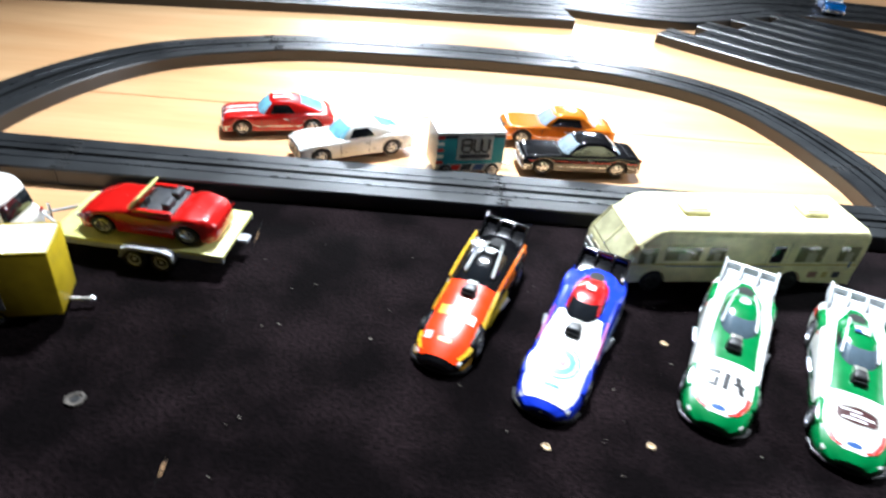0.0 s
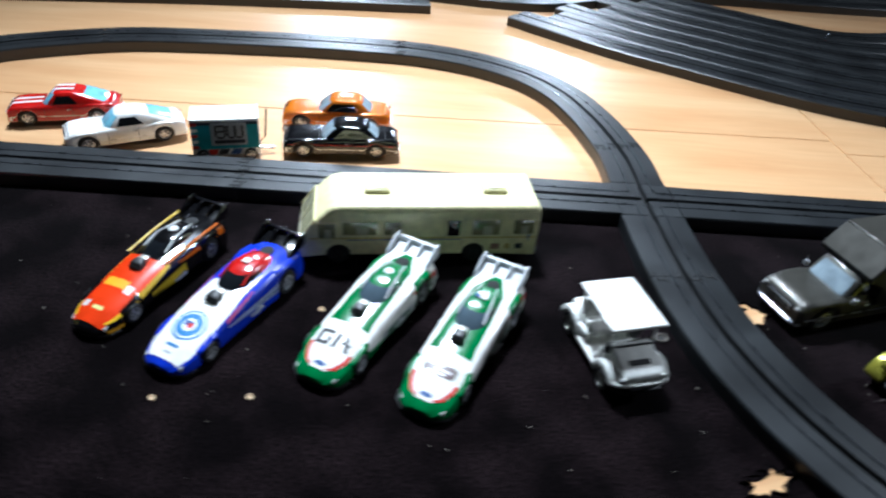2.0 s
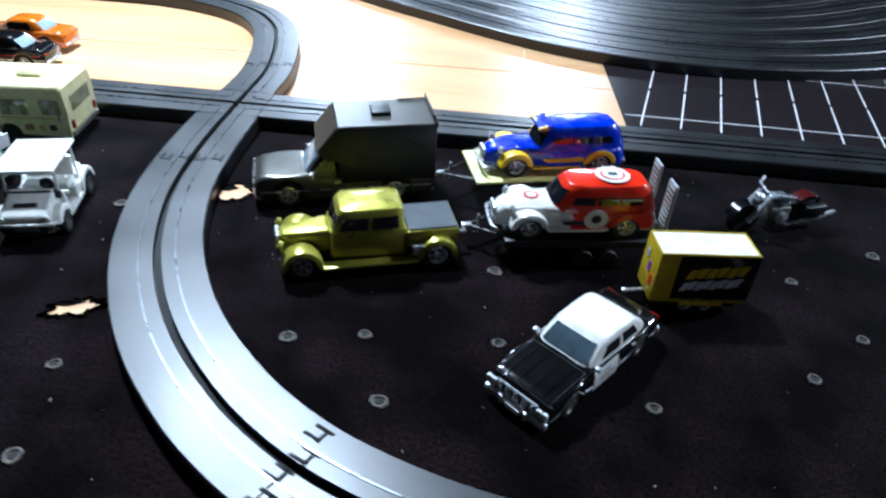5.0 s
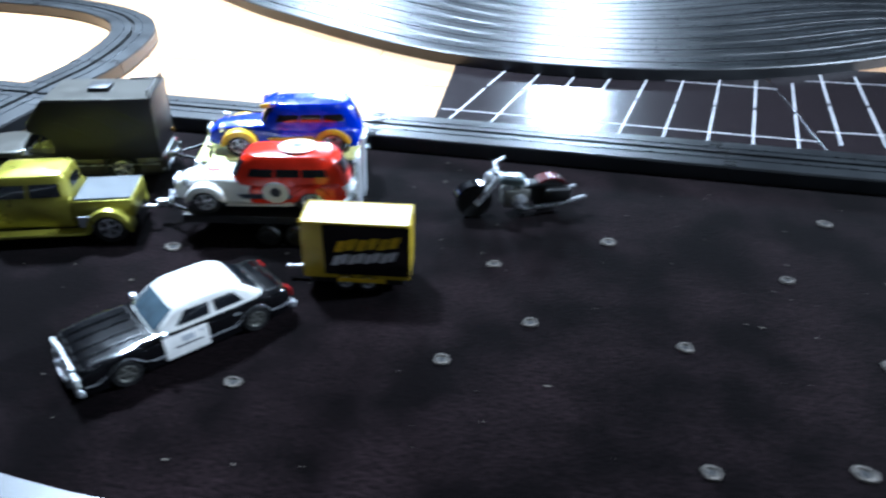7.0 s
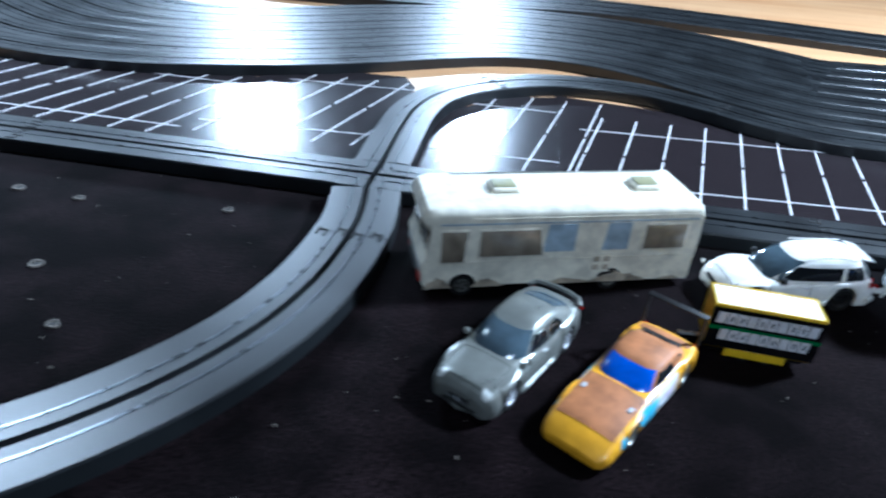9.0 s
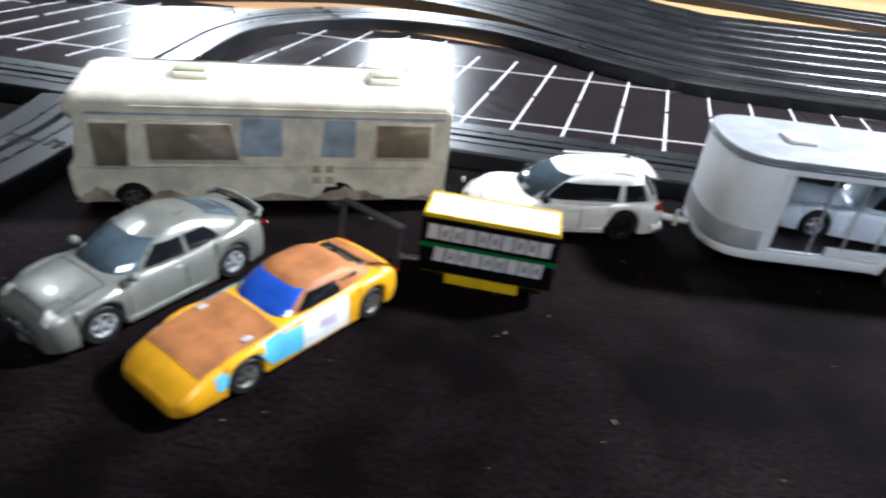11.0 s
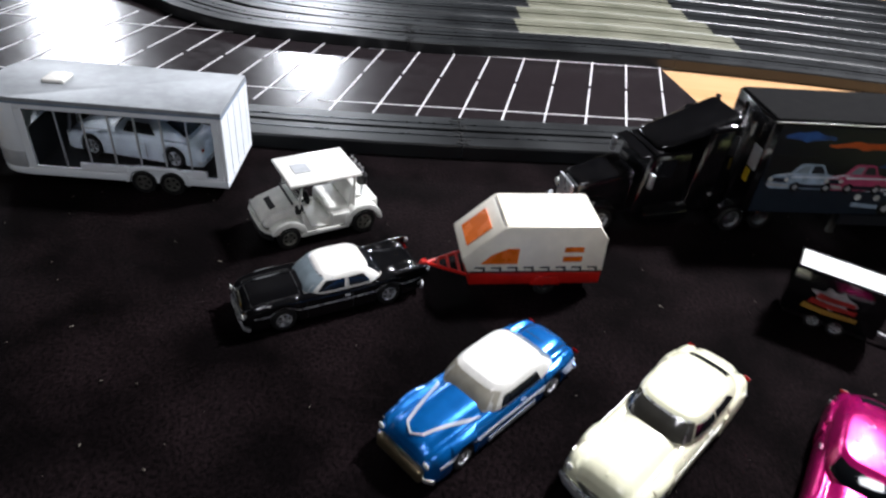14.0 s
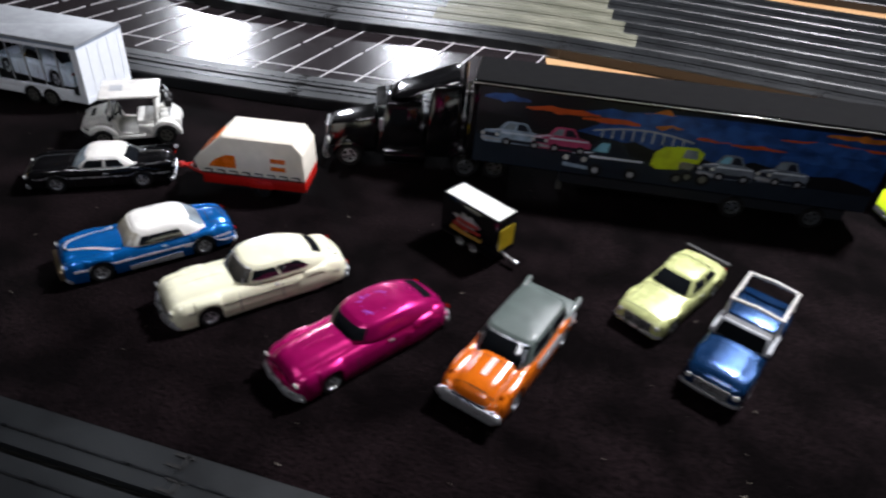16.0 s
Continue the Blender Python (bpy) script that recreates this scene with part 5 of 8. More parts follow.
def funny_car(label, x, y, heading, L, W, base, cockpit, wing, paint_job, scoop_k=1.0, roof_spot=None, screen_glass=SMOKE):
    """A low fibreglass body over a drag chassis: bubble cockpit, injector scoop and a boxed rear wing."""
    c = thing("funny_car", x, y, heading, label, "drag car", 0.014, "funny cars")
    xf, xr = 0.30 * L, -0.31 * L
    SKINS[c.name] = skin = Skin(L, W, FUNNY, 2.0, 0.55, 1.5, nose=0.30)
    skin.arches = [(xf, 6.0, 5.0), (xr, 7.4, 6.4)]
    part("body", skin.mesh(skin.arches), base, c, angle=60)
    part("chassis", box(-L * 0.44, L * 0.40, -W * 0.34, W * 0.34, 1.2, 8), BLACKPL, c, smooth=False)
    for s in (1, -1):
        wheel(c, xf, s * (W / 2 - 1.9), 5.0, 5.0, 3.2, CHROME, "spoke", s)
        wheel(c, xr, s * (W / 2 - 2.2), 6.4, 6.4, 5.0, CHROME, "spoke", s)
    X = lambda u: (u - 0.5) * L  # noqa: E731
    # teardrop cockpit
    cabin(c, X(0.09), X(0.25), X(0.40), X(0.545), 15.2, 21.2, W * 0.31, W * 0.22, cockpit, screen_glass, side_glass=SMOKE, side=(0.5, 0.78, 0.2, 0.7), panes=1, screen=(0.03, 0.97, 0.08, 0.86), rear=None, name="cockpit", n=2.7, lean=1.2, dome=0.9, trim=None)
    part("roof_hatch", lathe([(2.6, 0), (2.4, 0.6), (1.2, 0.8)], 18, None, "z", (X(0.30), 0, 21.8)), roof_spot or cockpit, c)
    for s in (1, -1):
        part("roll_bar", tube([(X(0.46), s * W * 0.24, 18.2), (X(0.36), s * W * 0.21, 21.6), (X(0.2), s * W * 0.13, 20.6)], 0.45), roof_spot or cockpit, c)
    part("rear_opening", lathe([(3.6, 0), (3.5, 0.5), (2.4, 0.7)], 20, None, "z", (X(0.155), 0, skin.top(X(0.155), 0))), SLOTBLACK, c)
    # injector scoop, low and round-shouldered, with three mouths
    z0 = skin.top(X(0.57), 0)
    k = scoop_k
    part("blower", box(X(0.525), X(0.575), -2.4, 2.4, z0 - 1, z0 + 2.4, 0.6, 2), DULLMETAL, c, "metal blower")
    sc = part("scoop", hexa([(X(0.555), -3.6 * k, z0 - 1.2), (X(0.625), -4.2 * k, z0 - 2.4), (X(0.625), 4.2 * k, z0 - 2.4), (X(0.555), 3.6 * k, z0 - 1.2)],
                            [(X(0.56), -2.4 * k, z0 + 3.4), (X(0.615), -3.2 * k, z0 + 2.6), (X(0.615), 3.2 * k, z0 + 2.6), (X(0.56), 2.4 * k, z0 + 3.4)], 1.1, 3), BLACKPL, c, "black injector scoop")
    for s in (-2.0, 0, 2.0):
        part("scoop_mouth", lathe([(0.9, 0), (0.9, 0.4), (0.5, 0.5)], 10, None, "x", (X(0.622), s * k, z0 + 0.5)), SLOTBLACK, sc)
    # boxed wing: a rising floor, a lip, end walls and two dividers
    wy = W * 0.395
    fl = [(X(-0.02), 18.6), (X(0.13), 16.0), (X(0.13), 17.0), (X(-0.02), 19.8)]
    part("wing", prism(fl, -wy, wy, 0.25), wing, c, "boxed rear wing")
    part("wing_edge", prism([(X(-0.025), 18.4), (X(-0.01), 18.4), (X(-0.014), 22.4), (X(-0.034), 22.6)], -wy, wy, 0.3), wing, c)
    for yy, top, length in ((-wy, 24.2, 0.13), (-wy / 3, 22.6, 0.08), (wy / 3, 22.6, 0.08), (wy, 24.2, 0.13)):
        part("wing_wall", prism([(X(-0.03), 17.2), (X(length), 15.6), (X(length * 0.8), 19.6), (X(0.02), top), (X(-0.034), top)], yy - 0.45, yy + 0.45, 0.2), wing, c)
    # mouth, chin and lamps
    part("grille", hexa([(X(0.95), -W * 0.2, 3.0), (X(1.002), -W * 0.16, 2.8), (X(1.002), W * 0.16, 2.8), (X(0.95), W * 0.2, 3.0)], [(X(0.95), -W * 0.2, 4.2), (X(1.0), -W * 0.16, 3.8), (X(1.0), W * 0.16, 3.8), (X(0.95), W * 0.2, 4.2)], 0.2, 1), SLOTBLACK, c)
    part("front_lip", tube([(X(0.90), -W * 0.46, 2.0), (X(0.955), -W * 0.41, 2.0), (X(0.992), -W * 0.27, 2.0), (X(1.006), 0, 2.0), (X(0.992), W * 0.27, 2.0), (X(0.955), W * 0.41, 2.0), (X(0.90), W * 0.46, 2.0)], 0.6), BLACKPL, c, "black chin lip")
    for s in (1, -1):
        ob = part("headlight", hexa([(X(0.945), s * W * 0.31 - 1.6, 4.6), (X(0.972), s * W * 0.29 - 1.6, 4.2), (X(0.972), s * W * 0.29 + 1.6, 4.2), (X(0.945), s * W * 0.31 + 1.6, 4.6)], [(X(0.945), s * W * 0.31 - 1.5, 6.6), (X(0.970), s * W * 0.29 - 1.5, 5.8), (X(0.970), s * W * 0.29 + 1.5, 5.8), (X(0.945), s * W * 0.31 + 1.5, 6.6)], 0.4, 2), LAMPGLASS, c)
        part("exhaust_pipe", tube([(X(0.5), s * W * 0.46, 5.0), (X(0.46), s * W * 0.50, 5.6), (X(0.42), s * W * 0.53, 7.4)], 0.9), CHROME, c, "chrome zoomie exhausts")
    paint_job(c, X, W)
    return c


def paint_orange(c, X, W):
    hood = lambda a: W * float(np.interp(a, [0, 0.5, 0.8, 0.93, 1], [0.40, 0.415, 0.40, 0.35, 0.29]))  # noqa: E731
    top_patch(c, X(0.52), X(0.975), lambda a: -hood(a), hood, FIRE, "hood_panel", 0.14, "fire orange hood")
    for s in (1, -1):
        top_patch(c, X(0.50), X(0.95), lambda a: s * (hood(a) - 0.2), lambda a: s * (hood(a) + 1.0), YELLOW, "pinstripe", 0.2, rows=2)
        part("side_bar", tube([(X(0.52), s * W * 0.43, 16.6), (X(0.3), s * W * 0.45, 18.2), (X(0.1), s * W * 0.46, 18.4)], 0.55), YELLOW if s < 0 else ORANGE, c)
    top_patch(c, X(0.70), X(0.755), -W * 0.30, W * 0.16, AMBER, "printed_mark", 0.22)
    top_patch(c, X(0.72), X(0.77), W * 0.17, W * 0.30, WHITE, "printed_mark", 0.22)
    top_patch(c, X(0.88), X(0.90), -2.6, 2.6, PALEYELLOW, "nose_badge", 0.22)
    top_patch(c, X(0.86), X(0.90), -W * 0.33, -W * 0.22, LAMPGLASS, "printed_mark", 0.2)
    side_patch(c, X(0.06), X(0.44), lambda a: 11 + 1.5 * a, lambda a: 15.4 - 2.0 * a, ORANGE, "side_flame", label="orange flame on the flank")
    side_patch(c, X(0.40), X(0.66), lambda a: 4 + a, lambda a: 11 - 3 * a, MUSTARD, "side_flame")
    side_patch(c, X(0.86), X(0.96), 2.6, 4.2, AMBER, "side_flame")


EMBLEM = plain("emblem_blue_decal", "2a74ac", 0.4)


def paint_blue(c, X, W):
    hood = lambda a: W * float(np.interp(a, [0, 0.3, 0.8, 0.93, 1], [0.33, 0.39, 0.395, 0.35, 0.28]))  # noqa: E731
    top_patch(c, X(0.46), X(0.965), lambda a: -hood(a), hood, WHITE, "hood_panel", 0.14, "white hood")
    sk = SKINS[c.name]
    xm = X(0.77)
    for r, m, k in ((W * 0.28, EMBLEM, 0.20), (W * 0.245, PALEBLUE, 0.26), (W * 0.215, EMBLEM, 0.32), (W * 0.12, PALEBLUE, 0.38)):
        top_patch(c, xm - r, xm + r, lambda a: -r * math.sqrt(max(0.01, 1 - (2 * a - 1) ** 2)), lambda a: r * math.sqrt(max(0.01, 1 - (2 * a - 1) ** 2)), m, "round_emblem", k, cols=16, rows=8)
    top_patch(c, xm - 1.8, xm + 0.8, -2.6, 1.8, DECALBLUE, "round_emblem_mark", 0.46, cols=3, rows=3)
    top_patch(c, xm - 0.8, xm + 1.6, -0.6, 2.2, DECALRED, "round_emblem_mark", 0.5, cols=3, rows=3)
    top_patch(c, X(0.885), X(0.90), -3.2, 3.2, EMBLEM, "printed_bar", 0.24)
    top_patch(c, X(0.925), X(0.937), -2.0, 2.0, GREY, "nose_badge", 0.24)
    for s in (1, -1):
        top_patch(c, X(0.44), X(0.66), lambda a: s * W * (0.40 + 0.015 * a), lambda a: s * W * (0.415 + 0.03 * a), DECALPINK, "side_swoosh", 0.24, rows=2)
        side_patch(c, X(0.16), X(0.66), lambda a: 5.0 + 4 * a, lambda a: 10.5 - 1.0 * a, PALEBLUE, "side_panel", label="pale printed flank")
        side_patch(c, X(0.24), X(0.58), lambda a: 6.6 + 3 * a, lambda a: 8.6 + 0.6 * a, DECALBLUE, "printed_mark", 0.22)
    part("nose_chin", tube([(X(0.925), -W * 0.36, 4.4), (X(0.975), -W * 0.24, 4.3), (X(0.995), 0, 4.3), (X(0.975), W * 0.24, 4.3), (X(0.925), W * 0.36, 4.4)], 0.7), PALEBLUE, c, "pale chin stripe")
    part("roof_mark", box(X(0.30), X(0.34), -1.8, 1.8, 22.4, 22.9, 0.1, 1), WHITE, c)


def paint_green(c, X, W, marks):
    sk = SKINS[c.name]
    hood = lambda a: W * float(np.interp(a, [0, 0.35, 0.7, 0.9, 1], [0.41, 0.40, 0.36, 0.27, 0.12]))  # noqa: E731
    top_patch(c, X(0.68), X(0.955), lambda a: -hood(a), hood, WHITE, "hood_panel", 0.14, "white hood")
    for s in (1, -1):
        inner = lambda a: W * float(np.interp(a, [0, 0.15, 0.3, 0.6, 0.85, 1], [0.0, 0.12, 0.27, 0.32, 0.33, 0.37]))  # noqa: E731
        top_patch(c, X(0.0), X(0.72), lambda a: s * inner(a), lambda a: s * W * 0.46, WHITE, "shoulder", 0.16, "white shoulder", cols=20)
        side_patch(c, X(0.0), X(0.76), lambda a: 2.4 + 5.0 * a ** 3, lambda a: float(np.interp(a, [0, 0.3, 0.6, 1], [13.6, 14.6, 13.2, 9.6])), WHITE, "side_panel", 0.13, "white flank", cols=24)
        side_patch(c, X(0.02), X(0.30), lambda a: 9.6 + 3.2 * a, lambda a: 13.0 + 0.6 * a, DECALRED, "side_flash", 0.22)
        side_patch(c, X(0.30), X(0.60), lambda a: 5.0, lambda a: 8.4, GREY, "printed_mark", 0.22)
        side_patch(c, X(0.34), X(0.56), lambda a: 5.8, lambda a: 7.4, GREEN, "printed_mark", 0.28)
        # red V along the front edge of the hood
        top_patch(c, X(0.83), X(0.945), lambda a: s * (hood(float(np.interp(a, [0, 1], [0.545, 0.965]))) - 0.2), lambda a: s * (hood(float(np.interp(a, [0, 1], [0.545, 0.965]))) - 1.9), DECALRED, "hood_chevron", 0.24, rows=2)
    top_patch(c, X(0.915), X(0.94), lambda a: -2.6 * (1 - (2 * a - 1) ** 2) ** 0.5 - 0.2, lambda a: 2.6 * (1 - (2 * a - 1) ** 2) ** 0.5 + 0.2, DECALBLUE, "nose_badge", 0.24, cols=6, rows=4)
    marks(c, X, W)


def marks_bold(c, X, W):
    """Three bold black printed shapes across the hood, and dark shades of them."""
    def bar(u0, u1, y0, y1, lean=0.0):
        top_patch(c, X(u0), X(u1), lambda a: y0 + lean * a, lambda a: y1 + lean * a, BLACKPL, "hood_mark", 0.26, cols=4, rows=2)
    # a ring, a post and a slanted bar
    bar(0.748, 0.768, -W * 0.29, -W * 0.08)
    bar(0.748, 0.835, -W * 0.31, -W * 0.245)
    bar(0.816, 0.835, -W * 0.29, -W * 0.08)
    bar(0.785, 0.83, -W * 0.14, -W * 0.08)
    bar(0.75, 0.835, -W * 0.025, W * 0.055)
    bar(0.75, 0.835, W * 0.10, W * 0.18, W * 0.10)
    bar(0.785, 0.80, W * 0.10, W * 0.27)


def marks_dark(c, X, W):
    r = lambda a: math.sqrt(max(0.02, 1 - (2 * a - 1) ** 4))  # noqa: E731
    top_patch(c, X(0.74), X(0.835), lambda a: -W * 0.28 * r(a), lambda a: W * 0.28 * r(a), DULLMETAL, "hood_mark", 0.22)
    top_patch(c, X(0.75), X(0.828), lambda a: -W * 0.25 * r(a), lambda a: W * 0.25 * r(a), plain("dark_maroon_decal", "3a1616", 0.35), "hood_mark", 0.28)
    for u, y0, y1 in ((0.765, -0.2, 0.05), (0.785, -0.08, 0.2), (0.805, -0.18, 0.12)):
        top_patch(c, X(u), X(u + 0.01), W * y0, W * y1, LINEPAINT, "hood_mark", 0.34, cols=2, rows=6)
    part("roof_mark", box(X(0.285), X(0.335), -3.0, 3.0, 22.2, 22.75, 0.1, 1), LINEPAINT, c, "small pale roof print")
    part("roof_mark", box(X(0.31), X(0.335), -3.0, -0.2, 22.4, 22.85), DECALBLUE, c, smooth=False)


FIRE = paint("fire_orange_paint", "d8380a")
WINGGREY = plain("pale_grey_plastic", "c3c6c8", 0.4)
funny_car("red-orange funny car with yellow trim and black cockpit on black felt", 4.0, -1.205, 247.5, 90, 27, BLACKP, BLACKP, BLACKP, paint_orange, roof_spot=LAMPGLASS)
funny_car("blue and white funny car with red cockpit and round emblem", 4.425, -1.42, 244.5, 91, 28.5, ROYAL, RED, BLACKP, paint_blue)
funny_car("green and white funny car with black hood marks and grey wing", 5.10, -1.445, 242.5, 92, 29.5, GREEN, GREEN, WINGGREY, lambda c, X, W: paint_green(c, X, W, marks_bold), 0.9, WINGGREY, DUSKGLASS)
funny_car("green and white funny car with dark hood print and grey wing", 5.56, -1.59, 243.5, 92, 29.5, GREEN, GREEN, WINGGREY, lambda c, X, W: paint_green(c, X, W, marks_dark), 0.9, WINGGREY, DUSKGLASS)


# ---- golf carts ----
def golf_cart(label, x, y, heading, patched):
    c = thing("golf_cart", x, y, heading, label, "golf cart", 0.014, "golf carts")
    W = 29
    part("floor_pan", box(-24, 22, -W / 2 + 2, W / 2 - 2, 4.2, 6.2, 0.6, 2), WHITEPL, c)
    # a broad sloping cowl with a rolled lip, over a dark nose
    front = [(8.6, 9.4), (9.6, 18.4), (11.5, 19.4), (24.4, 15.8), (27.0, 14.0), (27.6, 11.8), (27.0, 10.4), (24.0, 9.8)]
    part("front_cowl", prism(front, -W / 2 + 4.4, W / 2 - 4.4, 1.3, segs=4), WHITEPL, c)
    part("cowl_lip", tube([(24.6, -W / 2 + 1.6, 9.6), (26.8, -W / 2 + 3.0, 10.2), (27.9, -W / 2 + 5.5, 10.4), (28.2, 0, 10.4), (27.9, W / 2 - 5.5, 10.4), (26.8, W / 2 - 3.0, 10.2), (24.6, W / 2 - 1.6, 9.6)], 0.9), WHITEPL, c)
    part("cowl_slot", hexa([(20.0, -5, 16.2), (22.6, -5, 15.5), (22.6, 5, 15.5), (20.0, 5, 16.2)], [(20.0, -5, 17.4), (22.6, -5, 16.7), (22.6, 5, 16.7), (20.0, 5, 17.4)], 0.3, 1), SEAMDARK, c, "dark slot in the cowl")
    for s in (1, -1):
        arch = [(17.2 + 8.6 * math.cos(a), 5.4 + 8.6 * math.sin(a)) for a in [math.pi * (0.12 + 0.84 * k / 12) for k in range(13)]]
        arch_in = [(17.2 + 6.6 * math.cos(a), 5.4 + 6.4 * math.sin(a)) for a in [math.pi * (0.12 + 0.84 * k / 12) for k in range(12, -1, -1)]]
        part("front_fender", prism(arch + arch_in, s * (W / 2 - 3.0) - 2.9, s * (W / 2 - 3.0) + 2.9, 0.7, segs=3), WHITEPL, c)
        part("footwell_side", prism([(-2, 5.0), (10.2, 5.0), (11.0, 16.5), (9.4, 16.8), (7.0, 8.0), (-2, 7.4)], s * (W / 2 - 2.4) - 0.9, s * (W / 2 - 2.4) + 0.9, 0.4), WHITEPL, c)
    part("dashboard", box(9.5, 13, -W / 2 + 2.5, W / 2 - 2.5, 15, 18.8, 0.6, 2), BLACKPL, c)
    part("plate_panel", box(26.9, 27.7, -5, 5, 4.6, 8.6, 0.2, 1), GREY, c)
    for s in (1, -1):
        # rear fender as a thick arch
        pts = [(-18.0 + 9.2 * math.cos(a), 5.6 + 9.0 * math.sin(a)) for a in [math.pi * k / 10 for k in range(11)]]
        inner = [(-18.0 + 7.2 * math.cos(a), 5.6 + 7.0 * math.sin(a)) for a in [math.pi * k / 10 for k in range(10, -1, -1)]]
        part("fender", prism(pts + inner, s * (W / 2 - 2.6) - 2.6, s * (W / 2 - 2.6) + 2.6, 0.4), WHITEPL, c)
        part("sill", box(-11, 12, s * (W / 2 - 1.6) - 1.2, s * (W / 2 - 1.6) + 1.2, 4.4, 6.4, 0.4, 2), WHITEPL, c)
        wheel(c, 17.2, s * (W / 2 - 2.0), 5.2, 5.2, 4.0, DULLMETAL, "spoke", s)
        wheel(c, -18, s * (W / 2 - 2.0), 5.6, 5.6, 4.2, DULLMETAL, "spoke", s)
        part("roof_post", tube([(11.5, s * 11.5, 18), (9.5, s * 11.3, 29.4)], 0.6), WHITEPL, c)
        part("roof_post", tube([(-14, s * 11.5, 14), (-14.5, s * 11.3, 29.4)], 0.6), WHITEPL, c)
        part("headlight", lathe([(1.5, 0), (1.5, 0.8), (0.4, 1.2)], 12, None, "x", (26.6, s * 9.6, 12.8)), LAMPGLASS, c)
        part("side_box", box(-13, -3, s * (W / 2 - 3.2) - 2.0, s * (W / 2 - 3.2) + 2.0, 6, 12, 0.6, 2), WHITEPL, c)
    part("seat", box(-12, -2, -10.5, 10.5, 11, 14.5, 1.0, 3), WHITEPL, c)
    part("seat_back", hexa([(-14.5, -10.5, 14), (-11.5, -10.5, 14), (-11.5, 10.5, 14), (-14.5, 10.5, 14)], [(-16.5, -10.3, 23), (-13.8, -10.3, 23), (-13.8, 10.3, 23), (-16.5, 10.3, 23)], 0.9, 3), WHITEPL, c)
    part("bag_well", box(-27, -14.5, -9, 9, 8, 13.2, 0.8, 2), WHITEPL, c)
    part("steering_wheel", lathe([(3.0, 0), (3.4, 0.5), (3.0, 1.0), (2.5, 0.5), (3.0, 0)], 18, None, "x", (5.5, 5, 19.0)), BLACKPL, c)
    part("steering_column", tube([(6, 5, 19), (11, 5, 15)], 0.6), BLACKPL, c)
    part("roof", box(-17.5, 15.5, -13.4, 13.4, 29.0, 30.8, 0.8, 3), WHITE, c)
    part("lower_nose", box(12, 26.8, -9.0, 9.0, 4.2, 10.2, 0.6, 2), BLACKPL, c)
    part("front_bumper", tube([(24, -12.5, 6.0), (27.4, -9, 6.0), (27.8, 0, 6.0), (27.4, 9, 6.0), (24, 12.5, 6.0)], 0.8), BLACKPL, c)
    part("wiper_line", tube([(13.5, -9, 19.2), (13.5, 9, 19.2)], 0.5), BLACKPL, c)
    part("windscreen", box(10.4, 10.8, -10.8, 10.8, 19.5, 28.8), CLEAR, c, smooth=False)
    if patched:
        part("roof_print", box(3, 10, -4, 4, 30.7, 31.05), GREY, c, "grey printed crest on the roof", smooth=False)
        part("side_mark", box(-12, -5, -14.6, -14.2, 8, 10.5), DARKDECAL, c, smooth=False)
        for s in (-4, 4):
            part("bag_top", lathe([(2.2, 0), (2.6, 4), (1.2, 6)], 12, None, "z", (-21, s, 20)), BLACKPL, c)
            part("club", tube([(-21, s, 14), (-21, s, 28), (-19.5, s, 30)], 0.8), CHROME, c)
    c.scale = (1.05, 1.02, 1.06)
    return c


golf_cart("plain white plastic golf cart with roof on black felt", 6.272, -1.556, -76, False)
golf_cart("white plastic golf cart with printed roof crest and bag", 18.02, -1.09, 213, True)


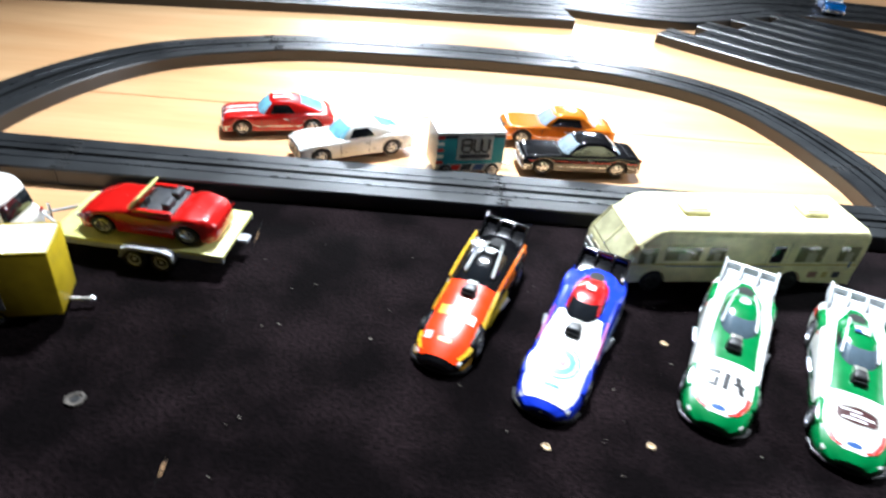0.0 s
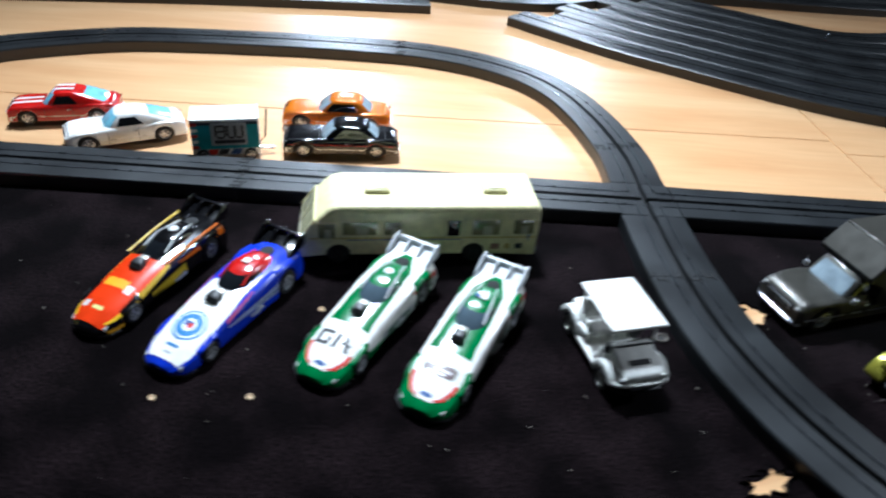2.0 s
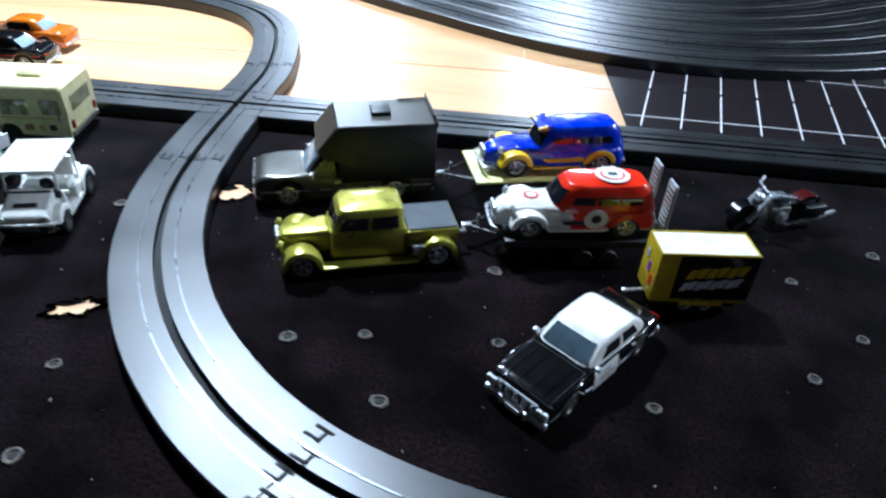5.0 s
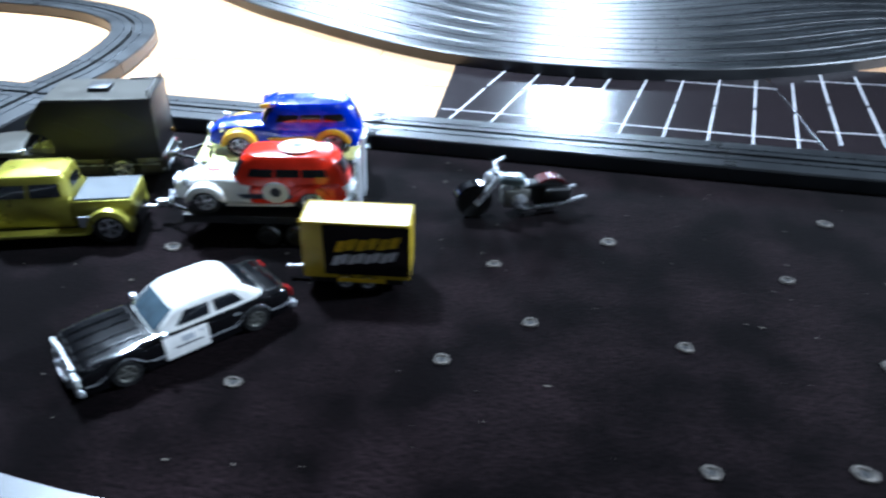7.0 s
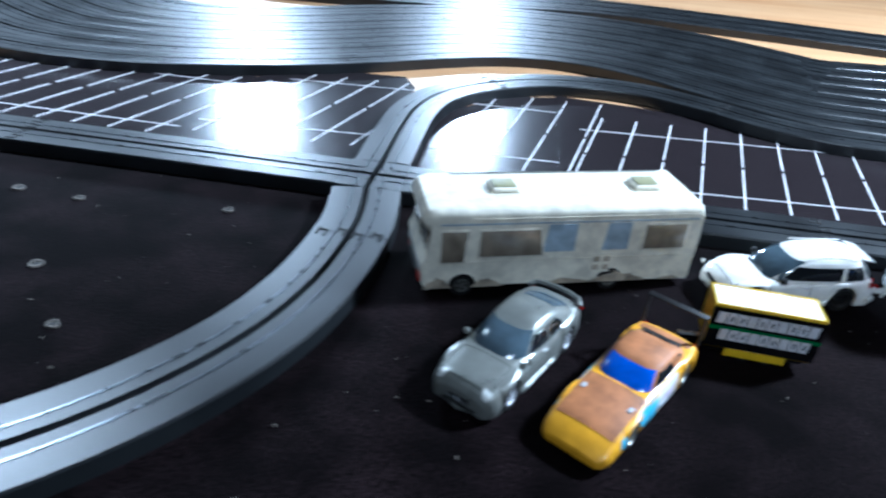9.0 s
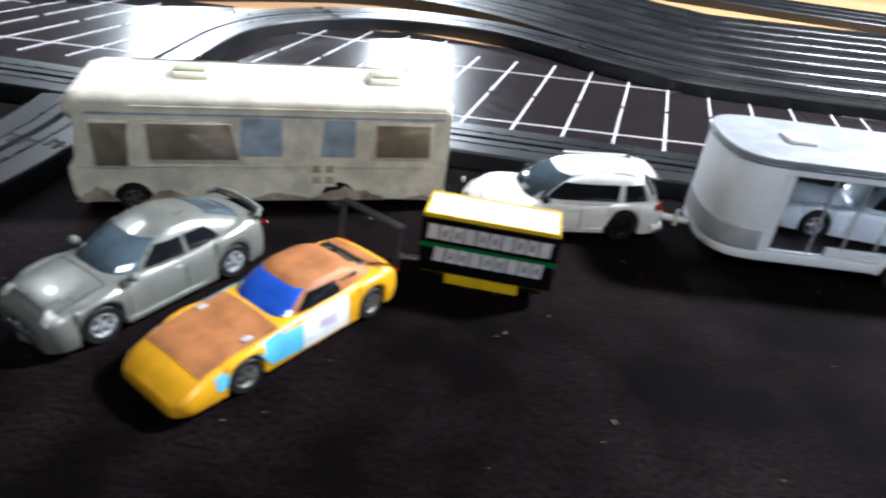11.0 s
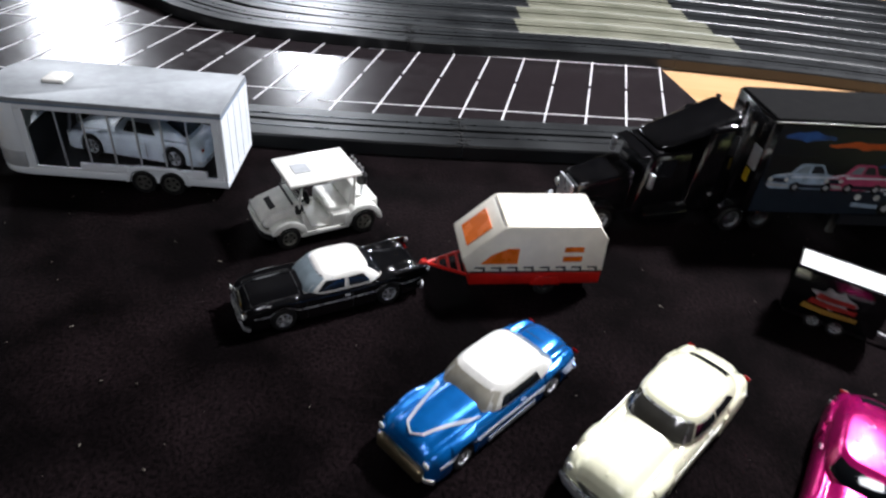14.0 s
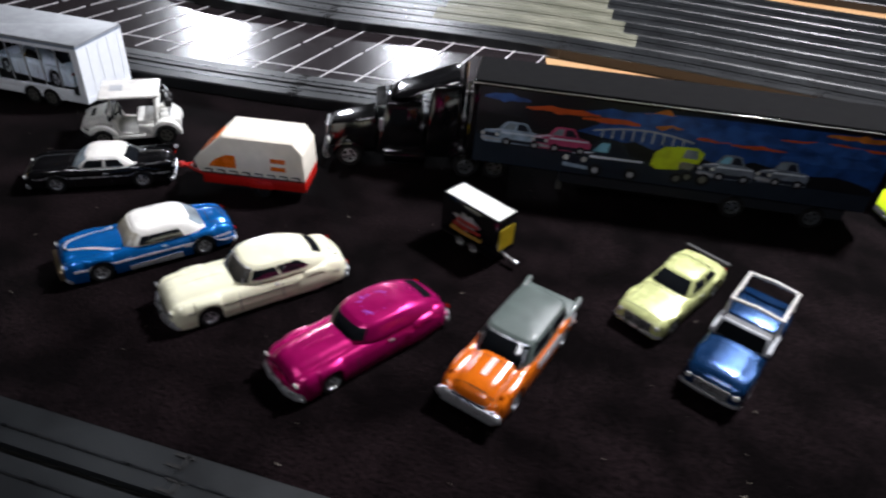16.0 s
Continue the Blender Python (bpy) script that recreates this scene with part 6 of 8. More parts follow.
# ---- flatbed trailers and what they carry ----
def flatbed(label, x, y, heading, L, W, bed, rail_m, ramps=False, zb=10.0, fenders=None, tongue=16):
    c = thing("flatbed_trailer", x, y, heading, label, "trailer", 0.014, "flatbed trailers")
    part("deck", box(-L / 2, L / 2, -W / 2, W / 2, zb, zb + 1.8, 0.5, 2), bed, c)
    for s in (1, -1):
        part("side_rail", box(-L / 2, L / 2, s * (W / 2 - 0.6) - 0.6, s * (W / 2 - 0.6) + 0.6, zb - 2.2, zb + 0.6, 0.3, 1), rail_m, c)
        for wxx in (-12, 0.5):
            wheel(c, wxx, s * (W / 2 + 1.0), 4.9, 4.9, 3.4, WHITEPL if fenders else BLACKPL, "disc" if fenders else "spoke", s)
        if fenders:
            pts = [(-18.5, 6), (-17.5, 10.5), (-13, 12.2), (1.5, 12.2), (6, 10.5), (7, 6), (5.6, 6), (4.8, 9.6), (1, 11), (-12.5, 11), (-16.4, 9.6), (-17.2, 6)]
            part("fender", prism(pts, s * (W / 2 + 1.4) - 2.2, s * (W / 2 + 1.4) + 2.2, 0.3), fenders, c)
    part("tongue", tube([(L / 2 - 2, -W * 0.3, zb - 1), (L / 2 + tongue, 0, zb - 2)], 0.8), rail_m, c)
    part("tongue", tube([(L / 2 - 2, W * 0.3, zb - 1), (L / 2 + tongue, 0, zb - 2)], 0.8), rail_m, c)
    part("coupler", box(L / 2 + tongue - 2, L / 2 + tongue + 3, -1.4, 1.4, zb - 4, zb - 0.8, 0.5, 2), CHROME, c)
    part("jack", tube([(L / 2 + tongue - 5, 1.2, zb - 5), (L / 2 + tongue - 5, 1.2, zb + 5)], 0.6), CHROME, c)
    if ramps:
        for s in (1, -1):
            r = part("ramp", box(-L / 2 - 2.0, -L / 2 - 0.6, s * W * 0.27 - 4.5, s * W * 0.27 + 4.5, zb, zb + 30, 0.3, 1), GREY, c, "raised grey loading ramp")
            for k in range(11):
                part("ramp_slat", box(-L / 2 - 0.6, -L / 2 - 0.1, s * W * 0.27 - 3.8, s * W * 0.27 + 3.8, zb + 1.5 + k * 2.5, zb + 2.5 + k * 2.5), DULLMETAL, r, smooth=False)
    else:
        part("rear_tab", box(-L / 2 - 5, -L / 2, -3, 3, zb - 1.5, zb, 0.3, 1), rail_m, c)
    return c


flatbed("pale yellow toy flatbed trailer with grey fenders", 2.49, -0.855, 174, 80, 40, PALEYELLOW, GREY, False, 9.5, GREY)
flatbed("pale yellow toy flatbed trailer behind a camper truck", 8.775, -0.86, 196, 84, 38, PALEYELLOW, BLACKPL, False, 16.0)
flatbed("black toy car trailer with raised ramps", 8.94, -1.37, 189, 78, 39, BLACKPL, BLACKPL, True, 12.0)

# red convertible on its trailer
rc = car("convertible", "glossy red toy convertible riding on a yellow trailer", 2.515, -0.875, 174, 68, 29, RED,
         [(0, 13, 0.84), (0.06, 15.5, 0.95), (0.22, 16.6, 1.0), (0.3, 14.8, 0.98), (0.56, 14.8, 0.97), (0.62, 16.6, 0.98), (0.82, 14.8, 0.97), (0.94, 12, 0.9), (1, 9, 0.78)], 3.0, 5.6, (0.30, -0.30), 0.5, 0.8, None, bump=False, z=0.113, group="")
part("cockpit_floor", box(-13.5, 4.5, -11, 11, 14.6, 16.4, 0.5, 2), SEATGREY, rc, "dark open cockpit")
for s in (1, -1):
    part("seat", box(-11.5, -7.5, s * 5.5 - 4, s * 5.5 + 4, 16.2, 20.5, 1.0, 3), SEATGREY, rc)
    part("door_top", box(-13.5, 5.5, s * 12.2 - 1.3, s * 12.2 + 1.3, 14.5, 17.8, 0.6, 2), RED, rc)
part("windscreen_frame", hexa([(6.5, -12.4, 16.5), (8, -12.4, 16.5), (8, 12.4, 16.5), (6.5, 12.4, 16.5)], [(2.2, -11, 23), (3.4, -11, 23), (3.4, 11, 23), (2.2, 11, 23)], 0.3, 1), PALEYELLOW, rc, "pale windscreen frame")
part("windscreen", hexa([(7.6, -10.8, 17.5), (8.2, -10.8, 17.5), (8.2, 10.8, 17.5), (7.6, 10.8, 17.5)], [(3.3, -9.6, 22.2), (3.9, -9.6, 22.2), (3.9, 9.6, 22.2), (3.3, 9.6, 22.2)]), PALEGLASS, rc, smooth=False)
rc.scale = (0.95, 0.97, 0.86)
part("steering_wheel", lathe([(2.4, 0), (2.8, 0.4), (2.4, 0.8), (2.1, 0.4), (2.4, 0)], 16, None, "x", (0.5, 5.5, 18.5)), BLACKPL, rc)

# white tow truck at the far end
wt = car("passenger_van", "white toy van hitched to a flatbed trailer", 1.59, -0.96, 176, 76, 31, WHITE,
         [(0, 16, 0.93), (0.04, 17, 0.98), (0.4, 17.2, 1.0), (0.7, 17.2, 0.99), (0.93, 16, 0.97), (1, 13.5, 0.9)], 3.6, 6.0, (0.31, -0.31), 0.2, 0.6, (-37.5, -34, 8, 18, 16.0, 32, 15, 12.6), category="van", panes=3, side=(0.1, 0.86, 0.2, 0.72), rear=(0.14, 0.86, 0.2, 0.7), n=5.0)


# ---- delivery vans ----
def delivery(label, x, y, heading, z, front_m, rear_m, fender_m, roof_m, accent, z_round):
    L, W = 70, 27
    c = thing("delivery_van", x, y, heading, label, "toy van", z, "delivery vans")
    prof = [(0, 12, 0.8), (0.05, 14, 0.92), (0.3, 14.5, 0.98), (0.55, 15, 0.96), (0.62, 15.6, 0.84), (0.8, 15.2, 0.66), (0.95, 13.4, 0.5), (1, 10.5, 0.4)]
    xf, xr = 0.30 * L, -0.30 * L
    part("body", shell(L, W, prof, 4.0, [(xf, 6.8, 6.0), (xr, 7.2, 6.4)], 0.6, 1.4), front_m, c, angle=45)
    part("rear_quarter", shell(40, W + 0.6, [(0, 12, 0.84), (0.1, 14.6, 0.97), (1, 14.8, 0.96)], 5.0, [(-21 + 14.5, 7.2, 6.4)], 0.7, 0.6), rear_m, c, angle=60).matrix_basis = pose(-14.5 * MM, 0, 0.15 * MM)
    cabin(c, -35.5, -30, 5.5, 12.5, 12.5, 26.2, 12.4, 9.4, rear_m, SMOKE, side=(0.14, 0.86, 0.38, 0.63), panes=3, screen=(0.1, 0.9, 0.3, 0.82), rear=(0.2, 0.8, 0.35, 0.75), name="van_body", n=4.0, lean=1.5, dome=1.4)
    for s in (1, -1):
        for ax, r0, m in ((xf, 8.4, fender_m), (xr, 8.6, fender_m if fender_m is YELLOW else rear_m)):
            a0 = [math.pi * k / 12 for k in range(13)]
            outer = [(ax + r0 * math.cos(a), 5.8 + r0 * math.sin(a)) for a in a0]
            inner = [(ax + (r0 - 2.0) * math.cos(a), 5.8 + (r0 - 2.0) * math.sin(a)) for a in a0[::-1]]
            part("fender", prism(outer + inner, s * 10.6 - 3.6, s * 10.6 + 3.6, 0.9, segs=2), m, c)
        wheel(c, xf, s * 11.6, 6.0, 6.0, 4.4, CHROME, "spoke", s)
        wheel(c, xr, s * 11.6, 6.4, 6.4, 4.8, CHROME, "spoke", s)
        part("headlight", lathe([(2.2, 0), (2.2, 1.4), (0.6, 2.2)], 14, None, "x", (27.5, s * 8.6, 14.0)), CHROME, c)
        part("side_print", prism([(-14, 8), (6, 8), (8, 10), (-12, 10.5)], s * 13.3 - 0.2, s * 13.3 + 0.2), accent, c, smooth=False)
    part("grille", box(34.2, 35.6, -4.4, 4.4, 5, 13, 0.8, 2), CHROME, c)
    bumper(c, 36.5, 11.5, 5.0, 2.2, 1.6)
    bumper(c, -36.0, 11.5, 6.0, 2.2, 1.6)
    part("running_board", box(-12, 13, -14, 14, 4.2, 5.4, 0.4, 1), fender_m, c)
    c.scale = (1.13, 1.05, 1.0)
    if z_round:
        part("roof_disc", lathe([(7.5, 0), (7.5, 0.25)], 28, None, "z", (-15, 0, 27.6)), WHITE, c, "white round roof print")
        part("roof_disc", lathe([(5.4, 0), (5.4, 0.2)], 28, None, "z", (-15, 0, 27.8)), DECALRED, c, "red ring print")
        part("roof_disc", lathe([(4.4, 0), (4.4, 0.2)], 28, None, "z", (-15, 0, 27.96)), WHITE, c)
        part("roof_mark", box(-17, -13, -1.4, 1.4, 28.1, 28.3), DARKDECAL, c, smooth=False)
        part("hood_ring", lathe([(3.4, 0), (3.4, 0.2)], 22, None, "z", (19, 0, 16.6)), DECALRED, c)
        part("hood_ring", lathe([(2.2, 0), (2.2, 0.2)], 22, None, "z", (19, 0, 16.75)), WHITE, c)
        for s in (1, -1):
            part("door_disc", lathe([(5.2, -0.15), (5.2, 0.15)], 26, None, "y", (-7, s * 13.55, 11.2)), WHITE, c)
            part("door_mark", lathe([(2.2, -0.15), (2.2, 0.15)], 16, None, "y", (-7, s * 13.75, 11.4)), DARKDECAL, c)
    else:
        part("visor", hexa([(3, -9, 25), (10, -8.5, 24), (10, 8.5, 24), (3, 9, 25)], [(3, -8.4, 27.6), (10, -8, 25.4), (10, 8, 25.4), (3, 8.4, 27.6)], 0.6, 2), rear_m, c)
        for s in (1, -1):
            part("visor_end", hexa([(6, s * 7.6 - 1.2, 24.6), (10.4, s * 7.4 - 1.1, 23.9), (10.4, s * 7.4 + 1.1, 23.9), (6, s * 7.6 + 1.2, 24.6)], [(6, s * 7.4 - 1.0, 27.0), (10.4, s * 7.2 - 1.0, 25.6), (10.4, s * 7.2 + 1.0, 25.6), (6, s * 7.4 + 1.0, 27.0)], 0.4, 2), fender_m, c)
        for s in (1, -1):
            part("flame_print", prism([(10, 14), (28, 12), (20, 15.4)], s * 7.2 - 0.4, s * 7.2 + 0.4), PALEYELLOW, c, smooth=False)
    return c


delivery("red and white toy delivery van on a black trailer", 8.90, -1.41, 191, 0.152, WHITE, ORANGERED, WHITE, ORANGERED, DARKDECAL, True)
delivery("blue toy delivery van with yellow fenders on a trailer", 8.815, -0.86, 196, 0.192, BLUE, BLUE, YELLOW, BLUE, YELLOW, False)


# ---- camper truck ----
ct = car("camper_truck", "dark grey toy pickup truck with a camper body", 7.69, -1.06, 197, 94, 32, GUNMETAL,
         [(0, 14, 0.93), (0.03, 15, 0.98), (0.5, 16, 1.0), (0.64, 18.4, 0.99), (0.75, 18.9, 0.98), (0.93, 18.4, 0.96), (0.98, 17.6, 0.95), (1, 15.6, 0.92)], 5.0, 7.4, (0.32, -0.27), 0.1, 0.5, (2, 4, 14, 22.5, 16.5, 29, 14.6, 12.8), rim=CHROME, category="truck", nose=0.08, glass=PALEGLASS, side_glass=SMOKE)
BLACKCAMP = plain("matt_black_plastic", "121114", 0.42)
part("camper_body", prism([(-46, 14), (3, 14), (3, 27), (14, 30), (14, 33), (4, 45.5), (-46, 45.5)], -17.5, 17.5, 0.9, segs=2), BLACKCAMP, ct, "black camper body")
part("camper_roof", hexa([(-45.5, -17, 45.2), (4.2, -17, 45.2), (4.2, 17, 45.2), (-45.5, 17, 45.2)], [(-45.3, -16.8, 46.2), (4, -16.8, 46.2), (4, 16.8, 46.2), (-45.3, 16.8, 46.2)], 0.3, 1), GUNMETAL, ct, "grey camper roof")
part("camper_rear_edge", box(-46.4, -45, -17, 17, 44, 47, 0.4, 2), BLACKPL, ct)
part("camper_front", pane(((14.2, -16.5, 33), (14.2, 16.5, 33), (4.4, 16.5, 45.2), (4.4, -16.5, 45.2)), 0, 1, 0, 1, 0.4, 0.8), GUNMETAL, ct, "sloping grey camper front")
part("roof_hatch", box(-24, -14, -6, 5, 46, 48.4, 0.6, 2), BLACKPL, ct)
part("roof_rack", tube([(-45, -15, 46.4), (-45, -15, 49.5), (-45, 15, 49.5), (-45, 15, 46.4)], 0.5), BLACKPL, ct)
part("roof_rack", tube([(-30, -15, 46.8), (-45, -15, 47.2)], 0.5), BLACKPL, ct)
for s in (1, -1):
    for x0, z0 in ((-42, 33), (-30, 29), (-17, 26)):
        part("side_slash", prism([(x0, z0), (x0 + 4, z0 - 0.5), (x0 + 18, z0 + 9), (x0 + 13, z0 + 8)], s * 17.5 - 0.15, s * 17.5 + 0.15), BLACKPL, ct, smooth=False)
    part("side_trim", box(-44, 44, s * 16.6 - 0.2, s * 16.6 + 0.2, 10.2, 10.8), CHROME, ct, smooth=False)
    part("mirror", box(17, 19, s * 17.2 - 1.2, s * 17.2 + 1.2, 18, 21, 0.4, 2), CHROME, ct)
seams(ct, (22, 3), 7, 15.5, hood=(23, 44, 13.2), handles=(5,))
for k in range(3):
    part("grille_slot", box(46.8, 47.6, -8, 8, 8.6 + k * 2.2, 9.8 + k * 2.2), SEAMDARK, ct, smooth=False)
ct.scale = (1.03, 1.0, 1.0)
part("rear_knob", lathe([(1.2, 0), (1.5, 1), (0.4, 2)], 12, None, "x", (-48.5, -8, 20)), plain("brass", "b08a3a", 0.3, 1.0), ct)

# ---- lime hot rod pickup ----
hr = thing("hot_rod_truck", 7.91, -1.665, 198.5, "metallic lime toy hot rod pickup with chrome wheels", "toy truck", 0.014)
part("hood", hexa([(14, -7, 8), (36, -4.6, 8), (36, 4.6, 8), (14, 7, 8)], [(14, -7.6, 19.2), (35.5, -4.8, 17.2), (35.5, 4.8, 17.2), (14, 7.6, 19.2)], 2.2, 4), LIME, hr)
part("radiator", box(35.2, 37, -4.6, 4.6, 7, 17, 0.8, 3), CHROME, hr)
part("body", hexa([(-17, -11, 6), (15, -9.6, 6), (15, 9.6, 6), (-17, 11, 6)], [(-17, -11.2, 20), (15, -9.6, 19.8), (15, 9.6, 19.8), (-17, 11.2, 20)], 1.6, 3), LIME, hr)
cabin(hr, -17, -16, 11, 14.5, 18.6, 28.6, 11.0, 9.8, LIME, SMOKE, side=(0.1, 0.9, 0.16, 0.7), panes=2, screen=(0.08, 0.92, 0.16, 0.78), rear=(0.25, 0.75, 0.3, 0.7), n=6.0, dome=1.6)
part("bed", hexa([(-40, -11, 10), (-17, -11, 10), (-17, 11, 10), (-40, 11, 10)], [(-40, -11.4, 18), (-17, -11.4, 18), (-17, 11.4, 18), (-40, 11.4, 18)], 0.8, 2), LIME, hr)
part("bed_cover", box(-39.4, -17.6, -10.6, 10.6, 17.8, 18.7, 0.3, 1), plain("grey_bed_cover", "3e4348", 0.4), hr, "grey cloth bed cover")
for s in (1, -1):
    for ax, r0, w0 in ((27, 8.8, 4.2), (-30, 9.2, 4.2)):
        aa = [math.pi * (-0.05 + 1.1 * k / 12) for k in range(13)]
        pts = [(ax + r0 * math.cos(a), 6.2 + r0 * math.sin(a)) for a in aa] + [(ax + (r0 - 1.8) * math.cos(a), 6.2 + (r0 - 1.8) * math.sin(a)) for a in aa[::-1]]
        part("fender", prism(pts, s * 11.6 - w0, s * 11.6 + w0, 0.8, segs=2), LIME, hr)
    part("running_board", hexa([(-21.5, s * 13 - 2.6, 4.6), (19, s * 13 - 2.6, 4.6), (19, s * 13 + 2.6, 4.6), (-21.5, s * 13 + 2.6, 4.6)], [(-21.5, s * 13 - 2.6, 6.2), (19, s * 13 - 2.6, 6.2), (19, s * 13 + 2.6, 6.2), (-21.5, s * 13 + 2.6, 6.2)], 0.5, 2), LIME, hr)
    wheel(hr, 27, s * 12.0, 6.4, 6.4, 4.6, CHROME, "spoke", s)
    wheel(hr, -30, s * 12.0, 6.8, 6.8, 5.2, CHROME, "spoke", s)
    part("headlight", lathe([(2.3, 0), (2.6, 1.5), (0.8, 2.8)], 14, None, "x", (34, s * 9.2, 14.5)), LIME, hr)
    part("step_plate", box(-24, -19, s * 14.6 - 0.4, s * 14.6 + 0.4, 8, 13, 0.3, 1), GREY, hr)
part("chassis", box(-40, 34, -7, 7, 3.5, 9), BLACKPL, hr, smooth=False)
part("tow_hook", tube([(-40, 0, 9), (-46, 0, 8.5)], 1.0), CHROME, hr)
hr.scale = (1.1, 1.08, 1.12)

# ---- police sedan ----
pc = car("police_car", "black toy police sedan with white roof and doors", 8.895, -2.26, 230, 82, 31, BLACKP,
         [(0, 12.8, 0.92), (0.03, 14.2, 0.97), (0.3, 14.6, 1.0), (0.55, 14.6, 1.0), (0.85, 14.2, 0.99), (0.97, 13.6, 0.97), (1, 12.2, 0.94)], 3.0, 5.4, (0.31, -0.30), 0.05, 0.4, (-31, -20, 2.5, 14, 13.9, 22.4, 14.0, 11.8), WHITE, DUSKGLASS, DULLMETAL, panes=2, side=(0.2, 0.84, 0.22, 0.76), side_glass=SMOKE, n=6.5, screen=(0.1, 0.9, 0.16, 0.82), trim=WHITE, bump=False, nose=0.06, front_lamp=False, rear=(0.1, 0.9, 0.2, 0.8))
for s, x in ((1, 42.4), (-1, -42.4)):
    part("bumper_bar", box(min(x, x - 2.6 * s), max(x, x - 2.6 * s), -15, 15, 3.2, 6.6, 1.0, 3), CHROME, pc, "chrome bumper")
    for y in (-1, 1):
        part("bumper_guard", box(min(x + 0.9 * s, x - s), max(x + 0.9 * s, x - s), y * 6 - 0.9, y * 6 + 0.9, 2.8, 7.4, 0.4, 2), CHROME, pc)
part("plate", box(43.0, 43.5, -3.4, 3.4, 3.6, 5.8), LINEPAINT, pc, "blank pale plate", smooth=False)
part("grille_frame", box(40.2, 41.3, -9.6, 9.6, 6.8, 12.4, 0.3, 1), CHROME, pc, "chrome grille frame")
for k in range(9):
    part("grille_slat", box(41.0, 41.8, -8.6 + k * 2, -7.6 + k * 2, 7.3, 11.8, 0.2, 1), SEAMDARK if k % 2 else CHROME, pc)
for s in (1, -1):
    for k in (0, 1):
        part("square_lamp", box(40.2, 41.8, s * (11 + k * 2.5) - 1.05, s * (11 + k * 2.5) + 1.05, 7.6, 11.4, 0.3, 2), LAMPGLASS, pc)
side_patch(pc, -5.0, 11.5, 4.2, 13.4, WHITE, "door", 0.3, "white front door")
side_patch(pc, -2.5, 8, 8.2, 8.8, DARKDECAL, "door_print", 0.42, cols=4, rows=1)
side_patch(pc, 0.5, 5, 9.8, 12.2, GREY, "door_print", 0.42, cols=4, rows=2)
seams(pc, (11.8, -5.3, -20), 4, 13.4, hood=(15.5, 38.5, 12.8), boot=(-39, -31.5, 12), handles=(-3, -17))
for k in (-8.5, -3.2, 3.2, 8.5):
    top_patch(pc, 16.5, 38.5, k - 0.5, k + 0.5, BLACKP, "hood_ridge", 0.42, cols=8, rows=3)
for s in (1, -1):
    side_patch(pc, -39, 39, 6.6, 7.1, CHROME, "side_trim", 0.18, cols=20, rows=1, sides=(s,))
    part("mirror", box(9.6, 11.8, s * 15.4 - 1.1, s * 15.4 + 1.1, 14.4, 16.4, 0.4, 2), CHROME, pc)
    part("tail_light", box(-41.6, -40.6, s * 11 - 2.6, s * 11 + 2.6, 8.6, 12, 0.3, 1), LENSRED, pc)
pc.scale = (0.95, 0.96, 0.97)

# ---- motorcycle ----
mc = thing("motorcycle", 10.08, -1.01, 203, "chrome and black toy chopper motorcycle leaning on its stand", "motorcycle", 0.014)
for x0, r in ((20, 7.6), (-12, 7.8)):
    w = part("wheel", lathe([(r * 0.7, -1.8), (r * 0.92, -2.0), (r, -1.0), (r, 1.0), (r * 0.92, 2.0), (r * 0.7, 1.8)], 24, None, "y", (x0, 0, r)), RUBBER, mc)
    part("rim", lathe([(r * 0.7, -1.2), (r * 0.72, 1.2), (r * 0.5, 0.6), (r * 0.2, 1.2), (r * 0.1, 1.5)], 20, None, "y", (x0, 0, r)), CHROME, w)
part("front_fork", tube([(20, 3.2, 7.6), (11, 3.2, 20)], 1.3), CHROME, mc)
part("front_fork", tube([(20, -3.2, 7.6), (11, -3.2, 20)], 1.3), CHROME, mc)
part("handlebar", tube([(5, -9, 22.5), (10, -6, 22), (11, 0, 20.5), (10, 6, 22), (5, 9, 22.5)], 0.7), CHROME, mc)
part("fuel_tank", hexa([(-1, -3, 13), (10, -2.2, 15), (10, 2.2, 15), (-1, 3, 13)], [(-1, -3.4, 18), (9.5, -2.8, 19.5), (9.5, 2.8, 19.5), (-1, 3.4, 18)], 1.4, 3), plain("grey_blue_metal", "7c8a8c", 0.3, 0.6), mc)
part("engine", box(-3, 8, -3.4, 3.4, 4, 12.5, 0.9, 2), DULLMETAL, mc)
for k in (-1, 1):
    part("cylinder", lathe([(2.2, 0), (2.5, 1), (2.2, 2), (2.5, 3), (2.2, 4), (2.5, 5), (1.8, 6.5)], 14, None, "z", (2.5 + 3.2 * k, 0, 9)), CHROME, mc)
part("seat", hexa([(-16, -3, 12), (0, -2.6, 12), (0, 2.6, 12), (-16, 3, 12)], [(-17, -2.6, 16.5), (-1, -2.2, 14), (-1, 2.2, 14), (-17, 2.6, 16.5)], 1.0, 3), BLACKPL, mc)
part("rear_fender", prism([(-12 + 9.2 * math.cos(a), 7.8 + 9.2 * math.sin(a)) for a in [math.pi * (0.3 + 0.07 * k) for k in range(11)]] + [(-12 + 8.2 * math.cos(a), 7.8 + 8.2 * math.sin(a)) for a in [math.pi * (1.0 - 0.07 * k) for k in range(11)]], -2.8, 2.8), paint("maroon_paint", "4a0f12"), mc)
for s in (1, -1):
    part("exhaust_pipe", tube([(4, s * 3.4, 7), (0, s * 4.6, 4.4), (-14, s * 4.8, 4.8), (-27, s * 4.8, 7.5)], 1.0), CHROME, mc)
part("headlight", lathe([(0.6, 0), (2.0, 1), (2.2, 3), (1.6, 3.6)], 14, None, "x", (12, 0, 18.5)), CHROME, mc)
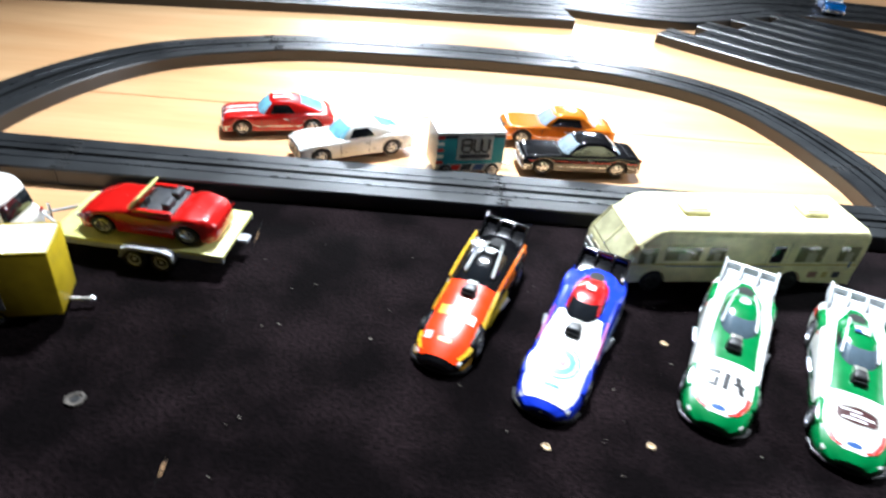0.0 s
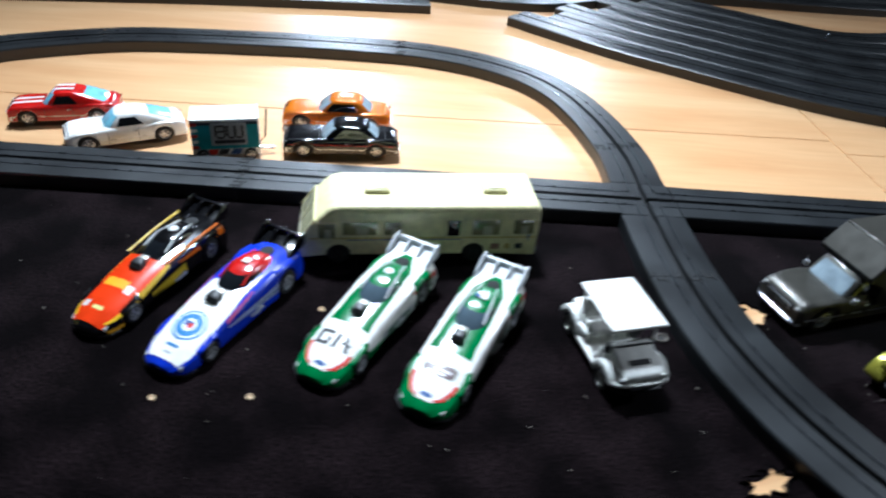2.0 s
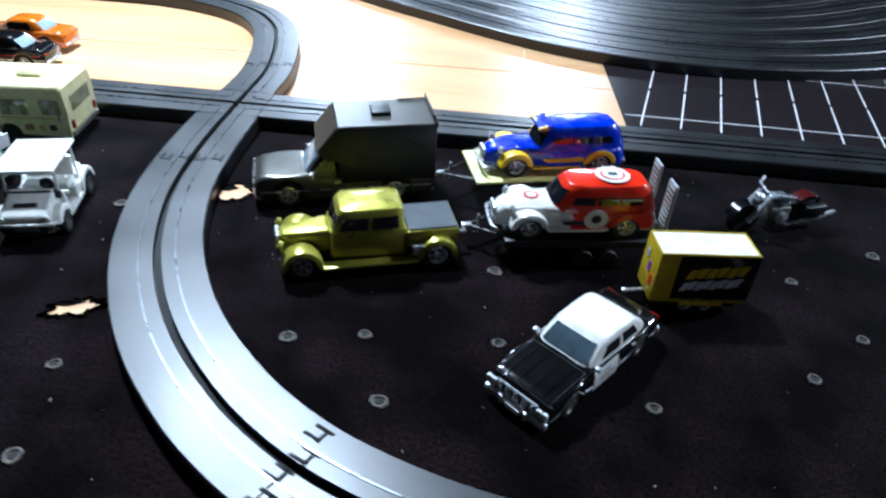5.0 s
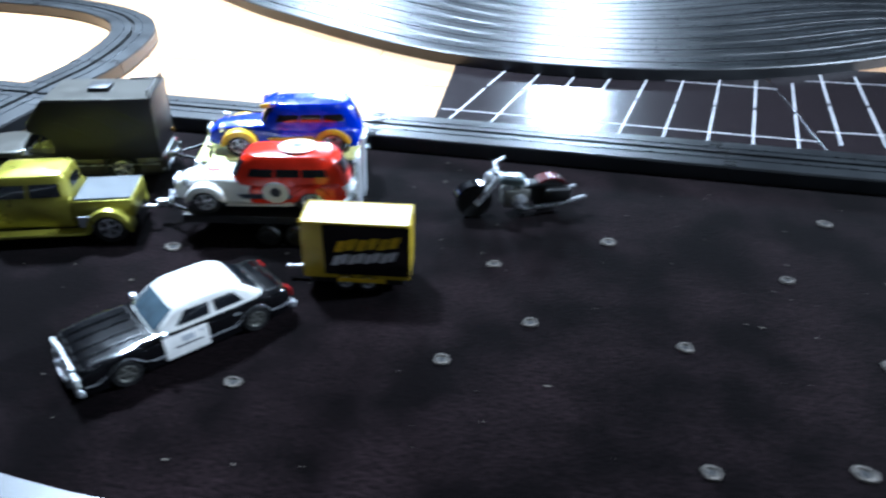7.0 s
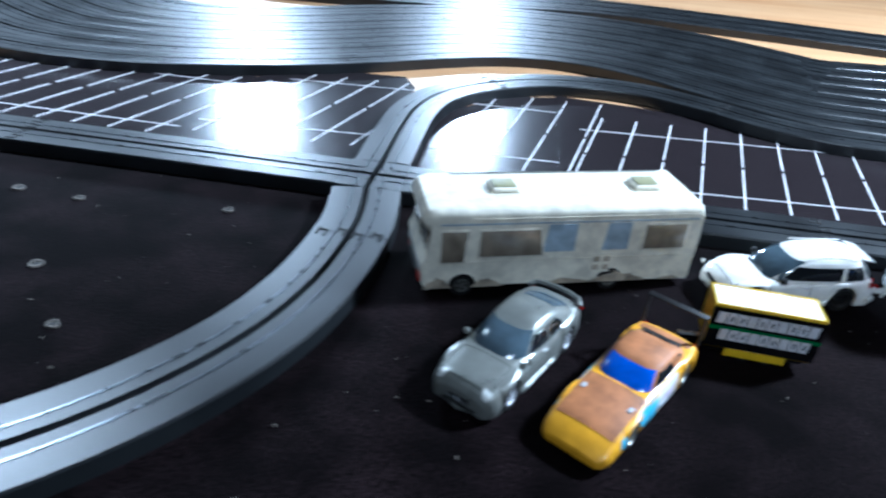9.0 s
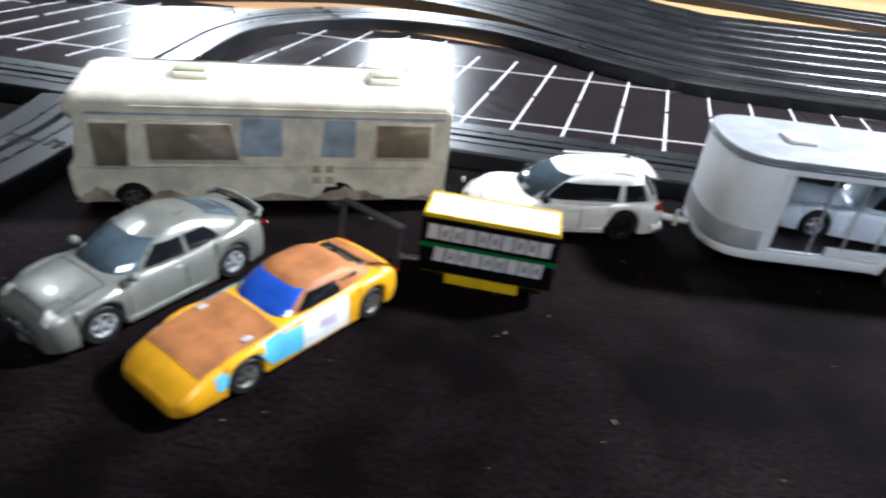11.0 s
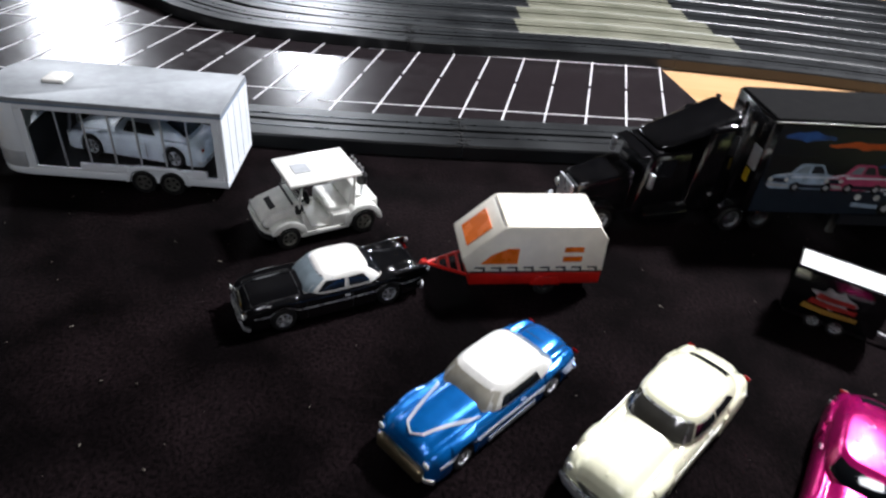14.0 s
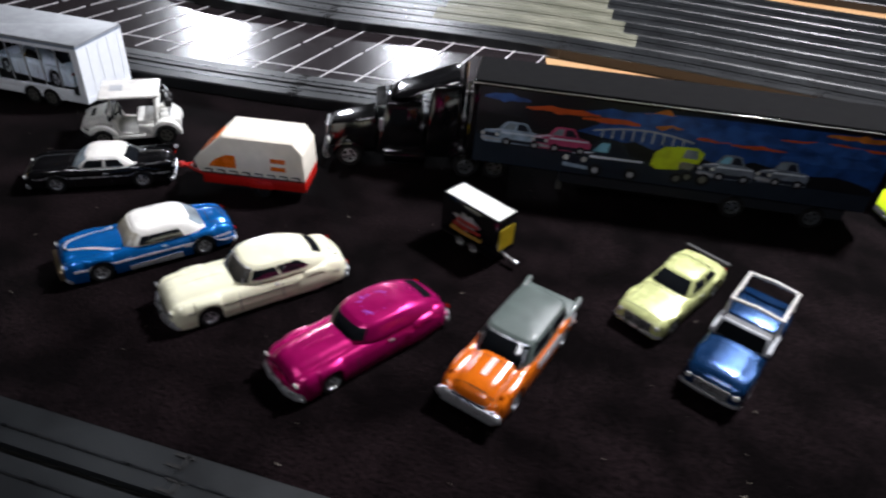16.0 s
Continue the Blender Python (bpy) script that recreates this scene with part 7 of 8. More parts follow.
part("kick_stand", tube([(0, -3, 4), (-3, -7, 0.5)], 0.5), CHROME, mc)
for s in (1, -1):
    part("saddle_bag", box(-20, -9, s * 4.4 - 1.9, s * 4.4 + 1.9, 7, 13, 1.0, 3), BLACKPL, mc)
    part("engine_cover", lathe([(3.2, -0.8), (3.4, 0.4), (2.4, 0.9)], 16, None, "y", (2, s * 3.9, 7.2)), CHROME, mc)
part("air_cleaner", lathe([(2.6, 0), (2.6, 1.4), (1.6, 1.8)], 16, None, "y", (2, -4.2, 11.5)), CHROME, mc)
part("front_fender", prism([(20 + 8.8 * math.cos(a), 7.6 + 8.8 * math.sin(a)) for a in [math.pi * (0.1 + 0.07 * k) for k in range(11)]] + [(20 + 8.0 * math.cos(a), 7.6 + 8.0 * math.sin(a)) for a in [math.pi * (0.8 - 0.07 * k) for k in range(11)]], -2.4, 2.4), BLACKP, mc)
mc.scale = (1.22, 1.3, 1.12)

# ---- silver coupe and orange winged car ----
sv = car("sports_car", "metallic silver toy sports saloon with a rear lip spoiler", 14.525, -1.675, 242.5, 75, 30.5, SILVER,
         [(0, 14.4, 0.82), (0.03, 16.4, 0.90), (0.1, 17.2, 0.96), (0.25, 16.8, 1.0), (0.45, 16.0, 0.99), (0.62, 15.8, 0.99), (0.78, 14.8, 0.99), (0.89, 13.6, 0.98), (0.95, 12.4, 0.95), (0.985, 11.2, 0.89), (1, 10.0, 0.84)], 2.6, 5.8, (0.31, -0.29), 0.75, 1.3, (-34.5, -15, 1.5, 18, 15.0, 23.4, 13.4, 9.6), SILVER, DUSKGLASS, CHROME, bump=False, lean=1.55, n=3.2, dome=1.5, grille=False, front_lamp=False, side=(0.30, 0.82, 0.12, 0.70), split=(0.53, 0.56), side_glass=SMOKE, rear_glass=DUSKGLASS, screen=(0.05, 0.95, 0.08, 0.86), rear=(0.14, 0.86, 0.28, 0.86), nose=0.18)
part("lip_spoiler", tube([(-33.5, -12.6, 16.9), (-36.6, -10.6, 18.0), (-37.6, -5, 18.5), (-37.8, 0, 18.6), (-37.6, 5, 18.5), (-36.6, 10.6, 18.0), (-33.5, 12.6, 16.9)], 0.9), SILVER, sv)
part("spoiler_shadow_line", tube([(-32.5, -11, 17.6), (-35.2, -9, 18.0), (-36, 0, 18.2), (-35.2, 9, 18.0), (-32.5, 11, 17.6)], 0.4), SEAMDARK, sv)
part("lower_grille", box(36.6, 37.8, -7.5, 7.5, 3.2, 4.6, 0.3, 1), SEAMDARK, sv, "dark lower intake")
part("grille", box(36.8, 37.9, -4.6, 4.6, 5.4, 7.8, 0.5, 2), SEAMDARK, sv, "dark grille mouth")
part("grille_bar", box(37.6, 38.1, -4.4, 4.4, 6.4, 6.8), CHROME, sv, smooth=False)
part("grille_post", box(37.6, 38.1, -0.25, 0.25, 5.5, 7.7), CHROME, sv, smooth=False)
part("front_spoiler", tube([(30, -13.4, 2.6), (35, -9.6, 2.4), (37.8, 0, 2.4), (35, 9.6, 2.4), (30, 13.4, 2.6)], 0.8), SILVER, sv)
seams(sv, (15, -4, -20), 4, 14.6, hood=(19, 34, 10.6), handles=(-2, -18))
for s in (1, -1):
    part("mirror", lathe([(0.2, -1.6), (1.3, -0.8), (1.4, 0.6), (0.2, 1.4)], 12, None, "y", (12.5, s * 14.4, 16.4)), SILVER, sv)
    side_patch(sv, -20, 20, 3.0, 4.2, SILVER, "sill", 0.5, cols=10, rows=2, sides=(s,))
    top_patch(sv, 33.0, 36.0, lambda a: s * (8.0 + a), lambda a: s * (11.6 - 0.5 * a), LAMPGLASS, "headlight", 0.2, cols=5, rows=5)

oc = car("muscle_car", "weathered tan toy muscle car with orange and blue trim", 14.975, -1.805, 238.5, 80, 28.5, AMBER,
         [(0, 12.6, 0.92), (0.05, 14.2, 0.98), (0.25, 14.8, 1.0), (0.45, 14.2, 0.98), (0.6, 13.6, 0.97), (0.78, 12.4, 0.98), (0.87, 11.2, 0.98), (0.93, 9.2, 0.96), (0.975, 7.2, 0.93), (1, 6.0, 0.9)], 2.6, 5.2, (0.25, -0.33), 0.25, 0.7, (-33, -20, -3.5, 7.5, 13.4, 20.0, 12.2, 9.8), TAN, BLUEGLASS, DULLMETAL, bump=False, grille=False, panes=1, side=(0.44, 0.86, 0.16, 0.78), side_glass=SMOKE, screen=(0.06, 0.94, 0.1, 0.86), rear=(0.2, 0.8, 0.3, 0.8), rear_glass=SMOKE, nose=0.24, front_lamp=False, n=4.0, trim=TAN)
hood = lambda a: 12.0 - 0.4 * a  # noqa: E731
top_patch(oc, 8, 32, lambda a: -hood(a), hood, TAN, "hood_panel", 0.16, "rust-tan weathered hood")
top_patch(oc, -35, -31, -11, 11, TAN, "deck_panel", 0.16, "rust-tan weathered deck")
seams(oc, (7, -11), 4, 12.6, hood=(9, 30.6, 11.2))
side_patch(oc, 0, 29, lambda a: 3.4 + 2.4 * a, lambda a: 13.4 - 3.4 * a ** 1.5, SKYBLUE, "fender_print", 0.16, "sky blue fender")
side_patch(oc, -16, 1, lambda a: 3.4, lambda a: 13.6 - 0.2 * a, WHITE, "door_print", 0.2, "white door panel")
side_patch(oc, -11, -5, lambda a: 7.0, lambda a: 10.4, plain("faded_violet_decal", "c3b4cc", 0.5), "faded_mark", 0.28)
side_patch(oc, -9, -1, lambda a: 5.0, lambda a: 7.2, PALEBLUE, "faded_mark", 0.32)
for s in (1, -1):
    part("wing_post", prism([(-39.6, 12.6), (-36.6, 13.0), (-38.4, 26.5), (-40.2, 26.5)], s * 12.2 - 0.35, s * 12.2 + 0.35, 0.15), BLACKPL, oc, "dark upright wing post")
    part("hood_scoop", box(15, 18, s * 9.6 - 0.9, s * 9.6 + 0.9, 12.8, 13.7, 0.4, 2), GREY, oc)
    part("quarter_window_louvre", box(-22, -15, s * 10.6 - 0.4, s * 10.6 + 0.4, 16.8, 17.7), BLACKPL, oc, smooth=False)
part("wing", prism([(-41, 26.2), (-38.2, 26.0), (-38.2, 26.6), (-41, 27.0)], -12.8, 12.8, 0.15), BLACKPL, oc, "thin dark high rear wing")
part("rear_louvre", box(-28.5, -25, -8.4, 8.4, 16.4, 17.3, 0.3, 1), BLACKPL, oc)

# ---- white estate car and the show trailer ----
su = car("suv", "white toy sport utility car hitched to a show trailer", 15.84, -0.815, 194, 79, 30, WHITE,
         [(0, 14.0, 0.84), (0.03, 15.8, 0.92), (0.1, 16.6, 0.98), (0.4, 16.4, 1.0), (0.66, 16.2, 0.99), (0.82, 15.4, 0.98), (0.92, 13.6, 0.94), (0.97, 11.6, 0.88), (1, 9.2, 0.80)], 3.4, 6.4, (0.31, -0.27), 0.6, 1.2, (-38, -30, 3, 20, 15.2, 26.6, 13.8, 10.8), WHITE, DUSKGLASS, BLACKPL, bump=False, panes=2, side=(0.12, 0.86, 0.14, 0.70), split=(0.30, 0.345), screen=(0.05, 0.95, 0.06, 0.88), rear=(0.1, 0.9, 0.3, 0.78), n=3.4, lean=1.7, dome=1.2, side_glass=SMOKE, rear_glass=SMOKE, grille=False, nose=0.2, front_lamp=(11.4, 12.2, 1.4))
part("roof_spoiler", hexa([(-35.5, -9.2, 24.8), (-29, -9.6, 26), (-29, 9.6, 26), (-35.5, 9.2, 24.8)], [(-35.7, -9.0, 25.6), (-29, -9.4, 27.0), (-29, 9.4, 27.0), (-35.7, 9.0, 25.6)], 0.35, 2), WHITE, su)
part("rear_bumper", tube([(-33, -14, 6), (-38, -11.5, 6), (-39.6, -6, 6), (-39.8, 6, 6), (-38, 11.5, 6), (-33, 14, 6)], 2.2), WHITE, su)
part("front_bumper", tube([(31, -13.6, 6), (36, -10.5, 6), (38.6, -5, 6), (38.6, 5, 6), (36, 10.5, 6), (31, 13.6, 6)], 2.2), WHITE, su)
part("grille", tube([(37.6, -6, 9.2), (38.9, -3, 9.2), (38.9, 3, 9.2), (37.6, 6, 9.2)], 1.3), SEAMDARK, su, "dark grille mouth")
seams(su, (17, -3.5, -20), 5, 14.8, hood=(21.5, 35, 11.5), handles=(-1, -17.5))
for s in (1, -1):
    side_patch(su, -39.2, -34, 13.6, 15.4, LENSRED, "tail_strip", 0.3, cols=4, rows=2, sides=(s,))
    side_patch(su, -17, 17, 4.0, 5.6, WHITE, "sill", 0.5, cols=8, rows=2, sides=(s,))
    part("mirror", lathe([(0.2, -1.8), (1.5, -0.9), (1.6, 0.7), (0.2, 1.6)], 12, None, "y", (12, s * 14.6, 17.4)), SEAMDARK, su)
    part("roof_rail", tube([(-27, s * 9.4, 27.2), (0, s * 9.2, 27.6)], 0.35), WHITE, su)

TRAILERWHITE = plain("white_trailer_plastic", "eef3f8", 0.4, wear=0.03)
st = thing("show_trailer", 16.955, -0.737, 183.2, "pale white toy show trailer with clear sides, holding a car", "trailer", 0.014)
TL, TW, TH = 116, 48, 46.5
nose_in = 19
def nose_arc(depth, half, n=18):
    """The rounded front, from one side to the other."""
    out = []
    for k in range(n + 1):
        a = math.pi * (k / n - 0.5)
        out.append((TL / 2 - nose_in + depth * abs(math.cos(a)) ** 0.72, half * math.copysign(abs(math.sin(a)) ** 0.72, a)))
    return out


outl = [(-TL / 2, -TW / 2)] + nose_arc(nose_in, TW / 2) + [(-TL / 2, TW / 2)]
part("roof", prism(outl, TH - 2.2, TH, 0.5, axis="z"), plain("light_grey_roof_plastic", "8e9296", 0.45), st, "light grey roof")
part("roof_edge", prism([(x * 1.004, y * 1.008) for x, y in outl], TH - 2.9, TH - 2.0, 0.2, axis="z"), BLUEGREY, st, "blue-grey roof edge")
part("trailer_floor", prism(outl, 5.5, 9.5, 0.5, axis="z"), TRAILERWHITE, st)
nosepts = nose_arc(nose_in - 0.2, TW / 2 - 0.1) + nose_arc(nose_in - 2.2, TW / 2 - 2)[::-1]
part("front_wall", prism(nosepts, 9.4, TH - 2.1, 0.2, axis="z"), TRAILERWHITE, st)
part("nose_guard", prism([(x * 1.008, y * 1.01) for x, y in nosepts], 9.5, 18, 0.2, axis="z"), GREY, st, "grey lower nose guard")
part("rear_wall", box(-TL / 2, -TL / 2 + 2, -TW / 2 + 0.1, TW / 2 - 0.1, 9.4, TH - 2.1, 0.3, 1), TRAILERWHITE, st)
for k in range(4):
    part("rear_rib", box(-TL / 2 - 0.25, -TL / 2, -TW / 2 + 5 + k * 10.6, -TW / 2 + 6.2 + k * 10.6, 8, TH - 4), TRAILERWHITE, st, smooth=False)
for s in (1, -1):
    y = s * (TW / 2 - 0.8)
    part("side_frame", box(-TL / 2 + 1.9, TL / 2 - nose_in, y - 0.7, y + 0.7, TH - 5.5, TH - 2.1, 0.2, 1), TRAILERWHITE, st)
    part("side_frame", box(-TL / 2 + 1.9, TL / 2 - nose_in, y - 0.7, y + 0.7, 9.3, 10.8, 0.2, 1), TRAILERWHITE, st)
    part("side_frame", box(-TL / 2 + 1.9, -TL / 2 + 5.2, y - 0.7, y + 0.7, 10.7, TH - 5.4, 0.2, 1), TRAILERWHITE, st)
    part("side_frame", box(TL / 2 - nose_in - 4, TL / 2 - nose_in, y - 0.7, y + 0.7, 10.7, TH - 5.4, 0.2, 1), TRAILERWHITE, st)
    side_glass = part("side_glass", box(-TL / 2 + 5.2, TL / 2 - nose_in - 4, y - 0.25, y + 0.25, 10.7, TH - 5.4), CLEAR, st, "clear plastic side", smooth=False)
    side_glass.visible_shadow = False
    for k in range(6):
        xx = -TL / 2 + 17 + k * 12.2
        part("side_bar", box(xx, xx + 0.7, y - 0.5, y + 0.5, 10.7, TH - 5.4), GREY, st, smooth=False)
    part("fender", prism([(-39, 5.5), (-37, 12.6), (-33, 15.2), (-13, 15.2), (-9, 12.6), (-7, 5.5), (-9, 5.5), (-10.5, 11.4), (-14, 13.4), (-32, 13.4), (-35.5, 11.4), (-37, 5.5)], s * (TW / 2) - 0.6, s * (TW / 2) + 0.6, 0.3), TRAILERWHITE, st)
    part("side_step", box(-48, 14, y - 0.8, y + 0.8, 10.7, 14.2, 0.2, 1), TRAILERWHITE, st)
    for wxx in (-30, -16):
        wheel(st, wxx, s * (TW / 2 - 1.0), 6.2, 6.2, 4.2, DULLMETAL, "spoke", s)
part("floor_mat", box(-TL / 2 + 3, TL / 2 - nose_in, -TW / 2 + 2.5, TW / 2 - 2.5, 9.4, 10.0), BLACKPL, st, "dark floor mat", smooth=False)
# dark panel added so the space behind the nose looks shaded
part("inner_shade_panel", box(TL / 2 - nose_in - 3.5, TL / 2 - nose_in - 2.5, -TW / 2 + 3, TW / 2 - 3, 10, 30), SEATGREY, st, "dark panel standing in for shade behind the nose", smooth=False)
part("roof_vent", box(22, 33, -5.5, 5.5, TH - 0.2, TH + 1.8, 0.8, 3), WHITE, st, "white roof vent")
# dark sheet along the far side, put in for the shade inside
part("far_shade_sheet", box(-TL / 2 + 3, TL / 2 - nose_in - 4, -TW / 2 + 2.0, -TW / 2 + 2.6, 10, TH - 14), SEATGREY, st, "dark sheet standing in for shade inside", smooth=False)
part("tongue", tube([(TL / 2 - 2, 0, 7), (TL / 2 + 9, 0, 7.5), (TL / 2 + 15, 0, 8)], 1.6), WHITEPL, st)
part("tongue_jack", tube([(TL / 2 + 6, 1.5, 5), (TL / 2 + 6, 1.5, 12)], 0.8), WHITEPL, st)
sw = car("show_car", "white toy muscle car standing askew in a clear-sided trailer", 17.06, -0.738, 174.5, 80, 29, PALEBLUE, MUSCLE, 3.0, 5.6, (0.31, -0.30), 0.2, 0.6, (-33, -17, 3, 13.5, 14.0, 22.8, 12.8, 10.0), PALEBLUE, PALEGLASS, CHROME, z=0.1, nose=0.08, side_glass=SMOKE, panes=1, side=(0.4, 0.84, 0.18, 0.76), n=5.0)
seams(sw, (12, -8), 4, 12.8, hood=(15, 36, 11), handles=(-5,))
sw.scale = (0.9, 0.9, 1.08)

# ---- fifties cars ----
bw = car("saloon_car", "black toy fifties car with a white roof towing a caravan", 18.195, -1.615, 210.5, 85, 29, BLACKP,
         [(0, 12, 0.8), (0.04, 15.2, 0.9), (0.2, 15.6, 0.98), (0.45, 15.0, 1.0), (0.7, 15.6, 0.98), (0.9, 15.2, 0.96), (0.97, 13.6, 0.92), (1, 11, 0.86)], 3.0, 5.6, (0.30, -0.28), 0.35, 0.7, (-23, -14, 6, 16, 14.4, 21.8, 13.2, 11.0), WHITE, PALEGLASS, CHROME, dip=1.2, side_glass=SMOKE, screen=(0.05, 0.95, 0.08, 0.84), side=(0.2, 0.86, 0.16, 0.74), trim=CHROME)
for s in (1, -1):
    part("tail_fin", prism([(-43, 11), (-22, 15), (-40, 16.8), (-44, 16.4)], s * 12.0 - 0.9, s * 12.6 + 0.9, 0.3), BLACKP, bw)
    part("tail_lamp", lathe([(1.5, 0), (1.5, -1.2), (0.5, -2)], 12, None, "x", (-42.6, s * 12.4, 14.6)), CHROME, bw)

side_patch(bw, -40, 38, 9.4, 9.9, CHROME, "side_trim", 0.2, cols=24, rows=1)
seams(bw, (15, -6), 4, 13.2, hood=(17, 38, 9.5), handles=(-3.5,))
GREYGLASS = glassy("grey_window_plastic", "4c4a46", 0.14)
CREAMGLASS = glassy("cream_window_plastic", "b8b2a2", 0.12)
bl = car("saloon_car", "metallic blue toy fifties coupe with a white roof", 18.855, -2.115, 228.5, 84, 30, BLUEMET, FIFTIES, 2.6, 5.4, (0.31, -0.29), 0.6, 1.6, (-28, -19, 6.5, 14, 14.6, 22.0, 13.6, 11.2), WHITE, CREAMGLASS, CHROME, dip=0.7, grille=False, side_glass=SMOKE, rear_glass=PALEGLASS, screen=(0.04, 0.96, 0.06, 0.8), side=(0.3, 0.84, 0.06, 0.62), panes=1, trim=WHITE)
bl_top = SKINS[bl.name].top
side_patch(bl, -39, 38, 9.0, 9.9, GREY, "side_trim", 0.3, "silver side strip", cols=24, rows=1)
side_patch(bl, -13, 13, 3.0, lambda a: 6.2 - 0.8 * a, GREY, "sill_panel", 0.25, cols=8, rows=2)
side_patch(bl, -40, -14, lambda a: 5.5 + 3.0 * a, lambda a: 6.3 + 3.0 * a, GREY, "side_trim", 0.3, cols=8, rows=1)
for s in (1, -1):
    top_patch(bl, 15, 37, lambda a: s * (9.8 - 6.8 * a), lambda a: s * (11.0 - 6.8 * a), GREY, "hood_trim", 0.3, "silver hood strip", rows=2)
    part("hood_trim_front", tube([(37, s * 3.4, bl_top(37, s * 3.4)), (39, 0, bl_top(39, 0))], 0.45), GREY, bl)
seams(bl, (14, -8), 4, 13.6, boot=(-38, -30, 8), handles=(-5,))
part("bumper_guard", box(41, 44.6, -11, 11, 3.6, 9.4, 1.2, 3), plain("tarnished_chrome", "b8a888", 0.3, 0.9), bl, "tarnished front bumper and grille")

cr = car("saloon_car", "ivory toy fifties custom car with chrome bumpers", 19.485, -2.185, 229, 86, 31, IVORY, FIFTIES, 2.4, 5.2, (0.31, -0.29), 0.8, 2.0, (-35, -19, 6.5, 13.5, 15.0, 23.0, 14.0, 11.4), IVORY, GREYGLASS, CHROME, dip=0.5, grille=False, screen=(0.06, 0.94, 0.1, 0.84), side=(0.24, 0.86, 0.22, 0.76), side_glass=SMOKE, split=(0.54, 0.57), rear=(0.2, 0.8, 0.35, 0.62), trim=CHROME, lean=1.5, n=3.4)
side_patch(cr, -38, 36, lambda a: 9.0 + 1.2 * a, lambda a: 9.5 + 1.2 * a, DULLMETAL, "side_trim", 0.25, cols=24, rows=1)
side_patch(cr, -34, -16, 2.8, lambda a: 11.4, IVORY, "fender_skirt", 0.5, cols=8, rows=4, clip=False)
seams(cr, (12.5, -8), 4, 13.8, boot=(-39, -36.5, 8), handles=(-5.5,))
part("hood_crest", tube([(16, 0, SKINS[cr.name].top(16, 0)), (28, 0, SKINS[cr.name].top(28, 0) + 0.1), (40, 0, SKINS[cr.name].top(40, 0))], 0.35), IVORY, cr)
part("windscreen_post", tube([(13.2, 0, 15.8), (7.0, 0, 22.2)], 0.4), CHROME, cr)
part("grille_teeth", tube([(41.4, -9, 7.6), (43.2, -4, 7.8), (43.4, 4, 7.8), (41.4, 9, 7.6)], 1.1), DULLMETAL, cr, "dull toothed grille")
bumper(cr, 44.6, 14.0, 5.2, 4.0, 2.8, curve=3.0)
bumper(cr, -43.8, 13.4, 5.6, 3.6, 2.4)
part("hood_badge", lathe([(1.3, 0), (1.3, 0.5)], 14, None, "z", (34, 0, 15.6)), DULLMETAL, cr)

mg = car("saloon_car", "metallic magenta toy fifties car with a violet roof decal", 20.095, -2.36, 238, 84, 31, MAGENTA, FIFTIES, 2.4, 5.2, (0.31, -0.29), 0.8, 2.0, (-39, -21, 6.0, 13.0, 15.0, 22.4, 14.0, 11.4), MAGENTA, SMOKE, CHROME, dip=0.5, grille=False, screen=(0.08, 0.92, 0.2, 0.82), side=None, rear=(0.2, 0.8, 0.35, 0.62), lean=1.5, n=3.4)
bumper(mg, 43.6, 14.2, 5.4, 4.6, 3.0, curve=3.0)
bumper(mg, -42.8, 13.6, 5.6, 4.0, 2.6)
seams(mg, (12.5, -8), 4, 13.6, handles=(-5.5,))
side_patch(mg, -33, -15, 2.8, lambda a: 11.2, MAGENTA, "fender_skirt", 0.5, cols=8, rows=4, clip=False)
part("hood_crest", tube([(16, 0, SKINS[mg.name].top(16, 0)), (28, 0, SKINS[mg.name].top(28, 0) + 0.1), (40, 0, SKINS[mg.name].top(40, 0))], 0.35), MAGENTA, mg)
part("grille_teeth", tube([(40.6, -9, 7.6), (42.4, -4, 7.8), (42.6, 4, 7.8), (40.6, 9, 7.6)], 1.1), MAGENTA, mg)
for k, (px, py, r) in enumerate(((-9, 2, 3.2), (-5, -3, 3.6), (-12, -3, 2.6), (-2, 3, 2.4))):
    pts = [(px + r * math.cos(a) * (1.5 if j % 2 else 0.7), py + r * math.sin(a) * (1.3 if j % 2 else 0.7)) for j, a in enumerate([6.2832 * j / 14 for j in range(14)])]
    part("roof_decal", prism(pts, 22.3, 23.15, axis="z"), VIOLET, mg, "violet splash decal", smooth=False)

og = car("saloon_car", "orange toy fifties car with a grey roof", 20.745, -2.22, 253, 80, 31, ORANGE,
         [(0, 12, 0.84), (0.04, 15.4, 0.93), (0.2, 15.8, 0.99), (0.45, 15.2, 1.0), (0.7, 15.6, 0.99), (0.9, 15.0, 0.98), (0.97, 13.6, 0.95), (1, 11, 0.9)], 3.0, 5.4, (0.31, -0.29), 0.2, 1.3, (-33, -28, 8, 17, 14.6, 23.8, 13.8, 11.8), GREYROOF, SMOKE, CHROME, dip=1.0, n=6.0, trim=CHROME, screen=(0.05, 0.95, 0.08, 0.84))
part("deck_lid", box(-39, -27, -13.6, 13.6, 14, 16.4, 0.8, 3), GREYROOF, og, "grey rear deck")
top_patch(og, 18, 29, -1.1, 1.1, WHITE, "hood_stripe", 0.3, rows=2)
side_patch(og, -37, 6, lambda a: 8.0 + 1.5 * a, lambda a: 14.0 - 0.6 * a, GREY, "side_panel", 0.2, "pale side panel", cols=20)
seams(og, (16, -6), 4, 13.2, hood=(18.4, 36, 9.5), handles=(-3,))
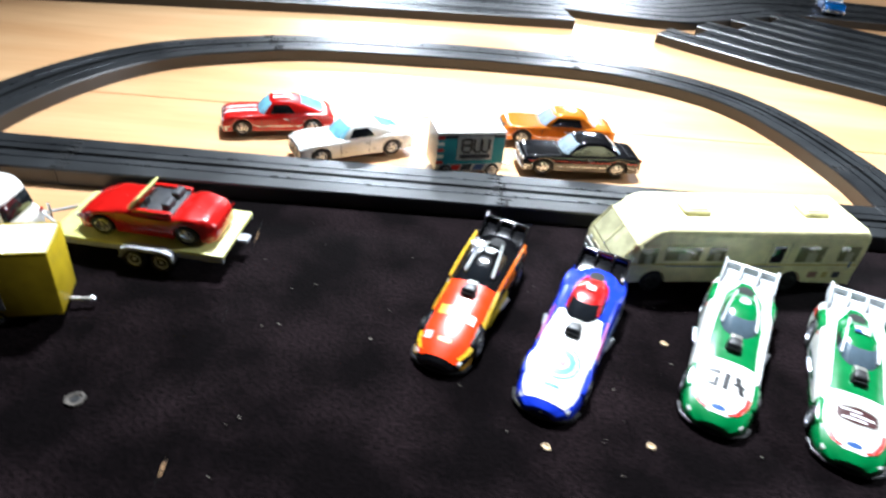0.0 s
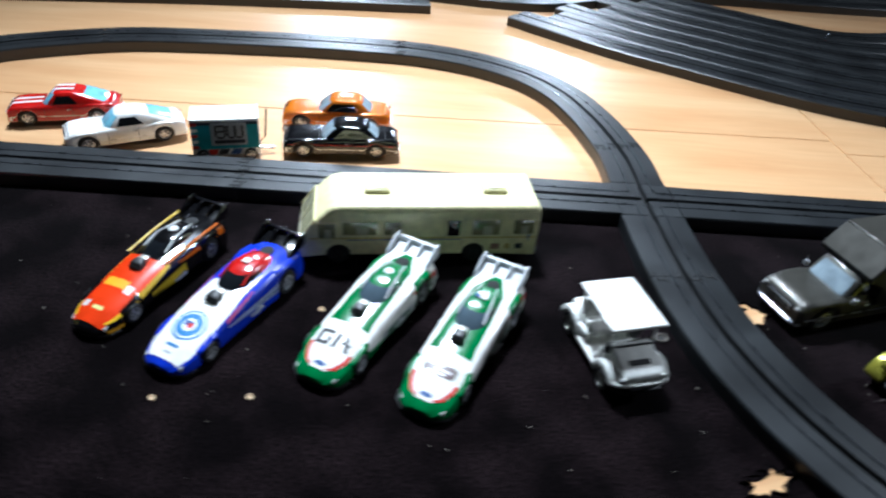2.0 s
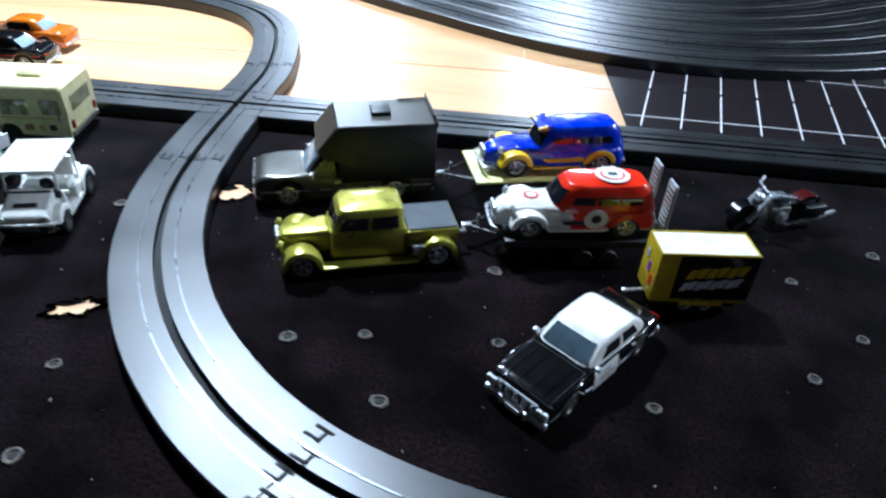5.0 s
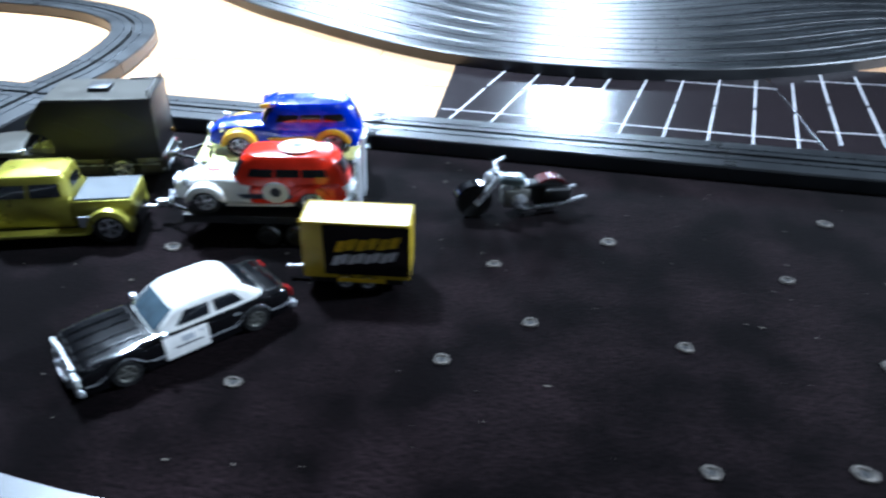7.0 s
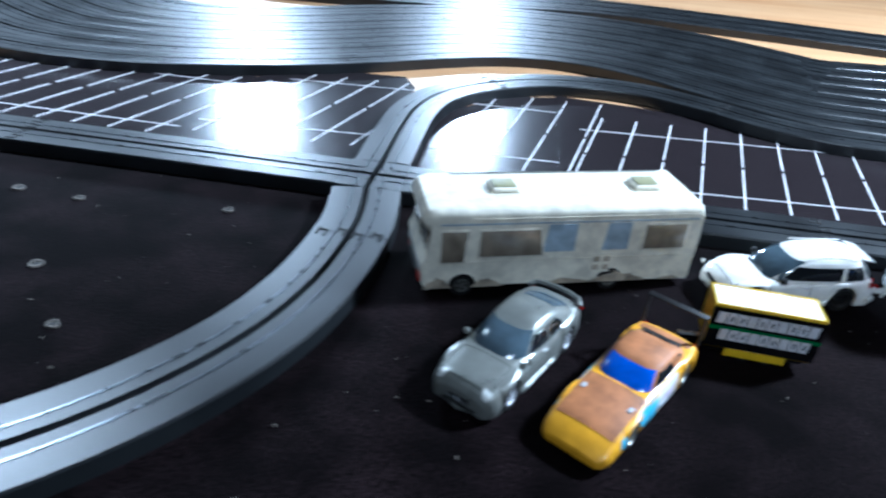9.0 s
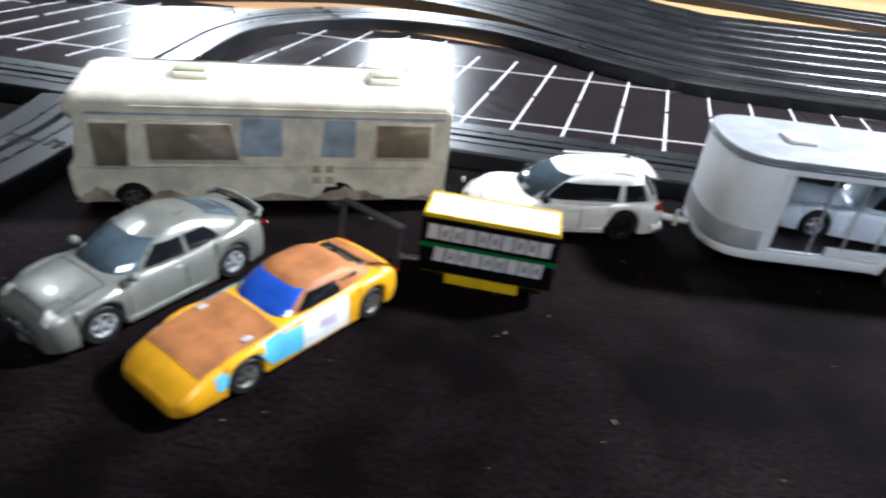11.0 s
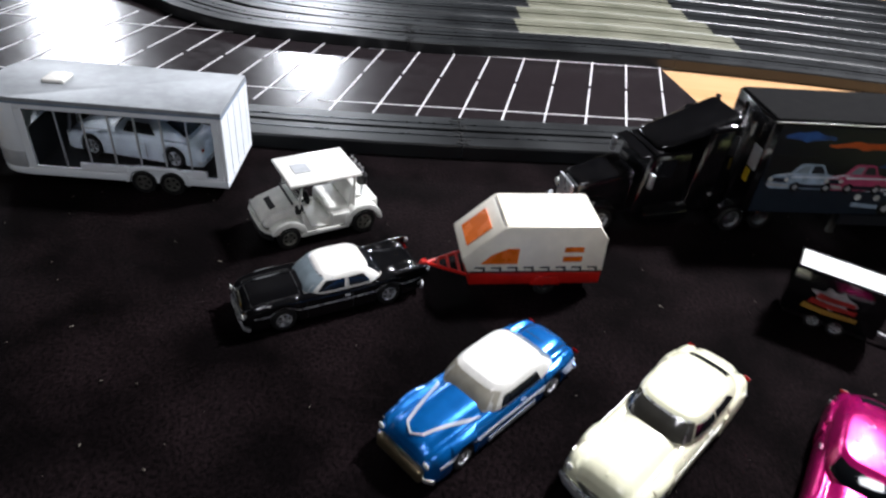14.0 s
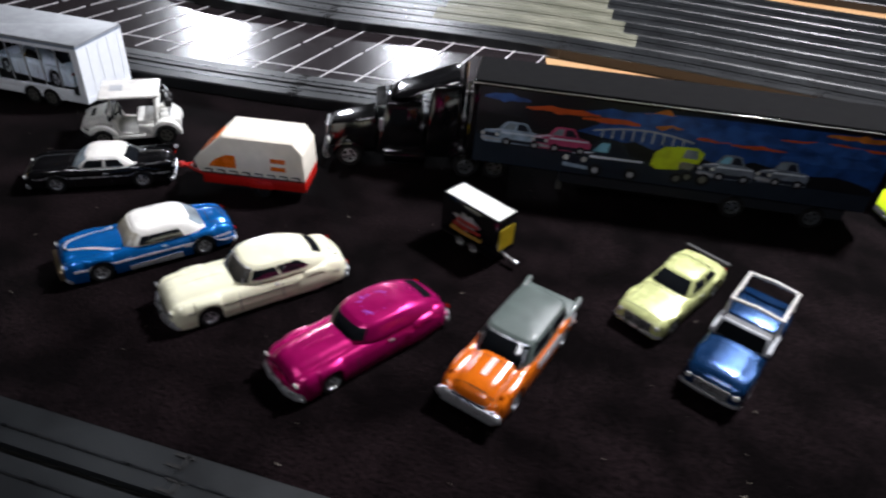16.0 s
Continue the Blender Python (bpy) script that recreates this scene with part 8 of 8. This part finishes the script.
for s in (1, -1):
    part("tail_fin", prism([(-41, 12), (-24, 15.4), (-41, 18.6)], s * 13.4 - 0.9, s * 13.4 + 0.9, 0.3), GREYROOF, og)
    part("fender_flash", hexa([(17, s * 11.4 - 0.9, 14.6), (34, s * 12.2 - 0.9, 14.0), (34, s * 12.2 + 0.9, 14.0), (17, s * 11.4 + 0.9, 14.6)], [(17, s * 11.4 - 0.9, 16.2), (34, s * 12.2 - 0.9, 15.8), (34, s * 12.2 + 0.9, 15.8), (17, s * 11.4 + 0.9, 16.2)], 0.4, 1), ORANGE, og)
    part("grille_end", lathe([(2.2, 0), (2.4, 1.6), (1.0, 2.6)], 14, None, "x", (39, s * 13, 8.0)), CHROME, og)
part("grille_bar_big", box(38.6, 41.2, -13, 13, 3.4, 10.4, 1.2, 3), CHROME, og, "wide chrome bumper grille")

lc = car("saloon_car", "pale lime metallic toy coupe with black rear wing", 21.43, -1.53, 241, 74, 29, PALELIME, MUSCLE, 2.8, 5.4, (0.31, -0.29), 0.5, 0.9, (-28, -16, 1, 11, 13.6, 21.4, 12.8, 9.8), PALELIME, SMOKE, CHROME, grille=True)
part("rear_wing", hexa([(-37, -13.5, 15), (-34.5, -13.5, 15), (-34.5, 13.5, 15), (-37, 13.5, 15)], [(-37.2, -13.5, 15.8), (-34.7, -13.5, 15.8), (-34.7, 13.5, 15.8), (-37.2, 13.5, 15.8)], 0.3, 1), RUBBER, lc)
for s in (1, -1):
    part("wing_post", box(-36, -34.6, s * 10 - 0.5, s * 10 + 0.5, 12.5, 15.2), RUBBER, lc, smooth=False)

seams(lc, (10, -7), 4, 12.6, hood=(12, 33, 10.5), handles=(-4.5,))
for ob, k in ((bw, 0.91), (bl, 0.95), (cr, 0.98), (mg, 0.96), (og, 0.96), (lc, 0.92)):
    ob.scale = (k, k, k)

# ---- open blue off-roader ----
br = car("off_roader", "dark blue metallic toy open truck with white roll bar", 21.725, -1.83, 247, 80, 30, NAVYMET,
         [(0, 15, 0.92), (0.04, 16, 0.98), (0.48, 16.2, 1.0), (0.56, 16.8, 0.98), (0.9, 16.2, 0.96), (0.97, 14.6, 0.93), (1, 12, 0.86)], 4.4, 6.4, (0.31, -0.29), 0.35, 1.0, None, rim=CHROME, category="truck")
part("cockpit_floor", box(-8, 8, -12, 12, 15, 17.6, 0.4, 1), SEATGREY, br)
part("bed_cover", box(-37, -9, -12, 12, 16, 18.0, 0.8, 3), NAVYMET, br)
part("windscreen_frame", hexa([(9, -13.4, 16.8), (10.6, -13.4, 16.8), (10.6, 13.4, 16.8), (9, 13.4, 16.8)], [(5.0, -12, 24.5), (6.4, -12, 24.5), (6.4, 12, 24.5), (5.0, 12, 24.5)], 0.4, 1), GREY, br, "silver windscreen frame")
part("windscreen", hexa([(10.2, -11.6, 17.8), (10.8, -11.6, 17.8), (10.8, 11.6, 17.8), (10.2, 11.6, 17.8)], [(6.4, -10.6, 23.6), (6.9, -10.6, 23.6), (6.9, 10.6, 23.6), (6.4, 10.6, 23.6)]), SMOKE, br, smooth=False)
for xx in (-8.5, -36):
    part("roll_bar", tube([(xx, -13, 15.5), (xx, -12.6, 26.5), (xx, 0, 27.4), (xx, 12.6, 26.5), (xx, 13, 15.5)], 1.1), WHITE, br, "white roll bar")
for s in (1, -1):
    part("roll_bar", tube([(-8.5, s * 12.4, 26.4), (-36, s * 12.4, 26.4)], 0.9), WHITE, br)
    part("door_top", box(-8, 8.6, s * 13.6 - 1.0, s * 13.6 + 1.0, 15.5, 18.2, 0.5, 2), GREY, br)
br.scale = (0.92, 0.92, 0.92)

# ---- caravan ----
cv = thing("caravan", 19.03, -1.325, 190.8, "small white toy caravan with orange windows and red base", "caravan", 0.014)
CL, CW = 63, 27
part("base", box(-CL / 2, CL / 2 - 3, -CW / 2 + 0.3, CW / 2 - 0.3, 5.5, 13, 1.0, 2), REDPL, cv, "red plastic base")
part("shell", prism([(-CL / 2, 12.6), (CL / 2 - 2, 12.6), (CL / 2 + 1, 20), (16, 35.6), (14, 36.6), (-CL / 2 + 6, 36.6), (-CL / 2 + 1, 30)], -CW / 2, CW / 2, 0.9, segs=2), plain("warm_white_plastic", "f3ecdc", 0.4, wear=0.06), cv)
part("front_window", pane(((CL / 2 + 0.6, -CW / 2, 20.5), (CL / 2 + 0.6, CW / 2, 20.5), (16.4, CW / 2, 35.4), (16.4, -CW / 2, 35.4)), 0.22, 0.78, 0.16, 0.78, 0.35), ORANGEPL, cv, "orange front window")
for s in (1, -1):
    part("side_window", prism([(8, 17.5), (24, 17.5), (20, 22), (13, 25.5), (8, 25.5)], s * CW / 2 - 0.2, s * CW / 2 + 0.2), ORANGEPL, cv, "orange side window")
    for z0 in (18.5, 23.5):
        part("side_window", box(-20.5, -12, s * CW / 2 - 0.25, s * CW / 2 + 0.25, z0, z0 + 2.6), ORANGEPL, cv, smooth=False)
    part("side_band", box(-CL / 2 + 1, CL / 2 - 3, s * CW / 2 - 0.2, s * CW / 2 + 0.2, 12.8, 13.5), BLACKPL, cv, smooth=False)
    for k in range(8):
        x0 = -CL / 2 + 3 + k * 7.2
        part("key_pattern", box(x0, x0 + 4.6, s * CW / 2 - 0.22, s * CW / 2 + 0.22, 15.0, 15.7), BLACKPL, cv, smooth=False)
        part("key_pattern", box(x0, x0 + 0.8, s * CW / 2 - 0.21, s * CW / 2 + 0.21, 13.4, 15.1), BLACKPL, cv, smooth=False)
    wheel(cv, -6, s * (CW / 2 - 1.6), 5.0, 5.0, 3.4, BLACKPL, "disc", s)
    part("fender", prism([(-13, 6), (-11, 10.6), (-1, 10.6), (1, 6)], s * (CW / 2) - 0.6, s * (CW / 2) + 0.6, 0.3), REDPL, cv)
    part("tongue", tube([(CL / 2 - 4, s * 9, 8), (CL / 2 + 14, 0, 8)], 0.8), REDPL, cv)
part("roof_hatch", lathe([(1.3, 0), (1.3, 0.5)], 14, None, "z", (-4, 2, 36.5)), WHITEPL, cv)
for k in range(3):
    part("tongue_brace", box(CL / 2 - 1 + k * 4.5, CL / 2 + 0.2 + k * 4.5, -7 + k * 2, 7 - k * 2, 7.4, 8.6), REDPL, cv, smooth=False)
part("coupler", lathe([(1.8, 0), (2.2, 1.5), (1.2, 3)], 14, None, "z", (CL / 2 + 15, 0, 6.5)), REDPL, cv)
part("roof_edge", box(-CL / 2 + 5, 15, -CW / 2 + 1.5, CW / 2 - 1.5, 36.4, 36.9, 0.2, 1), plain("yellowed_white_plastic", "ece6d2", 0.45), cv)

# ---- articulated lorry ----
POLISHED = plain("polished_rim", "cdd1d6", 0.34, 1.0, wear=0.2)
tr = thing("semi_tractor", 19.745, -0.635, 198.5, "glossy black toy lorry tractor with chrome wheels and lamps", "lorry", 0.014)
part("hood", hexa([(22, -12, 9), (53, -10.5, 8), (53, 10.5, 8), (22, 12, 9)], [(22, -11.4, 33), (51, -8.6, 26), (51, 8.6, 26), (22, 11.4, 33)], 2.2, 4), BLACKP, tr)
part("grille", box(52.2, 54, -7.5, 7.5, 9, 24.5, 1.0, 3), CHROME, tr, "chrome grille")
lo, hi = cabin_corners(-8, -6, 16, 23, 9, 44, 16, 14)
part("cab", hexa(lo, hi, 2.0, 4), BLACKP, tr)
part("windscreen", pane((lo[1], lo[2], hi[2], hi[1]), 0.08, 0.92, 0.68, 0.92, 0.2), SMOKE, tr)
part("sun_visor", hexa([(17, -14, 42), (23, -13.6, 40.5), (23, 13.6, 40.5), (17, 14, 42)], [(17, -14, 43), (23, -13.6, 41.5), (23, 13.6, 41.5), (17, 14, 43)], 0.3, 1), BLACKP, tr)
part("sleeper", hexa([(-30, -17, 9), (-7, -17, 9), (-7, 17, 9), (-30, 17, 9)], [(-29, -16, 58), (-12, -15.5, 56), (-12, 15.5, 56), (-29, 16, 58)], 2.2, 4), BLACKP, tr)
part("roof_fairing", hexa([(-29, -15, 56), (15, -13, 43.5), (15, 13, 43.5), (-29, 15, 56)], [(-29, -14, 62), (10, -11, 48), (10, 11, 48), (-29, 14, 62)], 3.0, 4), BLACKP, tr)
part("frame", box(-56, 46, -7, 7, 6, 11, 0.6, 2), BLACKPL, tr)
bumper(tr, 55, 15, 6.5, 4.5, 3.0)
for s in (1, -1):
    wheel(tr, 39, s * 13.5, 7.4, 7.4, 5.0, CHROME, "spoke", s)
    for wxx in (-34, -52.5):
        wheel(tr, wxx, s * 20.6, 7.4, 7.4, 7.0, POLISHED, "spoke", s)
    aa = [math.pi * (0.02 + 0.96 * k / 10) for k in range(11)]
    part("fender", prism([(39 + 10.5 * math.cos(a), 7 + 10.5 * math.sin(a)) for a in aa] + [(39 + 8.6 * math.cos(a), 7 + 8.6 * math.sin(a)) for a in aa[::-1]], s * 12.5 - 4, s * 12.5 + 4, 0.6), BLACKP, tr)
    part("mudguard", prism([(-63.5, 9), (-62, 15.6), (-56, 18.6), (-30, 18.6), (-24.5, 15.6), (-23, 9), (-24.6, 9), (-26, 14.6), (-31, 16.2), (-55, 16.2), (-60.5, 14.6), (-62, 9)], s * 21.4 - 2.8, s * 21.4 + 2.8, 0.3), BLACKP, tr)
    part("fuel_tank", lathe([(5.4, -13), (5.8, -11), (5.8, 11), (5.4, 13)], 20, None, "x", (4, s * 14, 10)), BLACKP, tr)
    part("step", box(-6, 14, s * 17.5 - 1.2, s * 17.5 + 1.2, 4.6, 5.8), BLACKP, tr, smooth=False)
    part("exhaust_pipe", tube([(-33, s * 15.5, 14), (-33, s * 15.5, 60)], 1.5), BLACKP, tr)
    part("headlight", lathe([(2.4, 0), (2.4, 1.4), (0.6, 2)], 14, None, "x", (51, s * 11.6, 15.5)), LAMPGLASS, tr)
    part("mirror", box(18, 20, s * 20 - 1.4, s * 20 + 1.4, 28, 36, 0.4, 2), CHROME, tr)
    part("side_window", pane((lo[0], lo[1], hi[1], hi[0]) if s < 0 else (lo[2], lo[3], hi[3], hi[2]), 0.4 if s < 0 else 0.14, 0.86 if s < 0 else 0.6, 0.6, 0.88, 0.2), SMOKE, tr)

tl = thing("semi_trailer", 21.32, -0.43, 188.0, "black toy lorry trailer with a printed street of old cars", "trailer", 0.014)
SL, SW = 242, 40
part("body", box(-SL / 2, SL / 2, -SW / 2, SW / 2, 15, 66, 1.0, 3), BLACKP, tl)
DUSTYBLACK = plain("dusty_black_plastic", "050506", 0.9, wear=0.3)
DUSTYBLACK.node_tree.nodes["Principled BSDF"].inputs["Specular IOR Level"].default_value = 0.12
part("roof", box(-SL / 2 + 1, SL / 2 - 1, -SW / 2 + 1, SW / 2 - 1, 66, 67, 0.4, 1), DUSTYBLACK, tl, "dusty black roof")
part("skirt", box(-SL / 2 + 14, SL / 2 - 58, -SW / 2 + 1, SW / 2 - 1, 8, 15.2, 0.5, 1), plain("charcoal_plastic", "1d2026", 0.5), tl)
part("roof_trim", box(-SL / 2, SL / 2, SW / 2 - 0.1, SW / 2 + 0.3, 65.2, 65.7), DULLMETAL, tl, smooth=False)
part("rear_light", box(-SL / 2 - 0.6, -SL / 2, -SW / 2 + 3, -SW / 2 + 8, 17, 20), LENSRED, tl, smooth=False)
for s in (1, -1):
    for wxx in (-43, -90):
        wheel(tl, wxx, s * (SW / 2 - 3), 7.2, 7.2, 6.0, POLISHED, "spoke", s)
    part("landing_leg", box(60, 63, s * 14 - 1.2, s * 14 + 1.2, 0.6, 15), DULLMETAL, tl, smooth=False)


# printed mural on the side that faces the camera: plain shapes of cars under a sunset
def mural(points, m, depth, name="mural_shape"):
    part(name, prism([(-x, z) for x, z in points], SW / 2 + 0.0, SW / 2 + depth), m, tl, smooth=False)


mural([(-117, 16), (116, 16), (116, 64), (-117, 64)], plain("night_sky_decal", "080e1a", 0.35), 0.2, "mural")
mural([(-117, 16), (116, 16), (116, 27), (40, 27), (-117, 36)], plain("road_decal", "1c2632", 0.4), 0.3, "mural_road")
MURALBLUE = plain("dusk_blue_decal", "2a569a", 0.4, wear=0.4)
mural([(-58, 44), (-46, 50), (-40, 58), (-20, 61), (20, 62), (116, 63), (116, 30), (20, 34)], plain("evening_blue_decal", "1c4786", 0.4, wear=0.4), 0.24, "mural_sky")
MURALORANGE = plain("dusk_orange_decal", "d07a2a", 0.4, wear=0.4)
rng = random.Random(31)
for x0, x1, z0, h, m in ((-92, -48, 49, 3.5, FLAME), (-60, 20, 50, 6, MURALBLUE), (-58, -24, 47, 3, FLAME), (-40, 2, 44, 4, MURALBLUE), (-26, 4, 50, 9, MURALORANGE), (4, 60, 47, 9, MURALBLUE), (10, 30, 44, 2.5, FLAME),
                         (48, 117, 46, 6, MURALBLUE), (56, 117, 49, 2.6, FLAME), (60, 117, 40, 5, MURALBLUE), (30, 62, 43, 2, FLAME), (80, 117, 54, 3, MURALORANGE), (-117, -90, 52, 4, MURALBLUE)):
    top = [(x0 + (x1 - x0) * k / 9, z0 + h * (0.35 + rng.uniform(0.1, 0.6)) * math.sin(math.pi * (0.08 + 0.84 * k / 9))) for k in range(10)]
    low = [(x0 + (x1 - x0) * k / 9, z0 - h * rng.uniform(0.1, 0.5) * math.sin(math.pi * (0.08 + 0.84 * k / 9))) for k in range(9, -1, -1)]
    mural([(0.97 * x, 17 + (z - 17) * 1.17) for x, z in top + low], m, 0.26 + 0.04 * rng.random(), "mural_cloud")
# dark trees and a pale arched bridge
mural([(-116, 34)] + [(-116 + 11.5 * k, (50 if k < 3 else 44 - 0.5 * k) + rng.uniform(-3, 3)) for k in range(21)] + [(115, 27)], plain("dark_tree_decal", "0c0f14", 0.45), 0.34, "mural_wood")
arc = [(-49 + 58 * k / 10, 44 + 6 * math.sin(math.pi * (0.12 + 0.76 * k / 10))) for k in range(11)]
mural(arc + [(x, z - 1.0) for x, z in arc[::-1]], GREY, 0.42, "mural_bridge")
for k in range(1, 10):
    mural([(arc[k][0] - 0.5, 42), (arc[k][0] + 0.5, 42), (arc[k][0] + 0.5, arc[k][1] - 0.8), (arc[k][0] - 0.5, arc[k][1] - 0.8)], GREY, 0.38, "mural_bridge")


def mural_car(x, z, w, h, m, glass=SKYBLUE, front=None):
    body = [(0, 0.12), (0.05, 0), (0.98, 0.02), (1, 0.4), (0.94, 0.56), (0.78, 0.62), (0.68, 0.97), (0.6, 1), (0.42, 1), (0.36, 0.95), (0.26, 0.62), (0.06, 0.54), (0, 0.42)]
    mural([(x + w * a, z + h * b) for a, b in body], m, 0.5, "mural_car")
    mural([(x + w * a, z + h * b) for a, b in ((0.32, 0.64), (0.5, 0.64), (0.52, 0.92), (0.41, 0.92))], glass, 0.6, "mural_glass")
    mural([(x + w * a, z + h * b) for a, b in ((0.54, 0.64), (0.74, 0.64), (0.66, 0.92), (0.55, 0.92))], DARKDECAL, 0.6, "mural_glass")
    mural([(x + w * a, z + h * b) for a, b in ((-0.01, 0.1), (0.3, 0.06), (0.3, 0.16), (-0.01, 0.22))], front or GREY, 0.62, "mural_bumper")
    mural([(x + w * a, z + h * b) for a, b in ((0.01, 0.26), (0.27, 0.24), (0.27, 0.42), (0.01, 0.42))], DARKDECAL, 0.58, "mural_grille")
    mural([(x + w * a, z + h * b) for a, b in ((0.32, 0.04), (0.97, 0.05), (0.98, 0.2), (0.32, 0.2))], DARKDECAL, 0.54, "mural_shade")
    mural([(x + w * a, z + h * b) for a, b in ((0.3, 0.44), (0.95, 0.47), (0.95, 0.52), (0.3, 0.52))], PALEBLUE, 0.56, "mural_gleam")
    mural([(x + w * a, z + h * b) for a, b in ((0.06, 0.5), (0.3, 0.56), (0.36, 0.6), (0.22, 0.6))], PALEBLUE, 0.55, "mural_gleam")
    for k in (0.02, 0.24):
        part("mural_lamp", lathe([(h * 0.08, 0), (h * 0.08, 0.7)], 10, None, "y", (-(x + w * k), SW / 2 + 0.05, z + h * 0.36)), LAMPGLASS, tl)
    for k in (0.4, 0.84):
        part("mural_wheel", lathe([(h * 0.19, 0), (h * 0.19, 0.62)], 14, None, "y", (-(x + w * k), SW / 2 + 0.05, z + h * 0.08)), BLACKPL, tl)
        part("mural_hub", lathe([(h * 0.09, 0), (h * 0.09, 0.72)], 12, None, "y", (-(x + w * k), SW / 2 + 0.05, z + h * 0.08)), GREY, tl)


MURALPALE = plain("pale_car_decal", "9fb4c8", 0.4, wear=0.4)
MURALGREY = plain("grey_car_decal", "76808c", 0.4, wear=0.4)
mural_car(-113, 30, 38, 14.5, MURALPALE, PALEGLASS)
mural_car(-83, 30, 35, 15, DECALPINK, PALEGLASS)
mural_car(16, 25.5, 32, 16, MURALGREY, SKYGLASS)
mural_car(49, 27, 29, 15, MURALGREY, PALEGLASS)
mural_car(-62, 18.5, 48, 22, plain("black_car_decal", "1d2733", 0.35), SKYGLASS, MURALPALE)
# yellow hot rod with its open engine
mural([(x + 3, z + 2) for x, z in [(-15, 27), (-11, 24.5), (2, 26), (5, 30), (3, 37), (-2, 40), (-9, 39.5), (-14, 35)]], NEON, 0.7, "mural_hot_rod")
mural([(x + 3, z + 2) for x, z in [(-5, 31), (12, 31), (14, 38), (9, 41), (-3, 40.5)]], NEON, 0.64, "mural_hot_rod")
mural([(x + 3, z + 2) for x, z in [(2, 34), (11, 34), (9.5, 39.4), (3, 39.4)]], PALEGLASS, 0.74, "mural_glass")
for a, b, r in ((2, 22, 3.6), (8, 24, 3.4), (17, 23.5, 4.2)):
    part("mural_wheel", lathe([(r, 0), (r, 0.76)], 16, None, "y", (-a - 3, SW / 2 + 0.05, b)), BLACKPL, tl)
    part("mural_hub", lathe([(r * 0.55, 0), (r * 0.55, 0.84)], 12, None, "y", (-a - 3, SW / 2 + 0.05, b)), DULLMETAL, tl)
mural([(x + 3, z + 2) for x, z in [(1, 27), (9, 26.5), (10, 31), (2, 31.5)]], DULLMETAL, 0.78, "mural_engine")
part("front_panel", box(SL / 2 - 0.2, SL / 2 + 0.4, SW / 2 - 9, SW / 2 - 2, 38, 50, 0.2, 1), GREY, tl, "pale panel on the trailer front")
part("front_panel", box(SL / 2 - 0.1, SL / 2 + 0.6, SW / 2 - 9, SW / 2 - 5, 30, 37, 0.2, 1), MUSTARD, tl, "yellow panel on the trailer front")

car("neon_car", "small neon yellow toy car behind the lorry trailer", 22.98, -0.06, 200, 62, 28, paint("neon_yellow_paint", "c6e418"), MODERN, 3, 5.6, (0.3, -0.3), 0.5, 0.8, (-24, -13, 4, 14, 14, 22, 12, 9))

car("saloon_car", "small blue toy car on the far track", 9.12, 5.5, 255, 64, 26, BLUEMET, MODERN, 3, 5.2, (0.3, -0.3), 0.4, 0.8, (-26, -16, 4, 14, 14, 22, 11.6, 9), WHITE, PALEGLASS, z=0.098)
